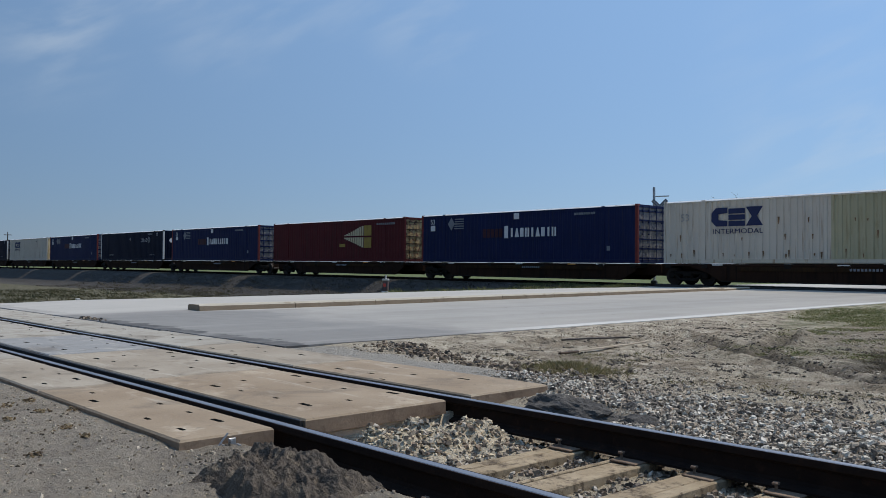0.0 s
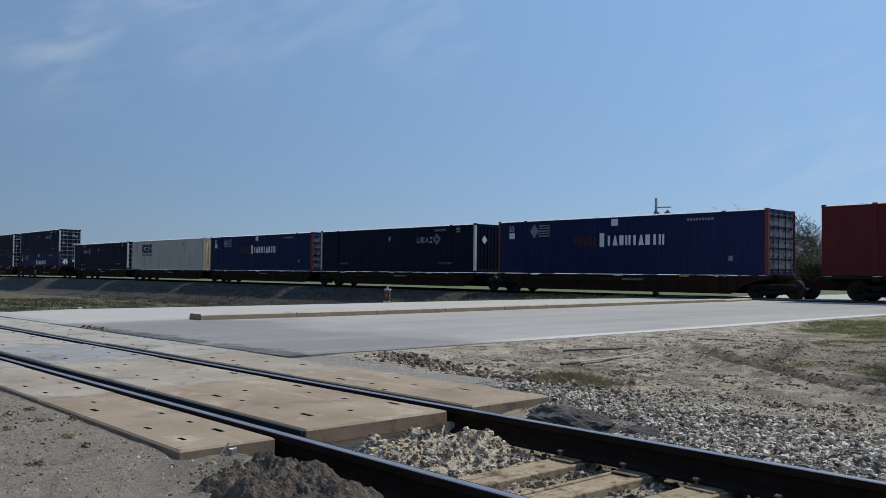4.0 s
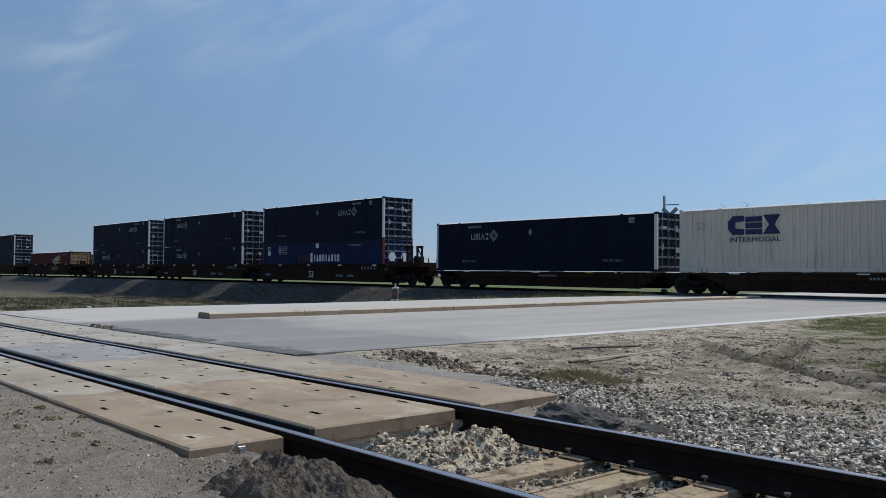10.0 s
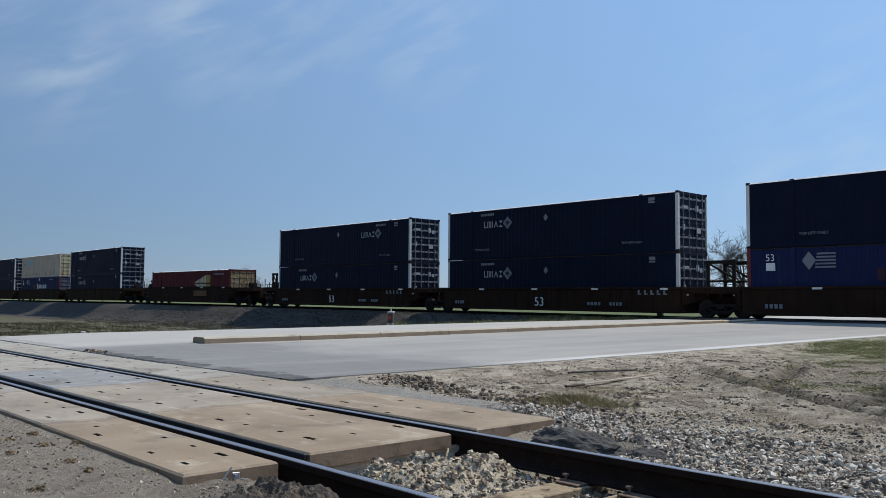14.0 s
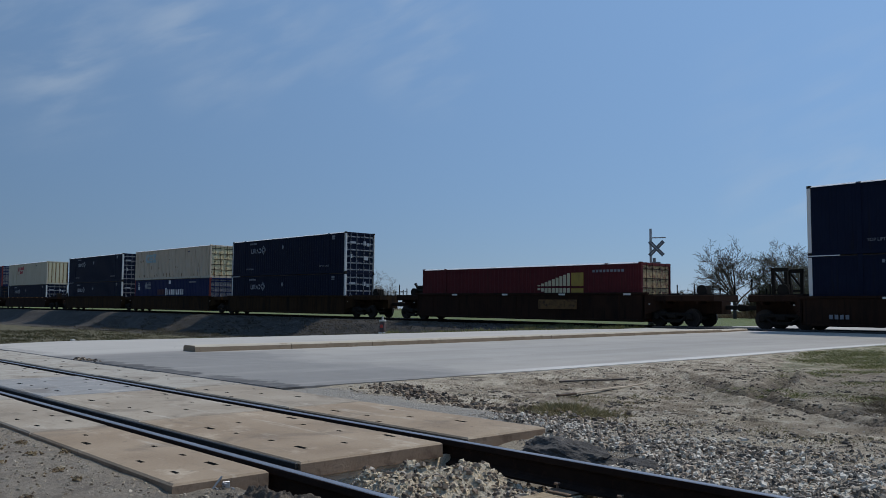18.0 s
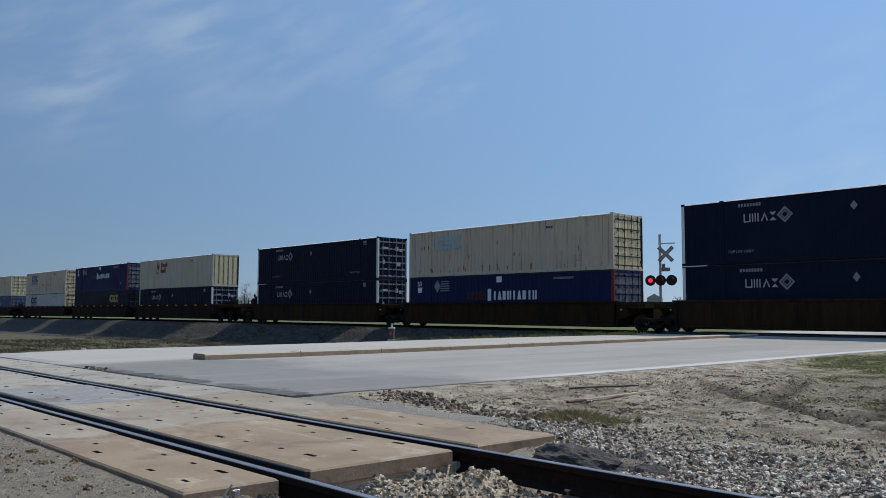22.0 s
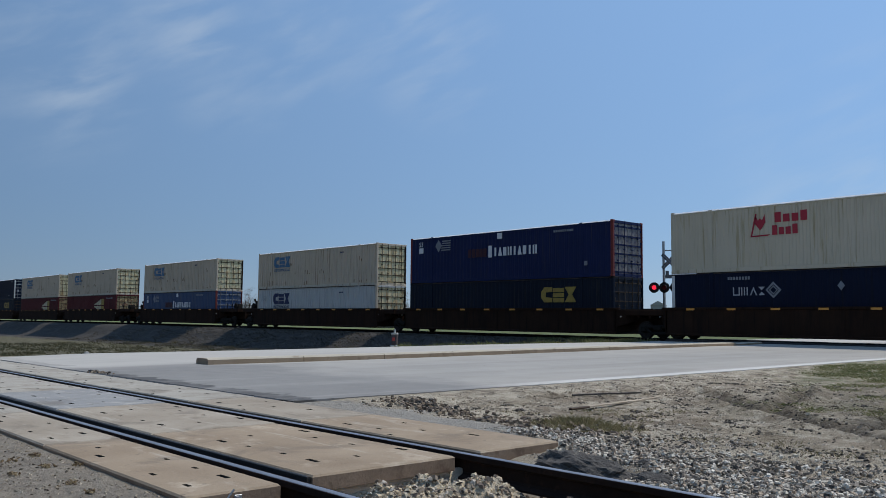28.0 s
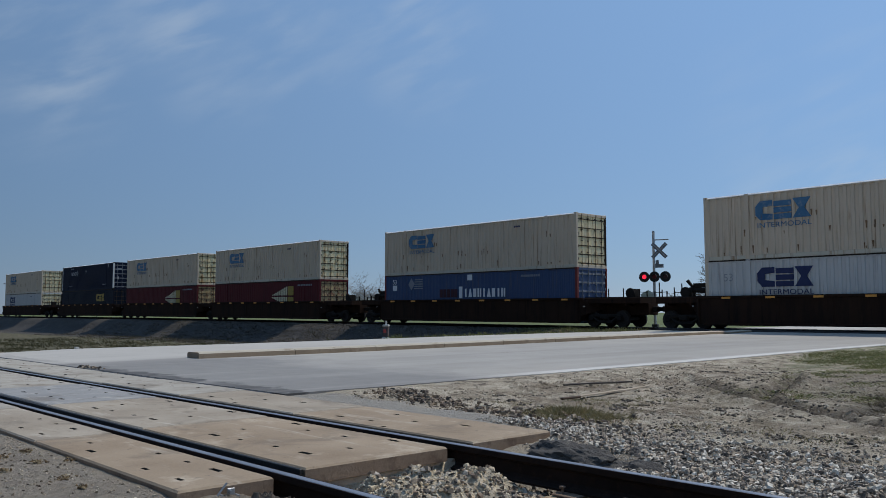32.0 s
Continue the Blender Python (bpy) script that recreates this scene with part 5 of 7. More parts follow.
def marks_blue(ob):
    # a wide tall bar, then nine shorter plain shapes on one foot line
    row = [rect(7.18, 7.46, 1.36, 2.06)]
    for k, kind in enumerate("iahniahin"):
        a = 7.60 + k * 0.385
        if kind == "i":
            row.append(rect(a + 0.09, a + 0.22, 1.42, 1.92))
        elif kind == "a":
            row.append([(a, 1.42), (a + 0.31, 1.42), (a + 0.19, 1.92), (a + 0.12, 1.92)])
        elif kind == "h":
            row.append(rect(a + 0.02, a + 0.27, 1.42, 1.92))
        else:
            row += [rect(a, a + 0.11, 1.42, 1.92), rect(a + 0.19, a + 0.30, 1.42, 1.92)]
    mark(ob, "logo", M["ink_white"], row, "white upright shapes in a row")
    mark(ob, "logo", M["ink_maroon"], bars(5.45, 7.08, 1.42, 1.92, 5, 0.18), "dull red bars")
    mark(ob, "emblem", M["ink_grey"], [[(2.75, 1.9), (3.05, 2.3), (2.75, 2.68), (2.45, 2.3)]] + [rect(3.0 + 0.02 * k, 3.85, 1.98 + 0.14 * k, 2.05 + 0.14 * k) for k in range(5)], "grey diamond with speed stripes")
    lettering(ob, "53", 0.85, 2.32, 0.30, M["ink_white"])
    mark(ob, "size_plate", M["ink_white"], [rect(0.88, 1.28, 1.9, 2.24)])
    mark(ob, "notice", M["ink_white"], [rect(7.9, 8.3, 2.42, 2.76)])
    mark(ob, "number_bars", M["ink_grey"], bars(12.2, 13.6, 2.50, 2.62, 9, 0.3))
    mark(ob, "size_plate", M["ink_grey"], [rect(14.3, 14.5, 0.62, 0.85)])


def marks_red(ob):
    """Cream and yellow fan of upright strips that widens to the right."""
    strips = []
    for k in range(9):
        a = 9.5 + 0.255 * k
        hh = 0.10 + 0.075 * k
        strips.append(rect(a, a + 0.19, 1.77, 1.74 + hh))
        strips.append(rect(a, a + 0.19, 1.66 - hh, 1.66))
    mark(ob, "emblem", M["ink_cream"], strips, "cream fan of upright strips")
    mark(ob, "emblem", M["ink_yellow"], [rect(11.82, 12.62, 1.76, 2.46), rect(11.82, 12.62, 0.93, 1.64)], "yellow block")
    mark(ob, "notice", M["ink_yellow"], [rect(8.93, 9.6, 1.0, 1.22)])
    mark(ob, "number_bars", M["ink_grey"], bars(13.2, 15.2, 2.45, 2.58, 9, 0.35))


def marks_roadrail(ob):
    mark(ob, "emblem", M["ink_red"], [[(4.05, 1.48), (4.85, 1.50), (4.95, 1.56), (4.12, 1.54)], [(4.25, 2.1), (4.5, 1.75), (4.75, 2.1), (4.72, 2.45), (4.6, 2.2), (4.5, 2.3), (4.4, 2.2), (4.28, 2.45)], [(4.05, 1.5), (4.12, 1.5), (4.35, 2.5), (4.28, 2.5)]], "dark red winged emblem")
    up = [rect(5.12 + 0.05 + k * 0.38, 5.12 + 0.33 + k * 0.38, 2.06, 2.40 + (0.1 if k in (0, 3) else 0)) for k in range(4)]
    lo = [rect(5.05 + k * 0.30, 5.05 + 0.22 + k * 0.30, 1.52, 1.84 + (0.1 if k in (0, 3) else 0)) for k in range(4)]
    mark(ob, "logo", M["ink_red"], up + lo, "two rows of bold red bars")


BUILT = {}


def container(kind, u, z, top=True):
    """kind: the livery; a second one of a livery shares the meshes of the first."""
    if (kind, top) in BUILT:
        ob = copy_thing(BUILT[kind, top], pose(0, NEAR_FACE, 0))
    else:
        paint, rib, post, depth, end, doors, rod, label = LIVERY[kind]
        ob = shell(paint, rib, post, depth, end, kind == "white_patched", doors=doors, rod=rod, top=top)
        tagged(ob, label, "shipping container", "containers on the train")
        if kind.startswith("white"):
            if kind == "white_c":
                logo_blocks(ob, "ink_pale")
            elif kind == "white_rr":
                marks_roadrail(ob)
            else:
                logo_blocks(ob, "ink_teal" if "teal" in kind else "ink_navy", "ink_teal" if "teal" in kind else "ink_navy", 2.5)
            if kind in ("white_teal", "white_c", "white_patched"):
                rnd = random.Random(len(kind))
                runs = []
                for _ in range(30):
                    a, low, h, w = rnd.uniform(0.3, L - 0.4), rnd.choice((0.20, 0.24, 0.3, 1.0, 1.7)), rnd.uniform(0.08, 0.36), rnd.uniform(0.02, 0.045)
                    runs.append([(a - w * 0.3, low), (a + w * 0.3, low), (a + w, low + h), (a - w, low + h)])
                mark(ob, "rust_stain", M["rust_run"], runs, "dark rust runs on the side")
            if kind not in ("white_rr", "white_teal"):
                lettering(ob, "53", 0.9 if kind != "white_c" else 13.6, 1.95 if kind != "white_c" else 0.5, 0.34, M["ink_faint"])
            mark(ob, "number_bars", M["ink_navy"], bars(11.7, 12.2, 2.40, 2.50, 3, 0.3))
        elif kind.startswith("navy"):
            if not top:
                # added strip: daylight in the gap between stacked boxes, painted white
                part("end_strip", box(0.02, 1.3, -0.018, 0.06, H - 0.045, H - 0.006, 0.004), M["ink_white"], ob, "white strip for daylight through the stacking gap")
            marks_navy(ob, "r" if kind.endswith("r") else "l", "front" in kind)
        elif kind.startswith("blue") or kind == "steelblue":
            marks_blue(ob)
            if kind == "blue_sign":
                for y in (W * 0.29, W * 0.71):
                    bm = bmesh.new()
                    c = [(0.34, 0.0), (0.14, 0.30), (-0.14, 0.30), (-0.34, 0.0), (-0.14, -0.30), (0.14, -0.30)]
                    rings = [[bm.verts.new((x, y + p, 1.72 + q)) for p, q in c] for x in (L + 0.036, L + 0.046)]
                    bm.faces.new(rings[1]); bm.faces.new(rings[0][::-1])
                    for j in range(6):
                        bm.faces.new((rings[0][j], rings[0][(j + 1) % 6], rings[1][(j + 1) % 6], rings[1][j]))
                    part("door_sign", bm, M["ink_white"], ob, "white six-sided sign on the door")
        elif kind.startswith("red"):
            marks_red(ob)
        elif kind == "deep":
            logo_blocks(ob, "ink_yellow", None, 11.3, 1.6, 2.42)
        BUILT[kind, top] = ob
    MOVERS.append((ob, u, NEAR_FACE, z))
    return ob


LIVERY = {
    # paint, rail paint, posts, corrugation, right end, doors, rods, label
    "white_navy": ("white_cool", "white_cool", "white", 0.045, "door", "white_rust", "rod_dark", "weathered off-white steel container with a navy block emblem"),
    "white_patched": ("white_clean", "cream", "white_clean", 0.045, "door", "white_rust", "rod_dark", "off-white container with a navy block emblem and yellowed panels"),
    "white_front": ("white_clean", "white_clean", "white_clean", 0.045, "front", "white_rust", "rod_dark", "off-white steel container with ribbed front end"),
    "white_teal": ("white", "cream", "white", 0.045, "door", "white_rust", "rod_dark", "rust-streaked off-white container with a faded blue emblem"),
    "white_c": ("white", "cream", "white", 0.045, "door", "white_rust", "rod_dark", "rust-streaked off-white container with a worn pale emblem"),
    "white_rr": ("white_green", "white_green", "white_green", 0.024, "front", "white_yellow", "rod_dark", "pale container with a red winged emblem and ribbed yellowed end"),
    "navy_r": ("navy", "navy", "post_white", 0.014, "door", "navy", "rod_navy", "dark navy container with white corner posts and a diamond emblem"),
    "navy_l": ("navy", "navy", "post_white", 0.014, "door", "navy", "rod_navy", "dark navy container with a pale diamond ring emblem"),
    "navy_front_r": ("navy", "navy", "post_white", 0.014, "front", "navy", "rod", "dark navy container with a plain front end and white posts"),
    "blue": ("blue", "blue", "orange", 0.018, "door", "door_pale", "blue", "royal blue container with orange corner posts and white lettering bars"),
    "blue_sign": ("blue", "blue", "orange", 0.018, "door", "blue", "rod_navy", "royal blue container with white six-sided signs on its doors"),
    "steelblue": ("steelblue", "steelblue", "orange", 0.018, "door", "steelblue", "rod_navy", "faded steel-blue container with white lettering bars"),
    "red": ("red", "red", "red", 0.02, "door", "door_amber", "rod_dark", "dull red container with a cream and yellow fan emblem"),
    "deep": ("deep", "deep", "deep", 0.018, "door", "deep", "rod_dark", "dark blue container with a yellow block emblem"),
}

# --- bogies and cars
WHEELSETS = []


def truck(parent, x, fall):
    """A three-piece freight bogie; its wheelsets turn."""
    first = "frame" in TRUCK
    b = new("bogie", TRUCK["frame"]) if first else None
    if not first:
        bm = bmesh.new()
        for y in (-1.0, 1.0):
            add_box(bm, -0.95, 0.95, y - 0.07, y + 0.07, 0.50, 0.66, 0.03)
            add_box(bm, -0.45, 0.45, y - 0.09, y + 0.09, 0.18, 0.34, 0.03)
            for s in (-1, 1):
                add_box(bm, s * 0.88 - 0.14, s * 0.88 + 0.14, y - 0.1, y + 0.1, 0.32, 0.62, 0.04)
                add_tube(bm, (s * 0.78, y, 0.55), (s * 0.36, y, 0.22), 0.075, 0.075, 6)
            for k in (-0.2, 0, 0.2):
                add_tube(bm, (k, y, 0.32), (k, y, 0.54), 0.07, 0.07, 8)
        add_box(bm, -0.22, 0.22, -1.15, 1.15, 0.40, 0.62, 0.03)
        add_tube(bm, (0, 0, 0.6), (0, 0, 0.78), 0.25, 0.25, 12)
        b = part("bogie", bm, M["car_black"], None, "black cast bogie frame")
        TRUCK["frame"] = b.data
    b.parent = parent
    b.matrix_basis = pose(x, FAR_Y - NEAR_FACE, fall)
    for s in (-1, 1):
        if "axle" not in TRUCK:
            bm = bmesh.new()
            for y in (-0.755, 0.755):
                o = 1 if y > 0 else -1
                add_tube(bm, (0, y - 0.065, 0), (0, y + 0.065, 0), 0.42, 0.42, 20)
                add_tube(bm, (0, y - o * 0.065, 0), (0, y - o * 0.095, 0), 0.45, 0.45, 20)
                add_tube(bm, (0, y + o * 0.065, 0), (0, y + o * 0.10, 0), 0.14, 0.12, 10)
                for k in range(5):
                    a = 6.283 * k / 5
                    add_tube(bm, (0.27 * math.cos(a), y + o * 0.06, 0.27 * math.sin(a)), (0.27 * math.cos(a), y + o * 0.085, 0.27 * math.sin(a)), 0.05, 0.05, 6)
            add_tube(bm, (0, -0.7, 0), (0, 0.7, 0), 0.085, 0.085, 8)
            TRUCK["axle"] = part("wheelset", bm, M["wheel"], b, "pair of steel wheels on one axle").data
            w = b.children[-1]
        else:
            w = new("wheelset", TRUCK["axle"])
            w.parent = b
        w.matrix_basis = pose(s * 0.88, 0, 0.42)
        WHEELSETS.append(w)


TRUCK = {}


def coupler(ob, x, s, z):
    bm = bmesh.new()
    yc = FAR_Y - NEAR_FACE
    add_box(bm, min(x, x + s * 0.75), max(x, x + s * 0.75), yc - 0.09, yc + 0.09, z - 0.1, z + 0.1, 0.02)
    add_box(bm, min(x + s * 0.6, x + s * 0.88), max(x + s * 0.6, x + s * 0.88), yc - 0.16, yc + 0.16, z - 0.15, z + 0.15, 0.05)
    part("coupler", bm, M["car_black"], ob, "knuckle coupler")


def well_car(u, left, right, paint, letters=True, amber=False, patch=False, tall=False, joint=-0.95, top=1.40):
    """One well: deep side sills between end platforms. left and right: 'art' (shared bogie) or 'end'."""
    ob = new("well_car")
    tagged(ob, {"car_brown": "oxide-brown well car with deep dirty side sills", "car_yellow": "faded yellow-brown well car with deep grimy side sills"}[paint] + (" and a faded patch" if patch else ""), "rail car", "well cars of the train")
    yc = FAR_Y - NEAR_FACE
    y0, y1 = -0.17, W + 0.17
    low = 0.02
    for ya, yb, out in ((y0, y0 + 0.10, -1), (y1 - 0.10, y1, 1)):
        bm = bmesh.new()
        add_box(bm, -0.25, L + 0.25, ya, yb, low, top, 0.01)
        side = part("side_sill", bm, M[paint], ob, "deep steel side sill")
        # top chord and bottom chord angles, web stiffeners
        part("top_chord", box(-0.45, L + 0.45, ya - 0.05, yb + 0.05, top - 0.02, top + 0.09, 0.012), M[paint], ob)
        part("bottom_chord", box(0.0, L, ya - 0.05, yb + 0.05, low - 0.03, low + 0.07, 0.012), M[paint], ob)
        yo = ya if out < 0 else yb
        for k in range(7):
            x = 1.2 + k * (L - 2.4) / 6
            part("stiffener", box(x - 0.04, x + 0.04, min(yo, yo + out * 0.012), max(yo, yo + out * 0.012), low + 0.06, top - 0.03, 0.008), M[paint], ob)
    part("well_floor", box(0.1, L - 0.1, y0 + 0.1, y1 - 0.1, -0.03, -0.006, 0.004), M["car_black"], ob)
    for x0, x1, endk, s in ((-0.3, -1.72 if left == "art" else -2.75, left, -1), (L + 0.3, L + 1.73 if right == "art" else L + 3.75, right, 1)):
        a, b = min(x0, x1), max(x0, x1)
        bm = bmesh.new()
        deck = 1.285 if endk == "end" else 1.205
        add_box(bm, a, b, yc - 1.15, yc + 1.15, deck - 0.30, deck, 0.03)
        add_box(bm, a, b, yc - 0.42, yc + 0.42, 0.42, deck - 0.28, 0.02)
        for q in (0.25, 0.75):
            add_box(bm, a + (b - a) * q - 0.05, a + (b - a) * q + 0.05, yc - 1.13, yc + 1.13, deck - 0.42, deck - 0.29, 0.01)
        # sloped shoulders from the sills to the centre plate
        for yy, sg in ((y0, -1), (y1, 1)):
            v = [bm.verts.new(p) for p in ((x0, yy, top), (x0, yy, 0.35), (x0 + s * 0.9, yc + sg * 0.42, 0.75), (x0 + s * 0.9, yc + sg * 0.42, 1.05))]
            bm.faces.new(v)
            v = [bm.verts.new(p) for p in ((x0, yy - sg * 0.12, top), (x0, yy - sg * 0.12, 0.35), (x0 + s * 0.9, yc + sg * 0.36, 0.75), (x0 + s * 0.9, yc + sg * 0.36, 1.05))]
            bm.faces.new(v)
        add_box(bm, min(x0, x0 - s * 0.12), max(x0, x0 - s * 0.12), y0, y1, 0.1, top - 0.04, 0.01)
        part("end_frame", bm, M[paint], ob)
        part("walkway", box(a, b, yc - 1.1, yc + 1.1, 1.28 if endk == "end" else 1.2, 1.32 if endk == "end" else 1.24), M["car_black"], ob, "open-grid end walkway")
        if endk == "end":
            bm = bmesh.new()
            xe = x1 - s * 0.12
            for yy in (yc - 1.0, yc - 0.35, yc + 0.35, yc + 1.0):
                add_tube(bm, (xe, yy, 1.3), (xe, yy, (2.0 if s < 0 else 1.7) if abs(yy - yc) > 0.5 else 1.6), 0.035, 0.035, 6)
            for xx in (x1 - s * 1.0, x1 - s * 1.9):
                add_tube(bm, (xx, yc - 1.1, 1.3), (xx, yc - 1.1, 1.75), 0.03, 0.03, 6)
            add_tube(bm, (xe, yc - 1.0, 1.55), (xe, yc - 0.35, 1.55), 0.018, 0.018, 6)
            add_tube(bm, (xe, yc + 0.35, 1.55), (xe, yc + 1.0, 1.55), 0.018, 0.018, 6)
            part("handrail", bm, M["car_black"], ob, "upright grab irons")
            xb = x1 - s * (0.7 if s > 0 else 1.5)
            if s < 0 and not tall:
                bm = bmesh.new()
                for q in (-0.3, 0.3):
                    add_box(bm, xb + 0.75 + q - 0.05, xb + 0.75 + q + 0.05, yc - 0.95, yc - 0.85, 1.3, 1.92, 0.01)
                add_box(bm, xb + 0.4, xb + 1.1, yc - 0.96, yc - 0.84, 1.72, 1.92, 0.03)
                add_tube(bm, (xb + 0.2, yc - 0.9, 1.62), (xb + 1.6, yc - 0.9, 1.55), 0.13, 0.13, 8)
                add_tube(bm, (xb + 0.35, yc - 0.9, 1.75), (xb + 0.1, yc - 0.9, 2.05), 0.07, 0.09, 8)
                part("brake_stand", bm, M["car_black"], ob, "brake stand with pipes and a reservoir")
            bm = box(xb - 0.2, xb + 0.2, yc - 0.85, yc - 0.4, 1.32, 1.72, 0.02)
            add_tube(bm, (xb, yc - 0.9, 1.5), (xb, yc - 0.98, 1.5), 0.26, 0.26, 12)
            part("brake_gear", bm, M["car_black"], ob, "brake wheel and cylinder box")
            coupler(ob, x1, s, 0.72)
        for k in range(3):
            xx = x0 + s * (0.1 + 0.16 * k)
            part("ladder_rung", box(min(xx, xx + 0.06), max(xx, xx + 0.06), y0 - 0.08, y0 - 0.03, 0.55 + 0.28 * k, 0.59 + 0.28 * k), M["reflector_white" if k == 1 else paint], ob)
    if tall:
        # tall braced frame over the left platform
        wide = (-1.75, -1.18) if left == "end" else (-2.2, -0.9)
        for yy in (yc - 0.77, yc + 0.77):
            bm = bmesh.new()
            for x in wide:
                add_box(bm, x - 0.07, x + 0.07, yy - 0.07, yy + 0.07, 1.2, 2.30, 0.012)
            add_box(bm, wide[0] - 0.1, wide[1] + 0.1, yy - 0.07, yy + 0.07, 2.30, 2.46, 0.012)
            add_tube(bm, (wide[0], yy, 2.35), (wide[1], yy, 1.6), 0.05, 0.05, 6)
            add_tube(bm, (wide[0], yy, 1.5), (wide[1], yy, 1.5), 0.05, 0.05, 6)
            part("brake_frame", bm, M["car_black"], ob, "tall braced black steel frame")
    if tall and right == "end":
        # narrow braced frame on the right platform
        for yy in (yc - 0.77, yc + 0.10):
            bm = bmesh.new()
            for x in (L + 1.95, L + 2.42):
                add_box(bm, x - 0.06, x + 0.06, yy - 0.06, yy + 0.06, 1.3, 2.28, 0.012)
            add_box(bm, L + 1.87, L + 2.50, yy - 0.07, yy + 0.07, 2.28, 2.44, 0.012)
            add_tube(bm, (L + 1.97, yy, 2.3), (L + 2.40, yy, 1.75), 0.04, 0.04, 6)
            add_tube(bm, (L + 1.97, yy, 1.62), (L + 2.40, yy, 1.62), 0.04, 0.04, 6)
            part("brake_frame", bm, M["car_black"], ob, "narrow braced black steel frame")
    t_l = joint if left == "art" else -1.3
    truck(ob, t_l, FAR_Z - Z_LOW + 0.0)
    if right == "end":
        truck(ob, L + 1.55, FAR_Z - Z_LOW)
    if letters:
        t = lettering(ob, "53", 7.25, 0.22, 0.48, M["ink_white"], 1.05)
        t.location.y = y0 - 0.045
        t = mark(ob, "number_bars", M["ink_grey"], [[(x + 10.8 - 10.8, z) for x, z in r] for r in bars(10.9, 11.8, 0.30, 0.46, 4, 0.35) + bars(12.3, 13.1, 0.30, 0.46, 4, 0.35)])
        t.location.y = y0 - 0.04
        t = mark(ob, "number_bars", M["ink_grey"], bars(0.9, 1.75, 0.28, 0.46, 4, 0.35))
        t.location.y = y0 - 0.04
        for k in range(5):
            t = mark(ob, "stencil", M["ink_grey"], [rect(14.0 + 0.36 * k, 14.10 + 0.36 * k, top - 0.28, top - 0.06), rect(14.10 + 0.36 * k, 14.20 + 0.36 * k, top - 0.28, top - 0.22)])
            t.location.y = y0 - 0.06
    if patch:
        t = mark(ob, "notice", M["ink_rust"], [rect(9.75, 12.35, 0.55, 1.05)], "rusted faded yellow panel")
        t.location.y = y0 - 0.042
    for k in range(8):
        x = 0.9 + k * 2.05
        part("reflector", box(x, x + 0.42, y0 - 0.062, y0 - 0.048, top - 0.045, top + 0.045), M["reflector" if amber else "reflector_white"], ob, "retro-reflector strip") if (amber or (k % 2 and paint == "car_brown")) else None
    MOVERS.append((ob, u, NEAR_FACE, Z_LOW))
    return ob


def spine_car(u, span_l, span_r, bogie=1.15, tail=None):
    """One unit of an articulated spine car: deep girders under the box, a bogie at its left joint and, on the last unit, one at its right end."""
    ob = new("spine_car")
    tagged(ob, "grimy brown spine car with deep side girders under the container", "rail car", "spine cars of the train")
    yc = FAR_Y - NEAR_FACE
    lo = 0.20
    a, b = bogie + 1.05, (L - 0.2 if tail is None else tail - 1.05)
    part("centre_sill", box(-span_l, L + span_r, yc - 0.36, yc + 0.36, 0.42, 0.98, 0.03), M["car_brown"], ob, "deep centre sill")
    for y0, y1 in ((-0.02, 0.10), (W - 0.10, W + 0.02)):
        part("side_sill", box(-0.1, L + 0.1, y0, y1, 0.90, 1.00, 0.01), M["car_brown"], ob)
        bm = bmesh.new()
        v = [bm.verts.new((x, yy, zz)) for yy in (y0 + 0.02, y1 - 0.02) for x, zz in ((a - 0.9, 0.9), (a, 0.62), (a + 0.75, lo), (b - 0.75, lo), (b, 0.62), (min(b + 0.9, L), 0.9))]
        bm.faces.new(v[:6]); bm.faces.new(v[6:][::-1])
        for j in range(6):
            bm.faces.new((v[j], v[(j + 1) % 6], v[6 + (j + 1) % 6], v[6 + j]))
        bmesh.ops.recalc_face_normals(bm, faces=bm.faces)
        part("girder", bm, M["car_brown"], ob, "deep tapered side girder")
        yo = y0 + 0.02 if y0 < 1 else y1 - 0.02
        part("girder_flange", box(a + 0.75, b - 0.75, yo - 0.05, yo + 0.05, lo - 0.02, lo + 0.03, 0.008), M["car_black"], ob)
        for k in range(6):
            x = a + 1.0 + (b - a - 2.0) * k / 5
            s = -1 if y0 < 1 else 1
            part("stiffener", box(x - 0.03, x + 0.03, min(yo, yo + s * 0.03), max(yo, yo + s * 0.03), lo + 0.03, 0.9), M["car_brown"], ob)
    part("deck_edge", box(a + 1.6, b - 1.9, -0.045, -0.022, 0.68, 0.86, 0.006), M["car_yellow"], ob, "faded yellow-brown stripe plate")
    for x in (0.1, 2.0, 5.9, 9.9, 13.8, L - 0.4):
        part("arm", box(x, x + 0.3, -0.05, W + 0.05, 0.80, 1.00, 0.015), M["car_black"], ob)
        part("pedestal", box(x, x + 0.3, -0.06, 0.18, 1.0, 1.018), M["reflector_white"], ob, "pale box support")
    for k in (1, 4, 6, 7):
        x = 0.7 + 1.85 * k
        part("reflector", box(x, x + 0.5, -0.032, -0.02, 0.93, 0.98), M["reflector_white" if k % 3 else "reflector"], ob, "retro-reflector strip")
    t = mark(ob, "number_bars", M["ink_grey"], bars(8.6, 9.9, 0.72, 0.82, 9, 0.4))
    t.location.y = -0.055
    truck(ob, bogie, FAR_Z - 0.15)
    if tail is not None:
        truck(ob, tail, FAR_Z - 0.15)
    part("brake_cylinder", tube((8.6, 0.3, 0.55), (9.5, 0.3, 0.55), 0.16), M["car_black"], ob)
    MOVERS.append((ob, u, NEAR_FACE, 0.15))
    return ob


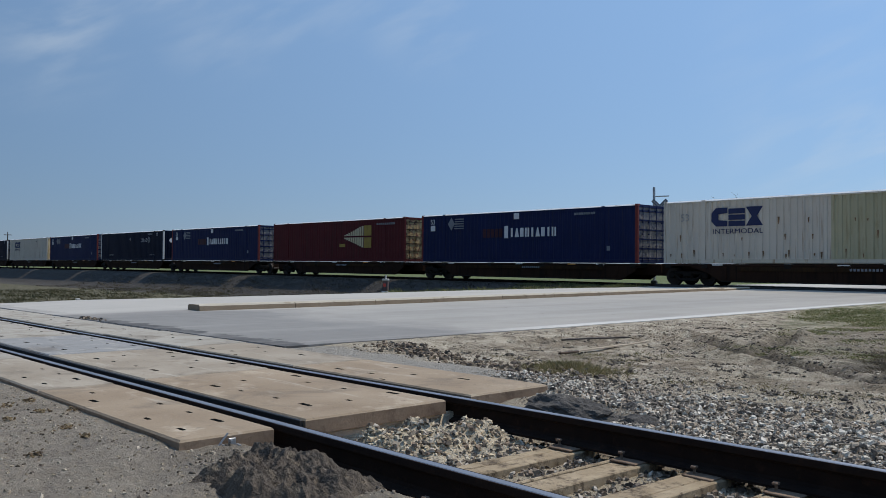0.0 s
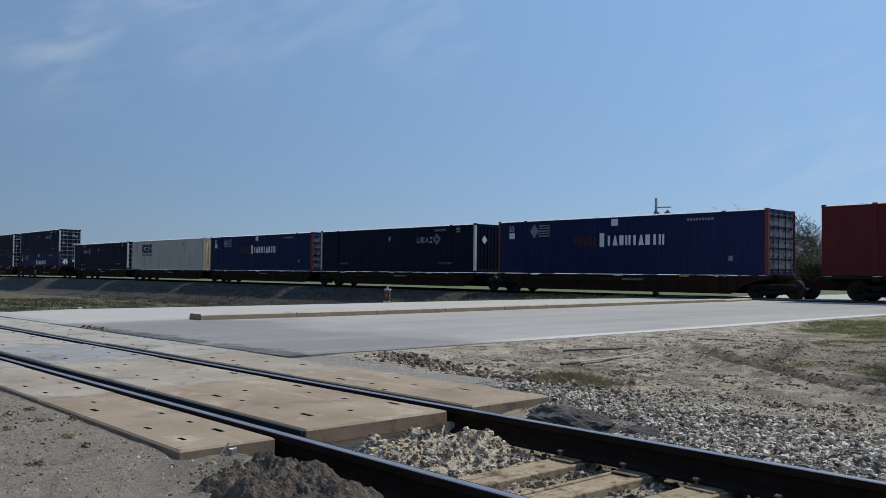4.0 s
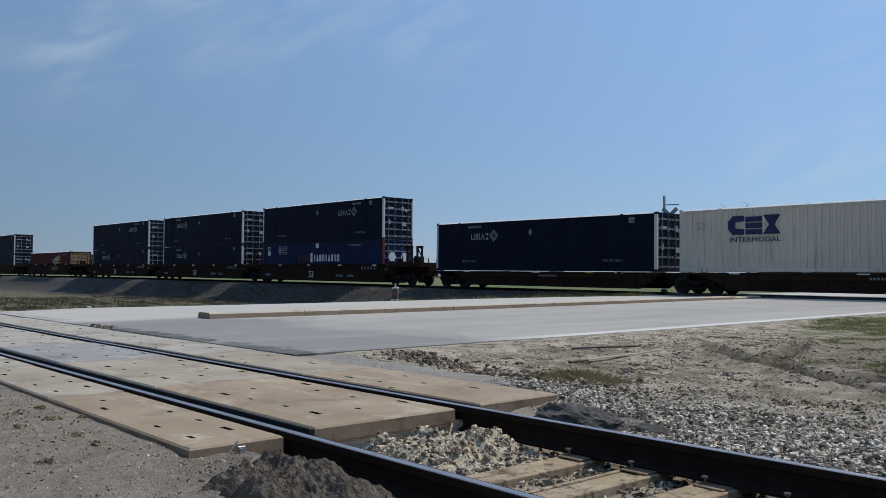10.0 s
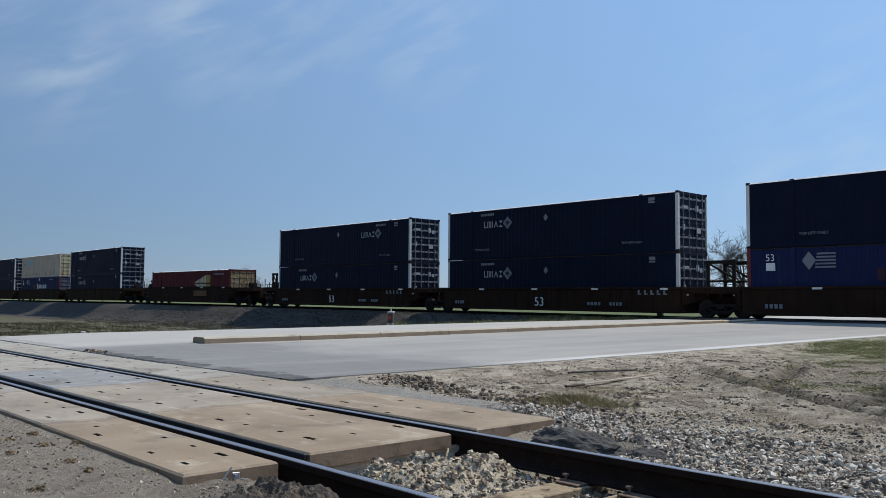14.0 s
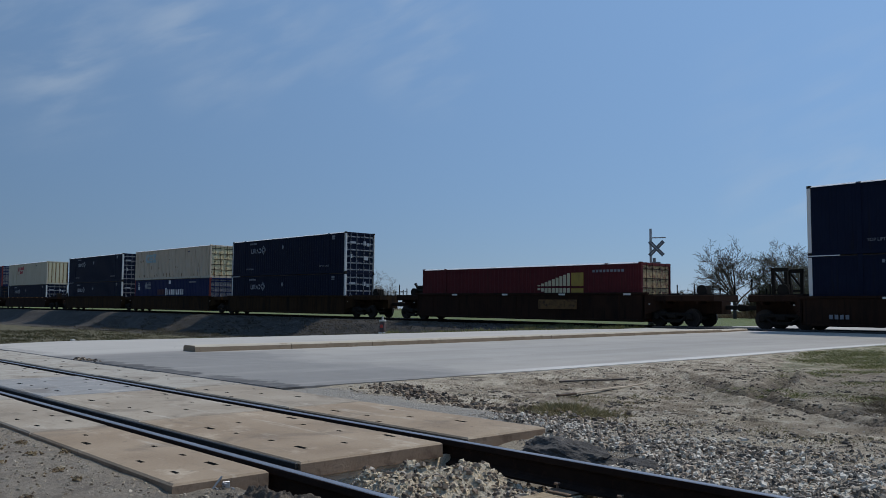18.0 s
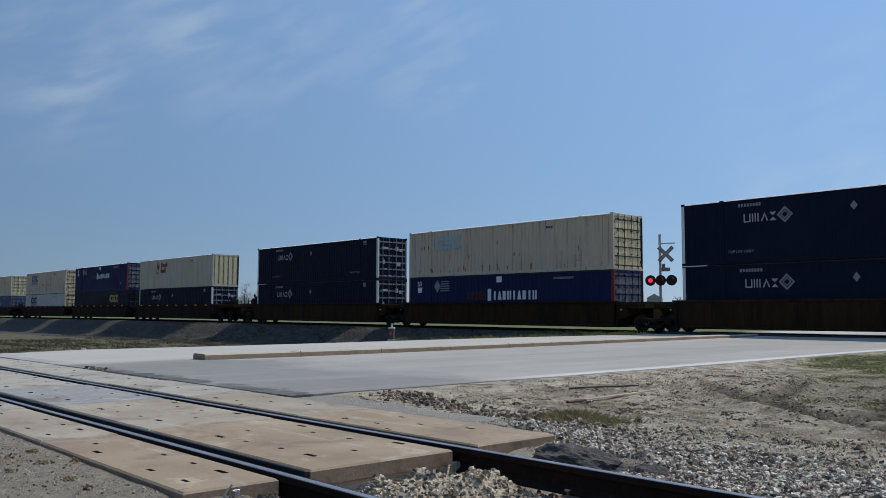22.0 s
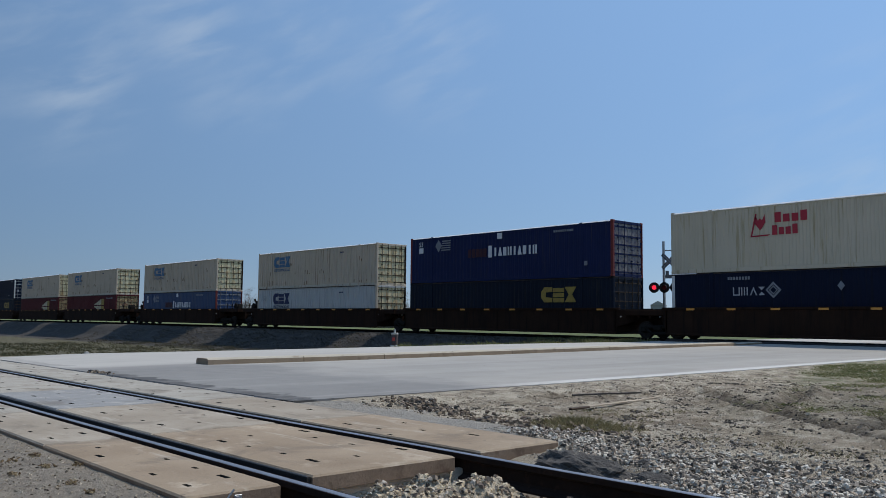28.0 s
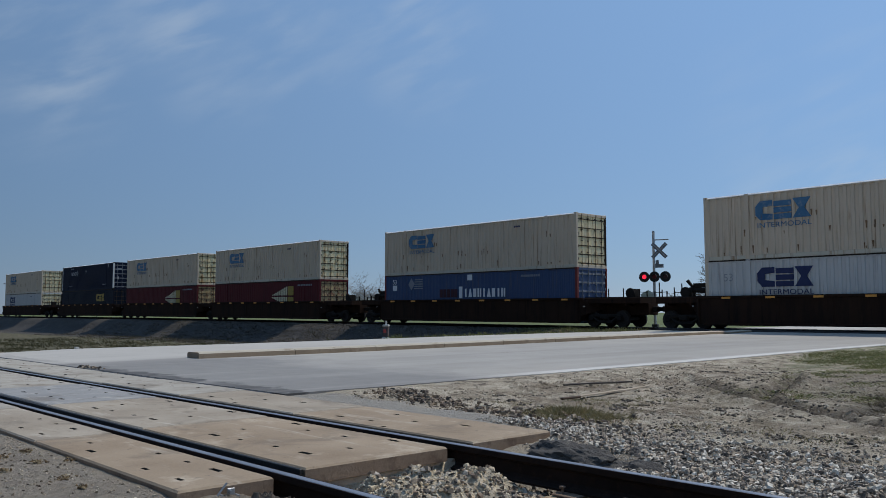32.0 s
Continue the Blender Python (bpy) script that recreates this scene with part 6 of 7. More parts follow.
# where each unit's left bogie stands, and a right one where a car ends
BOGIES = {2: (1.15, None), 3: (2.1, None), 4: (0.0, L + 0.05), 5: (0.55, None), 6: (0.65, None), 7: (0.7, None), 8: (1.25, None)}
SINGLES = [(-4.7, "white_teal"), (-22.2, "white_patched"), (-39.82, "blue"), (-57.65, "red"), (-76.1, "blue"), (-94.14, "navy_front_r"), (-111.5, "blue"), (-128.9, "white_front"), (-146.3, "navy_l")]
STACKS = [(-167.92, "blue_sign", "navy_r"), (-187.5, "navy_l", "navy_l"), (-207.3, "navy_l", "navy_r"), (-231.6, "red", None), (-256.0, "navy_l", "navy_l"), (-276.1, "blue", "white_c"),
          (-295.6, "navy_l", "navy_l"), (-319.75, "navy_l", "white_rr"), (-339.3, "deep", "blue"), (-359.05, "white_navy", "white_teal"), (-382.6, "steelblue", "white_teal"),
          (-406.4, "red", "white_teal"), (-426.0, "red", "white_teal"), (-445.9, "deep", "navy_l"), (-470.0, "white_navy", "white_teal")]


def build_train():
    for k, (u, kind) in enumerate(SINGLES):
        container(kind, u, Z_SINGLE)
        spine_car(u, 0.7, 0.7, *BOGIES.get(k, (1.15, None)))
    for k, (u, low, high) in enumerate(STACKS):
        container(low, u, Z_LOW, high is None)
        if high:
            container(high, u, Z_HIGH)
        prev_gap = (STACKS[k - 1][0] - u) if k else 22
        next_gap = (u - STACKS[k + 1][0]) if k + 1 < len(STACKS) else 20
        w = well_car(u, "art" if next_gap < 21 else "end", "art" if prev_gap < 21 else "end", "car_yellow" if k in (4, 5, 6) else "car_brown", k in (0, 1, 2), k > 6, k == 3, k in (0, 2), {0: -1.4, 1: -1.4, 4: -1.8, 5: -1.8}.get(k, -0.95), 1.13 if k < 3 else 1.32 if k == 3 else 1.21)


build_train()

# ---------------------------------------------------------------- things by the line
def stone_cloud(name, spots, label, category, material, seed, smooth=False):
    """Many small angular stones in one mesh: spots are (x, y, z, size)."""
    rnd = random.Random(seed)
    base = [(-1, -0.6, -0.5), (1, -0.7, -0.4), (0.8, 0.8, -0.5), (-0.9, 0.7, -0.4), (-0.6, -0.5, 0.55), (0.65, -0.45, 0.6), (0.55, 0.6, 0.5), (-0.5, 0.45, 0.65)]
    quads = [(3, 2, 1, 0), (4, 5, 6, 7), (0, 1, 5, 4), (1, 2, 6, 5), (2, 3, 7, 6), (3, 0, 4, 7)]
    verts, faces = [], []
    for x, y, z, s in spots:
        a = rnd.uniform(0, 6.28)
        ca, sa = math.cos(a), math.sin(a)
        tx, ty = rnd.uniform(-0.35, 0.35), rnd.uniform(-0.35, 0.35)
        sx, sy, sz = s * rnd.uniform(0.7, 1.3), s * rnd.uniform(0.6, 1.1), s * rnd.uniform(0.5, 0.95)
        n = len(verts)
        for p in base:
            px, py, pz = p[0] * sx * rnd.uniform(0.45, 1.2), p[1] * sy * rnd.uniform(0.45, 1.2), p[2] * sz * rnd.uniform(0.5, 1.2)
            pz += px * tx + py * ty
            verts.append((x + px * ca - py * sa, y + px * sa + py * ca, z + pz))
        faces += [tuple(n + i for i in q) for q in quads]
    ob = mesh_object(name, verts, faces, material, smooth)
    return tagged(ob, label, category, kind="stuff")


def build_ballast():
    rnd = random.Random(11)
    spots = []
    # shoulder of loose stone on the far side of the near line: packed by the rail, thinning out into the field
    for _ in range(15000):
        x = rnd.uniform(-5.3, -1.0)
        y = 4.36 + abs(rnd.gauss(0, 0.8))
        if y > 6.9 or x > 0.75 - 0.34 * y + 0.3 or (x < -4.4 and y < 5.45):
            continue
        if -4.55 < x < -3.4 and y < 5.1:
            continue
        s = rnd.choice((0.011, 0.014, 0.016, 0.018, 0.020, 0.023, 0.027))
        spots.append((x, y, land(x, y) + s * rnd.uniform(0.2, 0.9), s))
    stone_cloud("ballast", spots, "loose grey and tan ballast stones beside the rail", "gravel", M["stone"], 1)
    spots = []
    for _ in range(9000):
        x, y = rnd.uniform(-5.6, -1.4), 4.8 + abs(rnd.gauss(0, 1.2))
        if y > 9 or x > 0.75 - 0.34 * y + 0.3 or (x < -4.4 and y < 5.5):
            continue
        s = rnd.choice((0.004, 0.005, 0.006, 0.008, 0.010, 0.012))
        spots.append((x, y, land(x, y) + s * 0.4, s))
    stone_cloud("grit", spots, "small grey and tan grit between the ballast stones", "gravel", M["stone"], 12)
    spots = []
    for _ in range(5200):
        x, y = rnd.uniform(-4.38, -1.3), rnd.uniform(2.62, 4.3)
        if abs((x + 3.345 + 0.235) % 0.47 - 0.235) < 0.115 and x > -3.5:
            continue
        s = rnd.choice((0.006, 0.009, 0.012, 0.016, 0.021, 0.026))
        spots.append((x, y, land(x, y) + s * 0.4, s))
    stone_cloud("ballast", spots, "brown and grey gravel between the rails and ties", "gravel", M["rubble_mix"], 2)
    # pale broken rubble heaped against the slab ends
    spots = []
    for _ in range(2400):
        x, y = -3.95 + rnd.gauss(0, 0.24), rnd.uniform(2.78, 4.16)
        if x < -4.41 or x > -3.4:
            continue
        s = rnd.choice((0.004, 0.005, 0.006, 0.007, 0.009, 0.011, 0.014, 0.018, 0.024))
        spots.append((x, y, land(x, y) + s * 0.1, s))
    stone_cloud("rubble", spots, "pale dusty rubble heaped against the slab ends", "rubble", M["heap"], 13)
    spots = []
    for _ in range(5200):
        x, y = rnd.uniform(-8.4, -2.4), rnd.uniform(0.8, 2.6)
        if x < -4.3 and y > 2.0:
            continue
        s = rnd.choice((0.002, 0.003, 0.004, 0.005, 0.006, 0.009, 0.012))
        spots.append((x, y, land(x, y) + s * 0.3, s))
    stone_cloud("pebbles", spots, "small pebbles strewn on the dirt before the slabs", "gravel", M["clod"], 3)
    spots = []
    for _ in range(420):
        x, y = -3.5 + rnd.gauss(0, 0.36), 2.2 + rnd.gauss(0, 0.2)
        if x < -4.28 and y > 2.0 or y > 2.6:
            continue
        s = rnd.choice((0.005, 0.007, 0.010, 0.014, 0.020))
        spots.append((x, y, land(x, y) + s * 0.1, s))
    stone_cloud("soil_clods", spots, "crumbs of dark soil round the mound at the rail", "soil", M["soil"], 6, True)
    spots = []
    for _ in range(700):
        line = rnd.choice(RUTS)
        k = rnd.randrange(len(line) - 1)
        f = rnd.random()
        x = line[k][0] + f * (line[k + 1][0] - line[k][0]) + rnd.gauss(0, 0.13)
        y = line[k][1] + f * (line[k + 1][1] - line[k][1]) + rnd.gauss(0, 0.16)
        s = rnd.choice((0.008, 0.012, 0.017, 0.024))
        spots.append((x, y, land(x, y), s))
    # crumbled lumps of earth thrown about the field
    for _ in range(110):
        cy = 6.6 + 7.5 * rnd.random() ** 1.2
        cx, r = rnd.uniform(-7.4, 0.7 - 0.34 * cy), rnd.choice((0.03, 0.045, 0.07))
        for _ in range(16):
            x, y = cx + rnd.gauss(0, r), cy + rnd.gauss(0, r)
            s = rnd.choice((0.009, 0.013, 0.018, 0.025))
            spots.append((x, y, land(x, y) + s * 0.2, s))
    stone_cloud("soil_clods", spots, "churned brown clods along the ruts and over the field", "soil", M["soil"], 7, True)
    # brown rubble dumped between the slabs and the road edge, and bits at the asphalt joint
    spots = []
    for _ in range(760):
        f = rnd.random() ** 1.6
        x, y = -7.9 + f * 3.3 + rnd.gauss(0, 0.22), 6.55 - f * 0.35 + rnd.gauss(0, 0.17)
        s = rnd.choice((0.011, 0.016, 0.023, 0.032, 0.043))
        spots.append((x, y, land(x, y) + s * 0.3, s))
    for _ in range(36):
        x, y = -15.1 + rnd.gauss(0, 0.25), 5.42 + rnd.gauss(0, 0.06)
        s = rnd.choice((0.02, 0.03, 0.045))
        spots.append((x, y, road_z(y) + s * 0.3, s))
    stone_cloud("rubble", spots, "brown and black rubble strewn by the road edge", "rubble", M["rubble"], 8)
    # clumps of dead leaves on the dirt
    spots = []
    for cx, cy, r in ((-6.34, 1.69, 0.07), (-5.88, 2.0, 0.07), (-5.3, 1.74, 0.08), (-6.42, 1.86, 0.05), (-5.96, 1.81, 0.04), (-5.84, 1.58, 0.04), (-4.8, 1.43, 0.05), (-7.2, 1.75, 0.06), (-4.95, 1.75, 0.03)):
        for _ in range(36):
            x, y = cx + rnd.gauss(0, r * 0.6), cy + rnd.gauss(0, r * 0.45)
            s = rnd.choice((0.006, 0.009, 0.013))
            spots.append((x, y, land(x, y) + rnd.uniform(0.0, 0.02), s))
    stone_cloud("leaf_litter", spots, "small brown clumps of dead leaves on the dirt", "litter", M["litter"], 9)
    spots = []
    for _ in range(10500):
        y = 5.9 + 9.0 * rnd.random() ** 1.3
        x = rnd.uniform(-8.35, 0.9 - 0.34 * y)
        if noise.noise(Vector((x * 1.1, y * 0.9, 12.0))) + 0.5 * noise.noise(Vector((x * 3.1, y * 2.4, 2.0))) < rnd.uniform(-0.35, 0.45):
            continue
        s = rnd.choice((0.005, 0.006, 0.007, 0.009, 0.011, 0.014, 0.019, 0.026))
        spots.append((x, y, land(x, y) + s * 0.1, s))
    stone_cloud("field_clods", spots, "dry crumbly clods and pebbles in the dirt field", "soil", M["clod"], 4)
    spots = []
    for _ in range(7000):
        x, y = rnd.uniform(-70, -8), rnd.choice((rnd.gauss(34.2, 0.6), rnd.uniform(31.5, 34.2)))
        if ROAD_L - 0.5 < x < ROAD_R + 0.5:
            continue
        s = rnd.choice((0.02, 0.03, 0.04, 0.06))
        spots.append((x, y, land(x, y) + s * 0.3, s))
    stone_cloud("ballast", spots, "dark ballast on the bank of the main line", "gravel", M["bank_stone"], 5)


def tuft_cloud(name, spots, label, category, material, seed, wid=0.006):
    """Grass blades: spots are (x, y, z, height, spread, count)."""
    rnd = random.Random(seed)
    verts, faces = [], []
    for x, y, z, h, r, n in spots:
        for _ in range(n):
            a, d = rnd.uniform(0, 6.28), r * rnd.random() ** 0.7
            bx, by = x + d * math.cos(a), y + d * math.sin(a)
            hh = h * rnd.uniform(0.5, 1.1)
            lx, ly = rnd.gauss(0, 0.3) * hh + 0.5 * d * math.cos(a), rnd.gauss(0, 0.3) * hh + 0.5 * d * math.sin(a)
            b = rnd.uniform(0, 3.14)
            wx, wy = wid * math.cos(b), wid * math.sin(b)
            k = len(verts)
            verts += [(bx - wx, by - wy, z), (bx + wx, by + wy, z), (bx + lx * 0.45 + wx * 0.7, by + ly * 0.45 + wy * 0.7, z + hh * 0.6), (bx + lx, by + ly, z + hh)]
            faces += [(k, k + 1, k + 2), (k, k + 2, k + 3)]
    ob = mesh_object(name, verts, faces, material)
    return tagged(ob, label, category, kind="stuff")


def build_grass():
    rnd = random.Random(21)
    spots = []
    for _ in range(110):
        x, y = -5.32 + rnd.gauss(0, 0.30), 6.62 + rnd.gauss(0, 0.24)
        d = math.hypot((x + 5.3) / 0.34, (y - 6.62) / 0.3)
        spots.append((x, y, land(x, y) - 0.012, rnd.uniform(0.03, 0.125) * max(0.22, 1.1 - 0.42 * d), 0.11, 46))
    for cx, cy, n in ((-6.42, 7.0, 8), (-5.55, 7.65, 14), (-6.0, 7.9, 16), (-5.5, 8.3, 10), (-4.1, 6.6, 4), (-3.0, 6.9, 8), (-2.75, 7.3, 6), (-3.55, 7.0, 4)):
        for _ in range(n):
            x, y = cx + rnd.gauss(0, 0.16), cy + rnd.gauss(0, 0.14)
            spots.append((x, y, land(x, y) - 0.01, rnd.uniform(0.02, 0.05), 0.10, 26))
    tuft_cloud("grass_tuft", spots, "olive and straw grass tufts growing in the gravel", "grass", M["grass_olive"], 1, 0.0022)
    spots = []
    for _ in range(5200):
        y = 9.5 + 17.5 * rnd.random() ** 1.2
        x = rnd.uniform(-8.3, 1.2 - 0.33 * y)
        g = noise.noise(Vector((x * 0.8, y * 0.55, 7.7))) + 0.5 * noise.noise(Vector((x * 2.3, y * 1.6, 1.7))) - 0.25 * step(13, 10, y) + 0.3 * step(12.5, 15.5, y)
        if g < 0.2 or y + 3.4 * x < -9.6:
            continue
        spots.append((x, y, land(x, y) - 0.005, rnd.uniform(0.012, 0.045) * (0.6 + g), 0.16, 20))
    tuft_cloud("field_grass", spots, "patchy green spring grass over the dirt field", "grass", M["grass_green"], 2, 0.005)
    spots = []
    for _ in range(320):
        y = rnd.uniform(6.6, 13)
        x = rnd.uniform(-7.6, 1.0)
        spots.append((x, y, land(x, y), rnd.uniform(0.008, 0.03), 0.09, 12))
    tuft_cloud("dry_weeds", spots, "short dry weeds scattered on bare dirt", "weeds", M["dead"], 3, 0.0018)
    spots = []
    for _ in range(170):
        f = rnd.gauss(0, 0.8)
        x, y = -3.40 - 0.30 * f + rnd.gauss(0, 0.16), 9.9 + f
        spots.append((x, y, land(x, y) - 0.005, rnd.uniform(0.012, 0.05), 0.13, 40))
    tuft_cloud("dry_shrub", spots, "low brown dry shrub at the field edge", "shrub", M["shrub"], 4, 0.0013)
    spots = []
    for _ in range(3400):
        x, y = rnd.uniform(-75, -23.2), rnd.uniform(7, 31)
        if y > 24 and rnd.random() < 0.5:
            continue
        spots.append((x, y, land(x, y), rnd.uniform(0.06, 0.2), 0.35, 12))
    tuft_cloud("ditch_grass", spots, "rough green and straw grass in the ditch", "grass", M["grass_dark"], 5, 0.02)
    spots = []
    for _ in range(1500):
        x, y = rnd.uniform(-30, -22.6), rnd.uniform(18, 34)
        spots.append((x, y, land(x, y), rnd.uniform(0.06, 0.22), 0.25, 14))
    tuft_cloud("verge_grass", spots, "green weeds along the road verge", "grass", M["grass_green"], 6, 0.015)
    spots = []
    for _ in range(1900):
        x, y = rnd.uniform(-75, -22.8), rnd.uniform(29.5, 34.0)
        spots.append((x, y, land(x, y) - 0.03, rnd.uniform(0.04, 0.14), 0.3, 9))
    for _ in range(2200):
        x, y = rnd.uniform(-90, -24), rnd.uniform(26.5, 32.5)
        if noise.noise(Vector((x * 0.3, y * 0.5, 4.4))) > rnd.uniform(-0.3, 0.5):
            spots.append((x, y, land(x, y) - 0.03, rnd.uniform(0.06, 0.24), 0.35, 10))
    tuft_cloud("bank_weeds", spots, "grey-brown rough weeds on the bank of the main line", "weeds", M["bank_weed"], 11, 0.02)


def build_board():
    rnd = random.Random(5)

    def stick(name, a, b, width, thick, lift, label, category, material):
        z = max(land(a[0], a[1]), land((a[0] + b[0]) / 2, (a[1] + b[1]) / 2))
        ob = root(name, pose(a[0], a[1], z, 0, 0, math.degrees(math.atan2(b[1] - a[1], b[0] - a[0]))), label, category)
        bm = bmesh.new()
        n, ln = 16, math.hypot(b[0] - a[0], b[1] - a[1])
        rings = []
        for i in range(n + 1):
            t = i / n
            w = width * (0.65 + 0.35 * math.sin(3.1 * t + 0.4)) + rnd.uniform(-0.1, 0.1) * width
            h = thick * rnd.uniform(0.85, 1.1)
            zz = 0.004 + lift * t * t + 0.006 * math.sin(5 * t)
            rings.append([bm.verts.new((t * ln, y, q)) for y, q in ((-w, zz), (w, zz), (w * 0.9, zz + h), (-w, zz + h * 0.85))])
        for p, q in zip(rings, rings[1:]):
            for j in range(4):
                bm.faces.new((p[j], p[(j + 1) % 4], q[(j + 1) % 4], q[j]))
        bm.faces.new(rings[0][::-1]); bm.faces.new(rings[-1])
        part("plank", bm, M[material], ob)
        return ob
    ob = stick("old_board", (-6.30, 7.90), (-6.36, 9.55), 0.034, 0.016, 0.035, "split weathered board lying on the dirt", "board", "driftwood")
    part("splinter", box(-0.30, 0.06, -0.05, 0.0, 0.0, 0.025, 0.008), M["rod_dark"], ob, "dark broken splinter")
    # added dark strip: stands for the shadow line of a small ridge
    stick("fallen_stick", (-7.25, 8.85), (-6.93, 9.95), 0.018, 0.022, 0.01, "thin dark strip for the shade of a small ridge", "stick", "bark")


def build_clamp():
    """Galvanised bond clamp on the end of the outer slab."""
    ob = root("rail_clamp", pose(-4.31, 2.32, -0.04, 0, 0, -8), "galvanised metal bracket with bolts at the slab corner", "bracket")
    part("plate", box(0.0, 0.012, -0.01, 0.035, -0.05, 0.015, 0.003), M["galv"], ob)
    part("strap", box(0.0, 0.05, -0.17, 0.0, -0.05, -0.03, 0.003), M["black"], ob, "black rubber strap")
    for y, z in ((0.0, 0.0), (-0.05, -0.02), (0.045, -0.03)):
        bm = tube((0.0, y, z), (0.05, y, z), 0.011, 0.011, 6)
        part("bolt", bm, M["galv"], ob)
    part("rod", tube((0.03, -0.10, -0.05), (0.03, -0.02, 0.05), 0.006), M["galv"], ob)
    ob = root("cable_end", pose(-3.30, 2.30, -0.14, 0, 0, 20), "pale bent cable end sticking out of the dirt", "cable")
    bm = bmesh.new()
    pts = [(0, 0, -0.02), (0.0, 0, 0.045), (0.02, 0.0, 0.075), (0.05, 0.01, 0.02), (0.09, 0.02, 0.0)]
    for p, q in zip(pts, pts[1:]):
        add_tube(bm, p, q, 0.008, 0.008, 6)
    part("wire", bm, M["galv"], ob)


def build_marker():
    x, y = -24.6, 19.65
    z = land(x, y)
    ob = root("marker_post", pose(x, y, z, 0, 0, 30), "short white and dark marker post beside the road", "marker post")
    h = -z
    part("post", tube((0, 0, -0.05), (0, 0, h - 0.05), 0.06, 0.06, 10), M["white_post"], ob)
    part("base", box(-0.14, 0.14, -0.1, 0.1, h - 0.08, h + 0.06, 0.02), M["white_post"], ob)
    part("body", box(-0.10, 0.10, -0.08, 0.08, h + 0.06, h + 0.44, 0.02), M["marker_dark"], ob, "dark weathered middle")
    part("label_plate", box(-0.075, 0.04, -0.086, -0.078, h + 0.22, h + 0.34), M["red_band"], ob, "dull red plate")
    part("cap", box(-0.12, 0.12, -0.09, 0.09, h + 0.44, h + 0.52, 0.02), M["white_post"], ob)
    part("knob", tube((0, 0, h + 0.52), (0, 0, h + 0.66), 0.04, 0.03, 10), M["white_post"], ob)
    ob = root("stake", pose(-22.62, 7.75, 0, 0, 0, 0), "small pale stake at the road edge", "stake")
    part("peg", box(-0.05, 0.05, -0.05, 0.05, -0.3, 0.09, 0.01), M["white_post"], ob)


def build_signal():
    x, y = -26.55, 40.5
    zb = land(x, y)
    ob = root("crossing_signal", pose(x, y, zb, 0, 0, 20), "crossing signal mast with crossbuck and red flashing lamps", "crossing signal")
    top = 5.55 - zb
    part("mast", tube((0, 0, 0), (0, 0, top), 0.085, 0.075, 12), M["galv"], ob)
    part("mast_base", box(-0.16, 0.16, -0.16, 0.16, -0.1, 0.3, 0.03), M["black"], ob)
    part("bell_arm", box(0.0, 0.84, -0.03, 0.03, 5.0 - zb, 5.06 - zb, 0.005), M["galv"], ob, "thin top arm")
    zc = 4.42 - zb
    for a in (45, -45):
        bm = box(-0.56, 0.56, -0.015, 0.015, -0.105, 0.105, 0.01)
        blade = part("crossbuck_blade", bm, M["sign_back"], ob, "grey back of a crossbuck blade")
        blade.matrix_basis = pose(0.34, -0.1 - (0.02 if a > 0 else 0), zc, 0, a, 0)
        part("blade_rib", box(-0.5, 0.5, -0.03, -0.016, -0.02, 0.02, 0.004), M["galv"], blade, "pale stiffening rib")
    sign = part("track_count_sign", box(0.09, 0.56, -0.11, -0.09, zc - 0.97, zc - 0.76, 0.01), M["sign_back"], ob)
    part("sign_stem", box(0.12, 0.30, -0.112, -0.09, zc - 0.76, zc - 0.54, 0.01), M["sign_back"], sign)
    zl = 2.95 - zb
    part("cross_arm", box(-0.75, 0.78, -0.05, 0.05, zl - 0.05, zl + 0.05, 0.01), M["black"], ob)
    for k, (lx, lit) in enumerate(((-0.54, 1), (0.03, 2), (0.64, 0))):
        fr = -0.12
        disc = part("lamp_disc", tube((lx, fr + 0.05, zl), (lx, fr + 0.02, zl), 0.30, 0.30, 20), M["black"], ob, "round black lamp backboard")
        part("lamp_housing", tube((lx, fr + 0.2, zl), (lx, fr + 0.02, zl), 0.12, 0.15, 14), M["black"], disc)
        part("lens", tube((lx, fr + 0.018, zl), (lx, fr - 0.01, zl), 0.125, 0.12, 16), M[("lamp_dark", "lamp_lit", "lamp_dim")[lit]], disc, "red signal lens")
        bm = bmesh.new()
        for j in range(9):
            a0, a1 = math.radians(0 + 20 * j), math.radians(20 + 20 * j)
            v = [bm.verts.new((lx + 0.16 * math.cos(a), yy, zl + 0.16 * math.sin(a))) for a, yy in ((a0, fr), (a1, fr), (a1, fr - 0.18), (a0, fr - 0.18))]
            bm.faces.new(v)
        part("visor", bm, M["black"], disc)


def grow(bm, rnd, p, d, length, r, depth, leaves, spread):
    """A limb that bends, forks and thins out; twig tips go to leaves."""
    for i in range(3):
        d = (d + Vector((rnd.gauss(0, 0.17), rnd.gauss(0, 0.17), rnd.gauss(0.02, 0.10)))).normalized()
        q = p + d * (length / 3)
        add_tube(bm, p, q, r, r * 0.84, 6 if r > 0.06 else 3, False)
        p, r = q, r * 0.84
        if depth > 0:
            for _ in range(2 if i == 1 else 1):
                side = Vector((rnd.gauss(0, 1), rnd.gauss(0, 1), rnd.gauss(0.15, 0.45))).normalized()
                dd = (d * (1 - spread) + side * spread).normalized()
                grow(bm, rnd, p, dd, length * rnd.uniform(0.45, 0.72), max(r * 0.6, 0.019), depth - 1, leaves, spread)
    leaves.append(p)


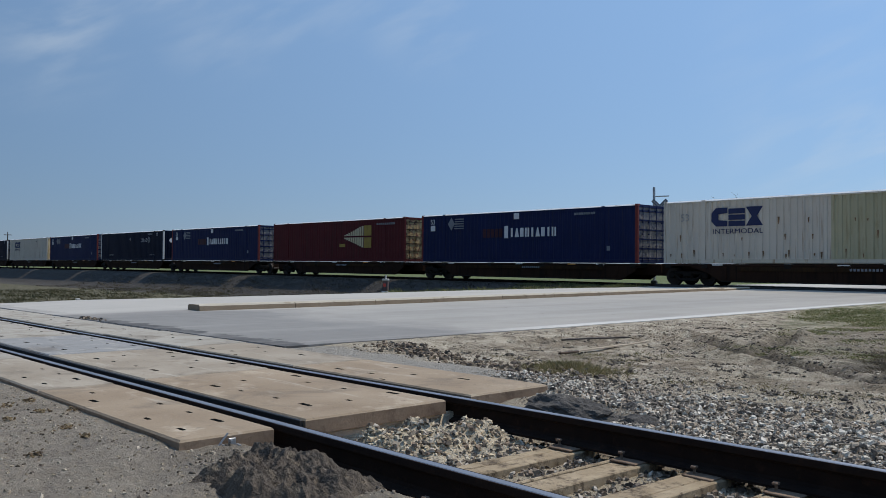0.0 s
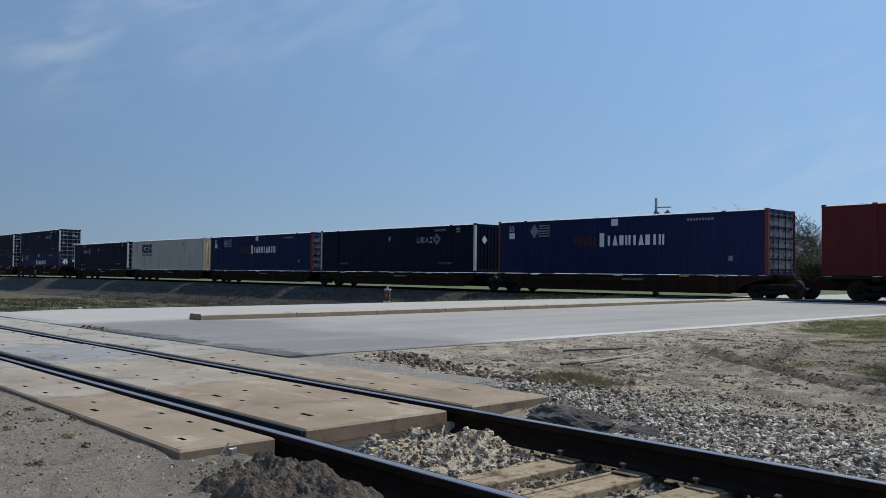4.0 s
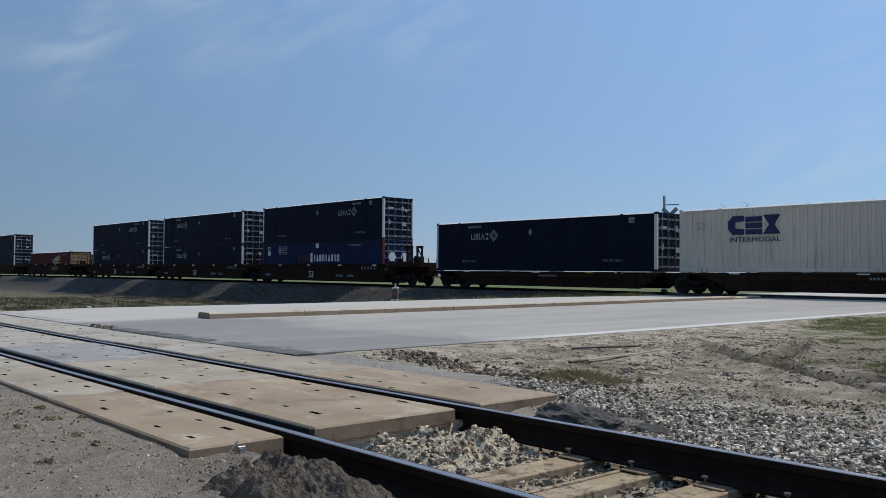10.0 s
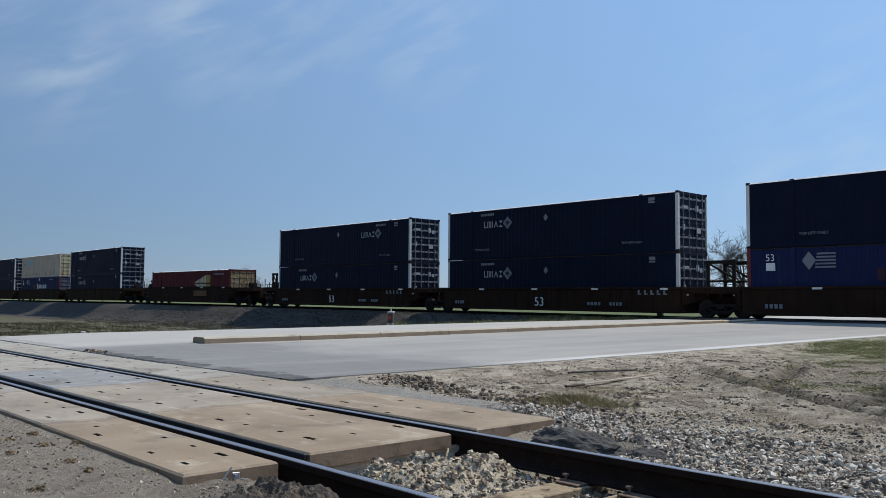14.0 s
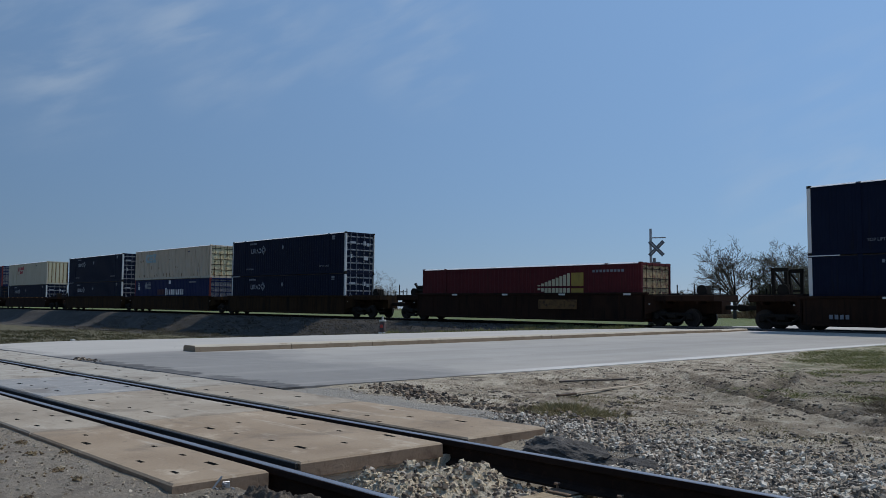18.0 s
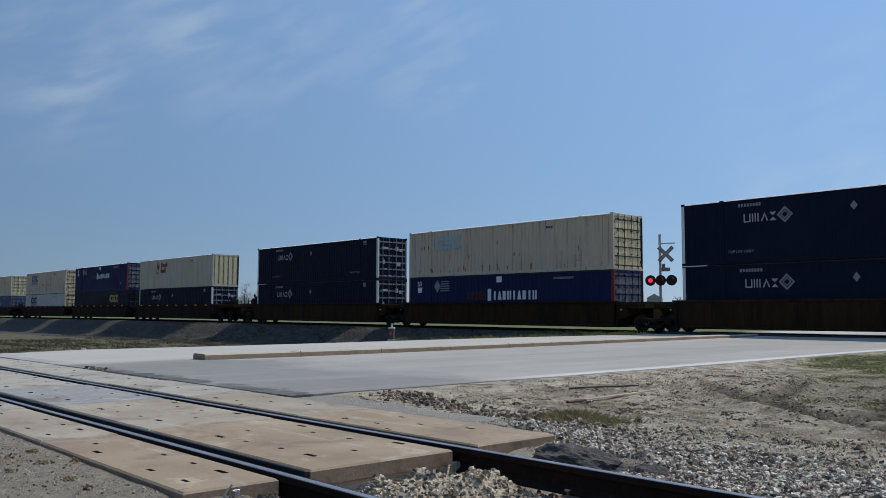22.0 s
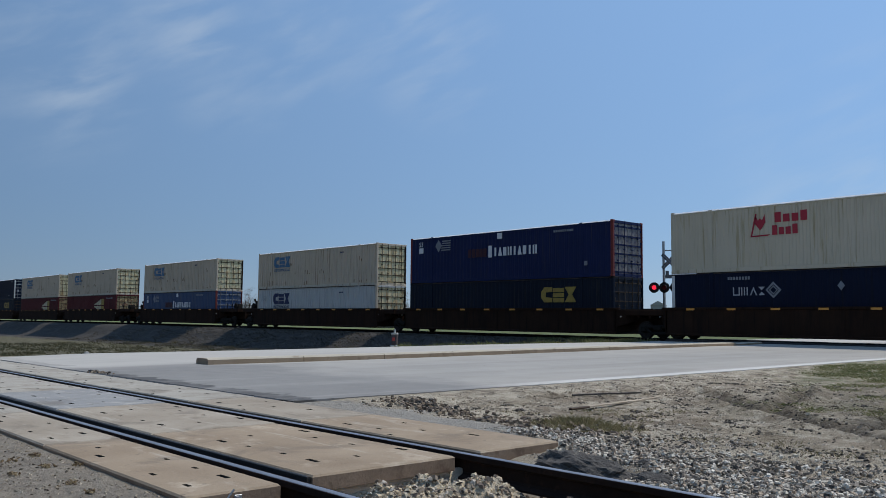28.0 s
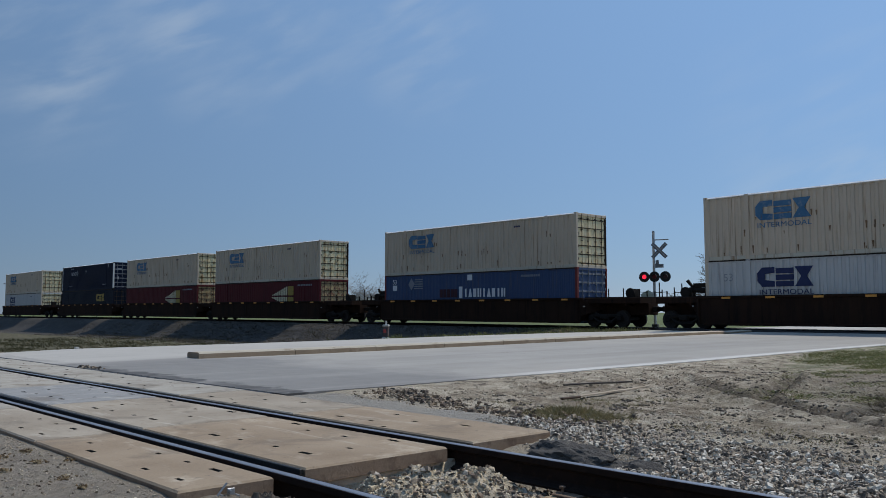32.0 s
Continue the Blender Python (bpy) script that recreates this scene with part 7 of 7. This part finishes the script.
def tree_meshes(seed, height, leafy, wide=0.8, wood="twig"):
    rnd = random.Random(seed)
    tr, lv = bmesh.new(), []
    add_tube(tr, (0, 0, -0.2), (0.05, 0, height * 0.25), height * 0.026, height * 0.02, 8, False)
    cr = bmesh.new()
    for k in range(8):
        a = 6.283 * k / 8 + rnd.uniform(-0.4, 0.4)
        w = wide * (0.25 if k == 0 else rnd.uniform(0.7, 1.2))
        d = Vector((w * math.cos(a), w * math.sin(a), 1)).normalized()
        grow(cr, rnd, Vector((0.05, 0, height * rnd.uniform(0.16, 0.27))), d, height * (0.52 if k == 0 else 0.42), height * 0.012, 4, lv, 0.55)
    lf = bmesh.new()
    for p in lv:
        if rnd.random() > leafy:
            continue
        for _ in range(3):
            c = p + Vector((rnd.gauss(0, 0.14), rnd.gauss(0, 0.14), rnd.gauss(0, 0.14)))
            s = rnd.uniform(0.05, 0.10)
            a, b = rnd.uniform(0, 6.28), rnd.uniform(-1, 1)
            u = Vector((math.cos(a), math.sin(a), b)).normalized() * s
            w = u.orthogonal().normalized() * s * 0.7
            lf.faces.new([lf.verts.new(c + t) for t in (u, w, -u, -w)])
    top = max(v.co.z for v in cr.verts)
    out = []
    for bm, nm, m in ((tr, "trunk", "bark"), (cr, "crown", wood), (lf, "leaves", "bud")):
        bmesh.ops.scale(bm, vec=(height / top,) * 3, verts=bm.verts)
        me = bpy.data.meshes.new(nm)
        bm.to_mesh(me); bm.free()
        me.materials.append(M[m])
        out.append(me)
    return out


def build_trees():
    kinds = [tree_meshes(31, 10.0, 0.02), tree_meshes(32, 9.6, 0.3), tree_meshes(33, 6.0, 0.9, 1.3), tree_meshes(34, 5.2, 0.06, 1.2), tree_meshes(35, 10.3, 0.0, 0.9, "haze_twig")]
    labels = ["bare branching tree in early spring", "tree with a haze of spring leaves", "bushy tree coming into green leaf", "low bare thicket of twigs", "pale bare tree in the hazy distance"]
    rnd = random.Random(8)

    def tree(k, x, y, s):
        ob = root("thicket" if k == 3 else "tree", pose(x, y, land(x, y) - 0.1, 0, 0, rnd.uniform(0, 360)) @ Matrix.Diagonal((s, s, s, 1)), labels[k] + " beyond the railway line", "tree", "trees beyond the line")
        for me in kinds[k]:
            o = new(me.name, me)
            o.parent = ob
    # direction is given as x over y, then the distance
    for k, r, y, s in ((0, -0.532, 95, 1.04), (3, -0.600, 99, 0.85), (1, -0.468, 98, 1.02), (2, -0.487, 95, 0.95), (2, -0.46, 96, 1.0), (2, -0.43, 97, 0.95), (1, -0.432, 104, 0.92), (2, -0.40, 98, 1.05),
                       (1, -0.384, 104, 0.82), (2, -0.36, 99, 1.1), (2, -0.335, 97, 1.1), (1, -0.30, 104, 0.85), (2, -0.27, 98, 1.15), (1, -0.23, 104, 0.9), (2, -0.2, 99, 1.1),
                       (4, -1.405, 130, 1.02), (4, -1.345, 128, 1.18), (4, -1.29, 132, 1.15), (4, -1.235, 130, 0.96), (4, -1.80, 128, 1.18), (4, -1.85, 133, 1.05), (4, -2.14, 130, 1.12), (4, -2.43, 130, 1.0),
                       (3, -2.9, 92, 1.3), (3, -2.75, 96, 1.2), (4, -3.1, 115, 0.9), (3, -3.4, 90, 1.3)):
        tree(k, r * y, y, s)
    # low hedge of scrub along the field's end
    spots = []
    for _ in range(900):
        r = rnd.uniform(-0.62, -0.15)
        y = rnd.uniform(100, 114)
        x = r * y
        spots.append((x, y, land(x, y) - 0.1, rnd.uniform(1.5, 4.6) * (0.25 + 0.85 * step(-0.53, -0.47, r)), 0.9, 18))
    tuft_cloud("scrub", spots, "dense dark scrub under the far trees", "scrub", M["shrub"], 9, 0.05)
    spots = []
    for _ in range(1100):
        r = rnd.uniform(-5.2, -0.7)
        y = rnd.uniform(230, 290)
        x = r * y
        spots.append((x, y, land(x, y), rnd.uniform(1.5, 4.0) * (0.6 + 0.6 * noise.noise(Vector((r * 6, 0, 0)))), 2.5, 10))
    tuft_cloud("far_scrub", spots, "faint line of far bare woods on the horizon", "woods", M["dead"], 10, 0.14)
    # pole far down the line
    ob = root("utility_pole", pose(-225, 60, 0.2), "tall thin wooden utility pole far down the line", "utility pole")
    part("pole", tube((0, 0, 0), (0, 0, 9.0), 0.16, 0.11, 8), M["bark"], ob)
    part("crossarm", box(-0.08, 0.08, -0.9, 0.9, 8.2, 8.36, 0.01), M["bark"], ob)


def build_elevator():
    """Grain elevator far beyond the line."""
    y = 400
    ob = root("grain_elevator", pose(-341, y, -0.5, 0, 0, 35), "distant pale concrete grain elevator with a headhouse", "grain elevator")
    for k in (-1, 0, 1):
        part("bin", tube((k * 2.6, 0, 0), (k * 2.6, 0, 18.6), 1.5, 1.5, 16), M["silo"], ob)
    head = part("headhouse", box(-2.0, 1.6, -1.6, 1.6, 18.6, 21.4, 0.1), M["silo"], ob)
    part("roof", box(-2.2, 1.8, -1.8, 1.8, 21.4, 21.7, 0.05), M["galv"], head)
    part("leg", tube((3.9, -1.2, 0), (3.9, -1.2, 20.0), 0.35, 0.35, 8), M["galv"], ob, "bucket elevator leg")
    ob = root("farm_shed", pose(-266, y, -0.5, 0, 0, 30), "pale metal shed far across the fields", "shed")
    part("wall", box(-4, 4, -5, 5, 0, 11.5, 0.05), M["silo"], ob)
    bm = bmesh.new()
    v = [bm.verts.new(p) for p in ((-4.3, -5.3, 11.4), (4.3, -5.3, 11.4), (0, -5.3, 13.8), (-4.3, 5.3, 11.4), (4.3, 5.3, 11.4), (0, 5.3, 13.8))]
    for q in ((0, 1, 2), (5, 4, 3), (0, 2, 5, 3), (2, 1, 4, 5), (1, 0, 3, 4)):
        bm.faces.new([v[i] for i in q])
    part("roof", bm, M["galv"], ob)


build_ballast()
build_elevator()
build_grass()
build_board()
build_clamp()
build_marker()
build_signal()
build_trees()


def on_grade(x, y, z):
    """A car or box on the climbing line: its left end is at x."""
    a, b = rise(x), rise(x + L)
    return pose(x, y, z + a, 0, math.degrees(math.atan2(a - b, L)), 0)


def motions():
    stops = range(33)
    for ob, u, y, z in MOVERS:
        walk(ob, [(t, on_grade(u + travel(t), y, z)) for t in stops])
    # every wheelset rolls with the train; front and rear ones share their keys
    for first in (0, 1):
        w = WHEELSETS[first]
        x = w.matrix_basis.translation.x
        n = 32 * FPS
        walk(w, [(k / FPS, pose(x, 0, 0.42, 0, math.degrees(travel(k / FPS) / 0.42) % 360, 0)) for k in range(n + 1)])
        keys = w.animation_data
        for other in WHEELSETS[first + 2::2]:
            other.rotation_mode = "QUATERNION"
            own = other.animation_data_create()
            own.action = keys.action
            own.action_slot = keys.action_slot


motions()
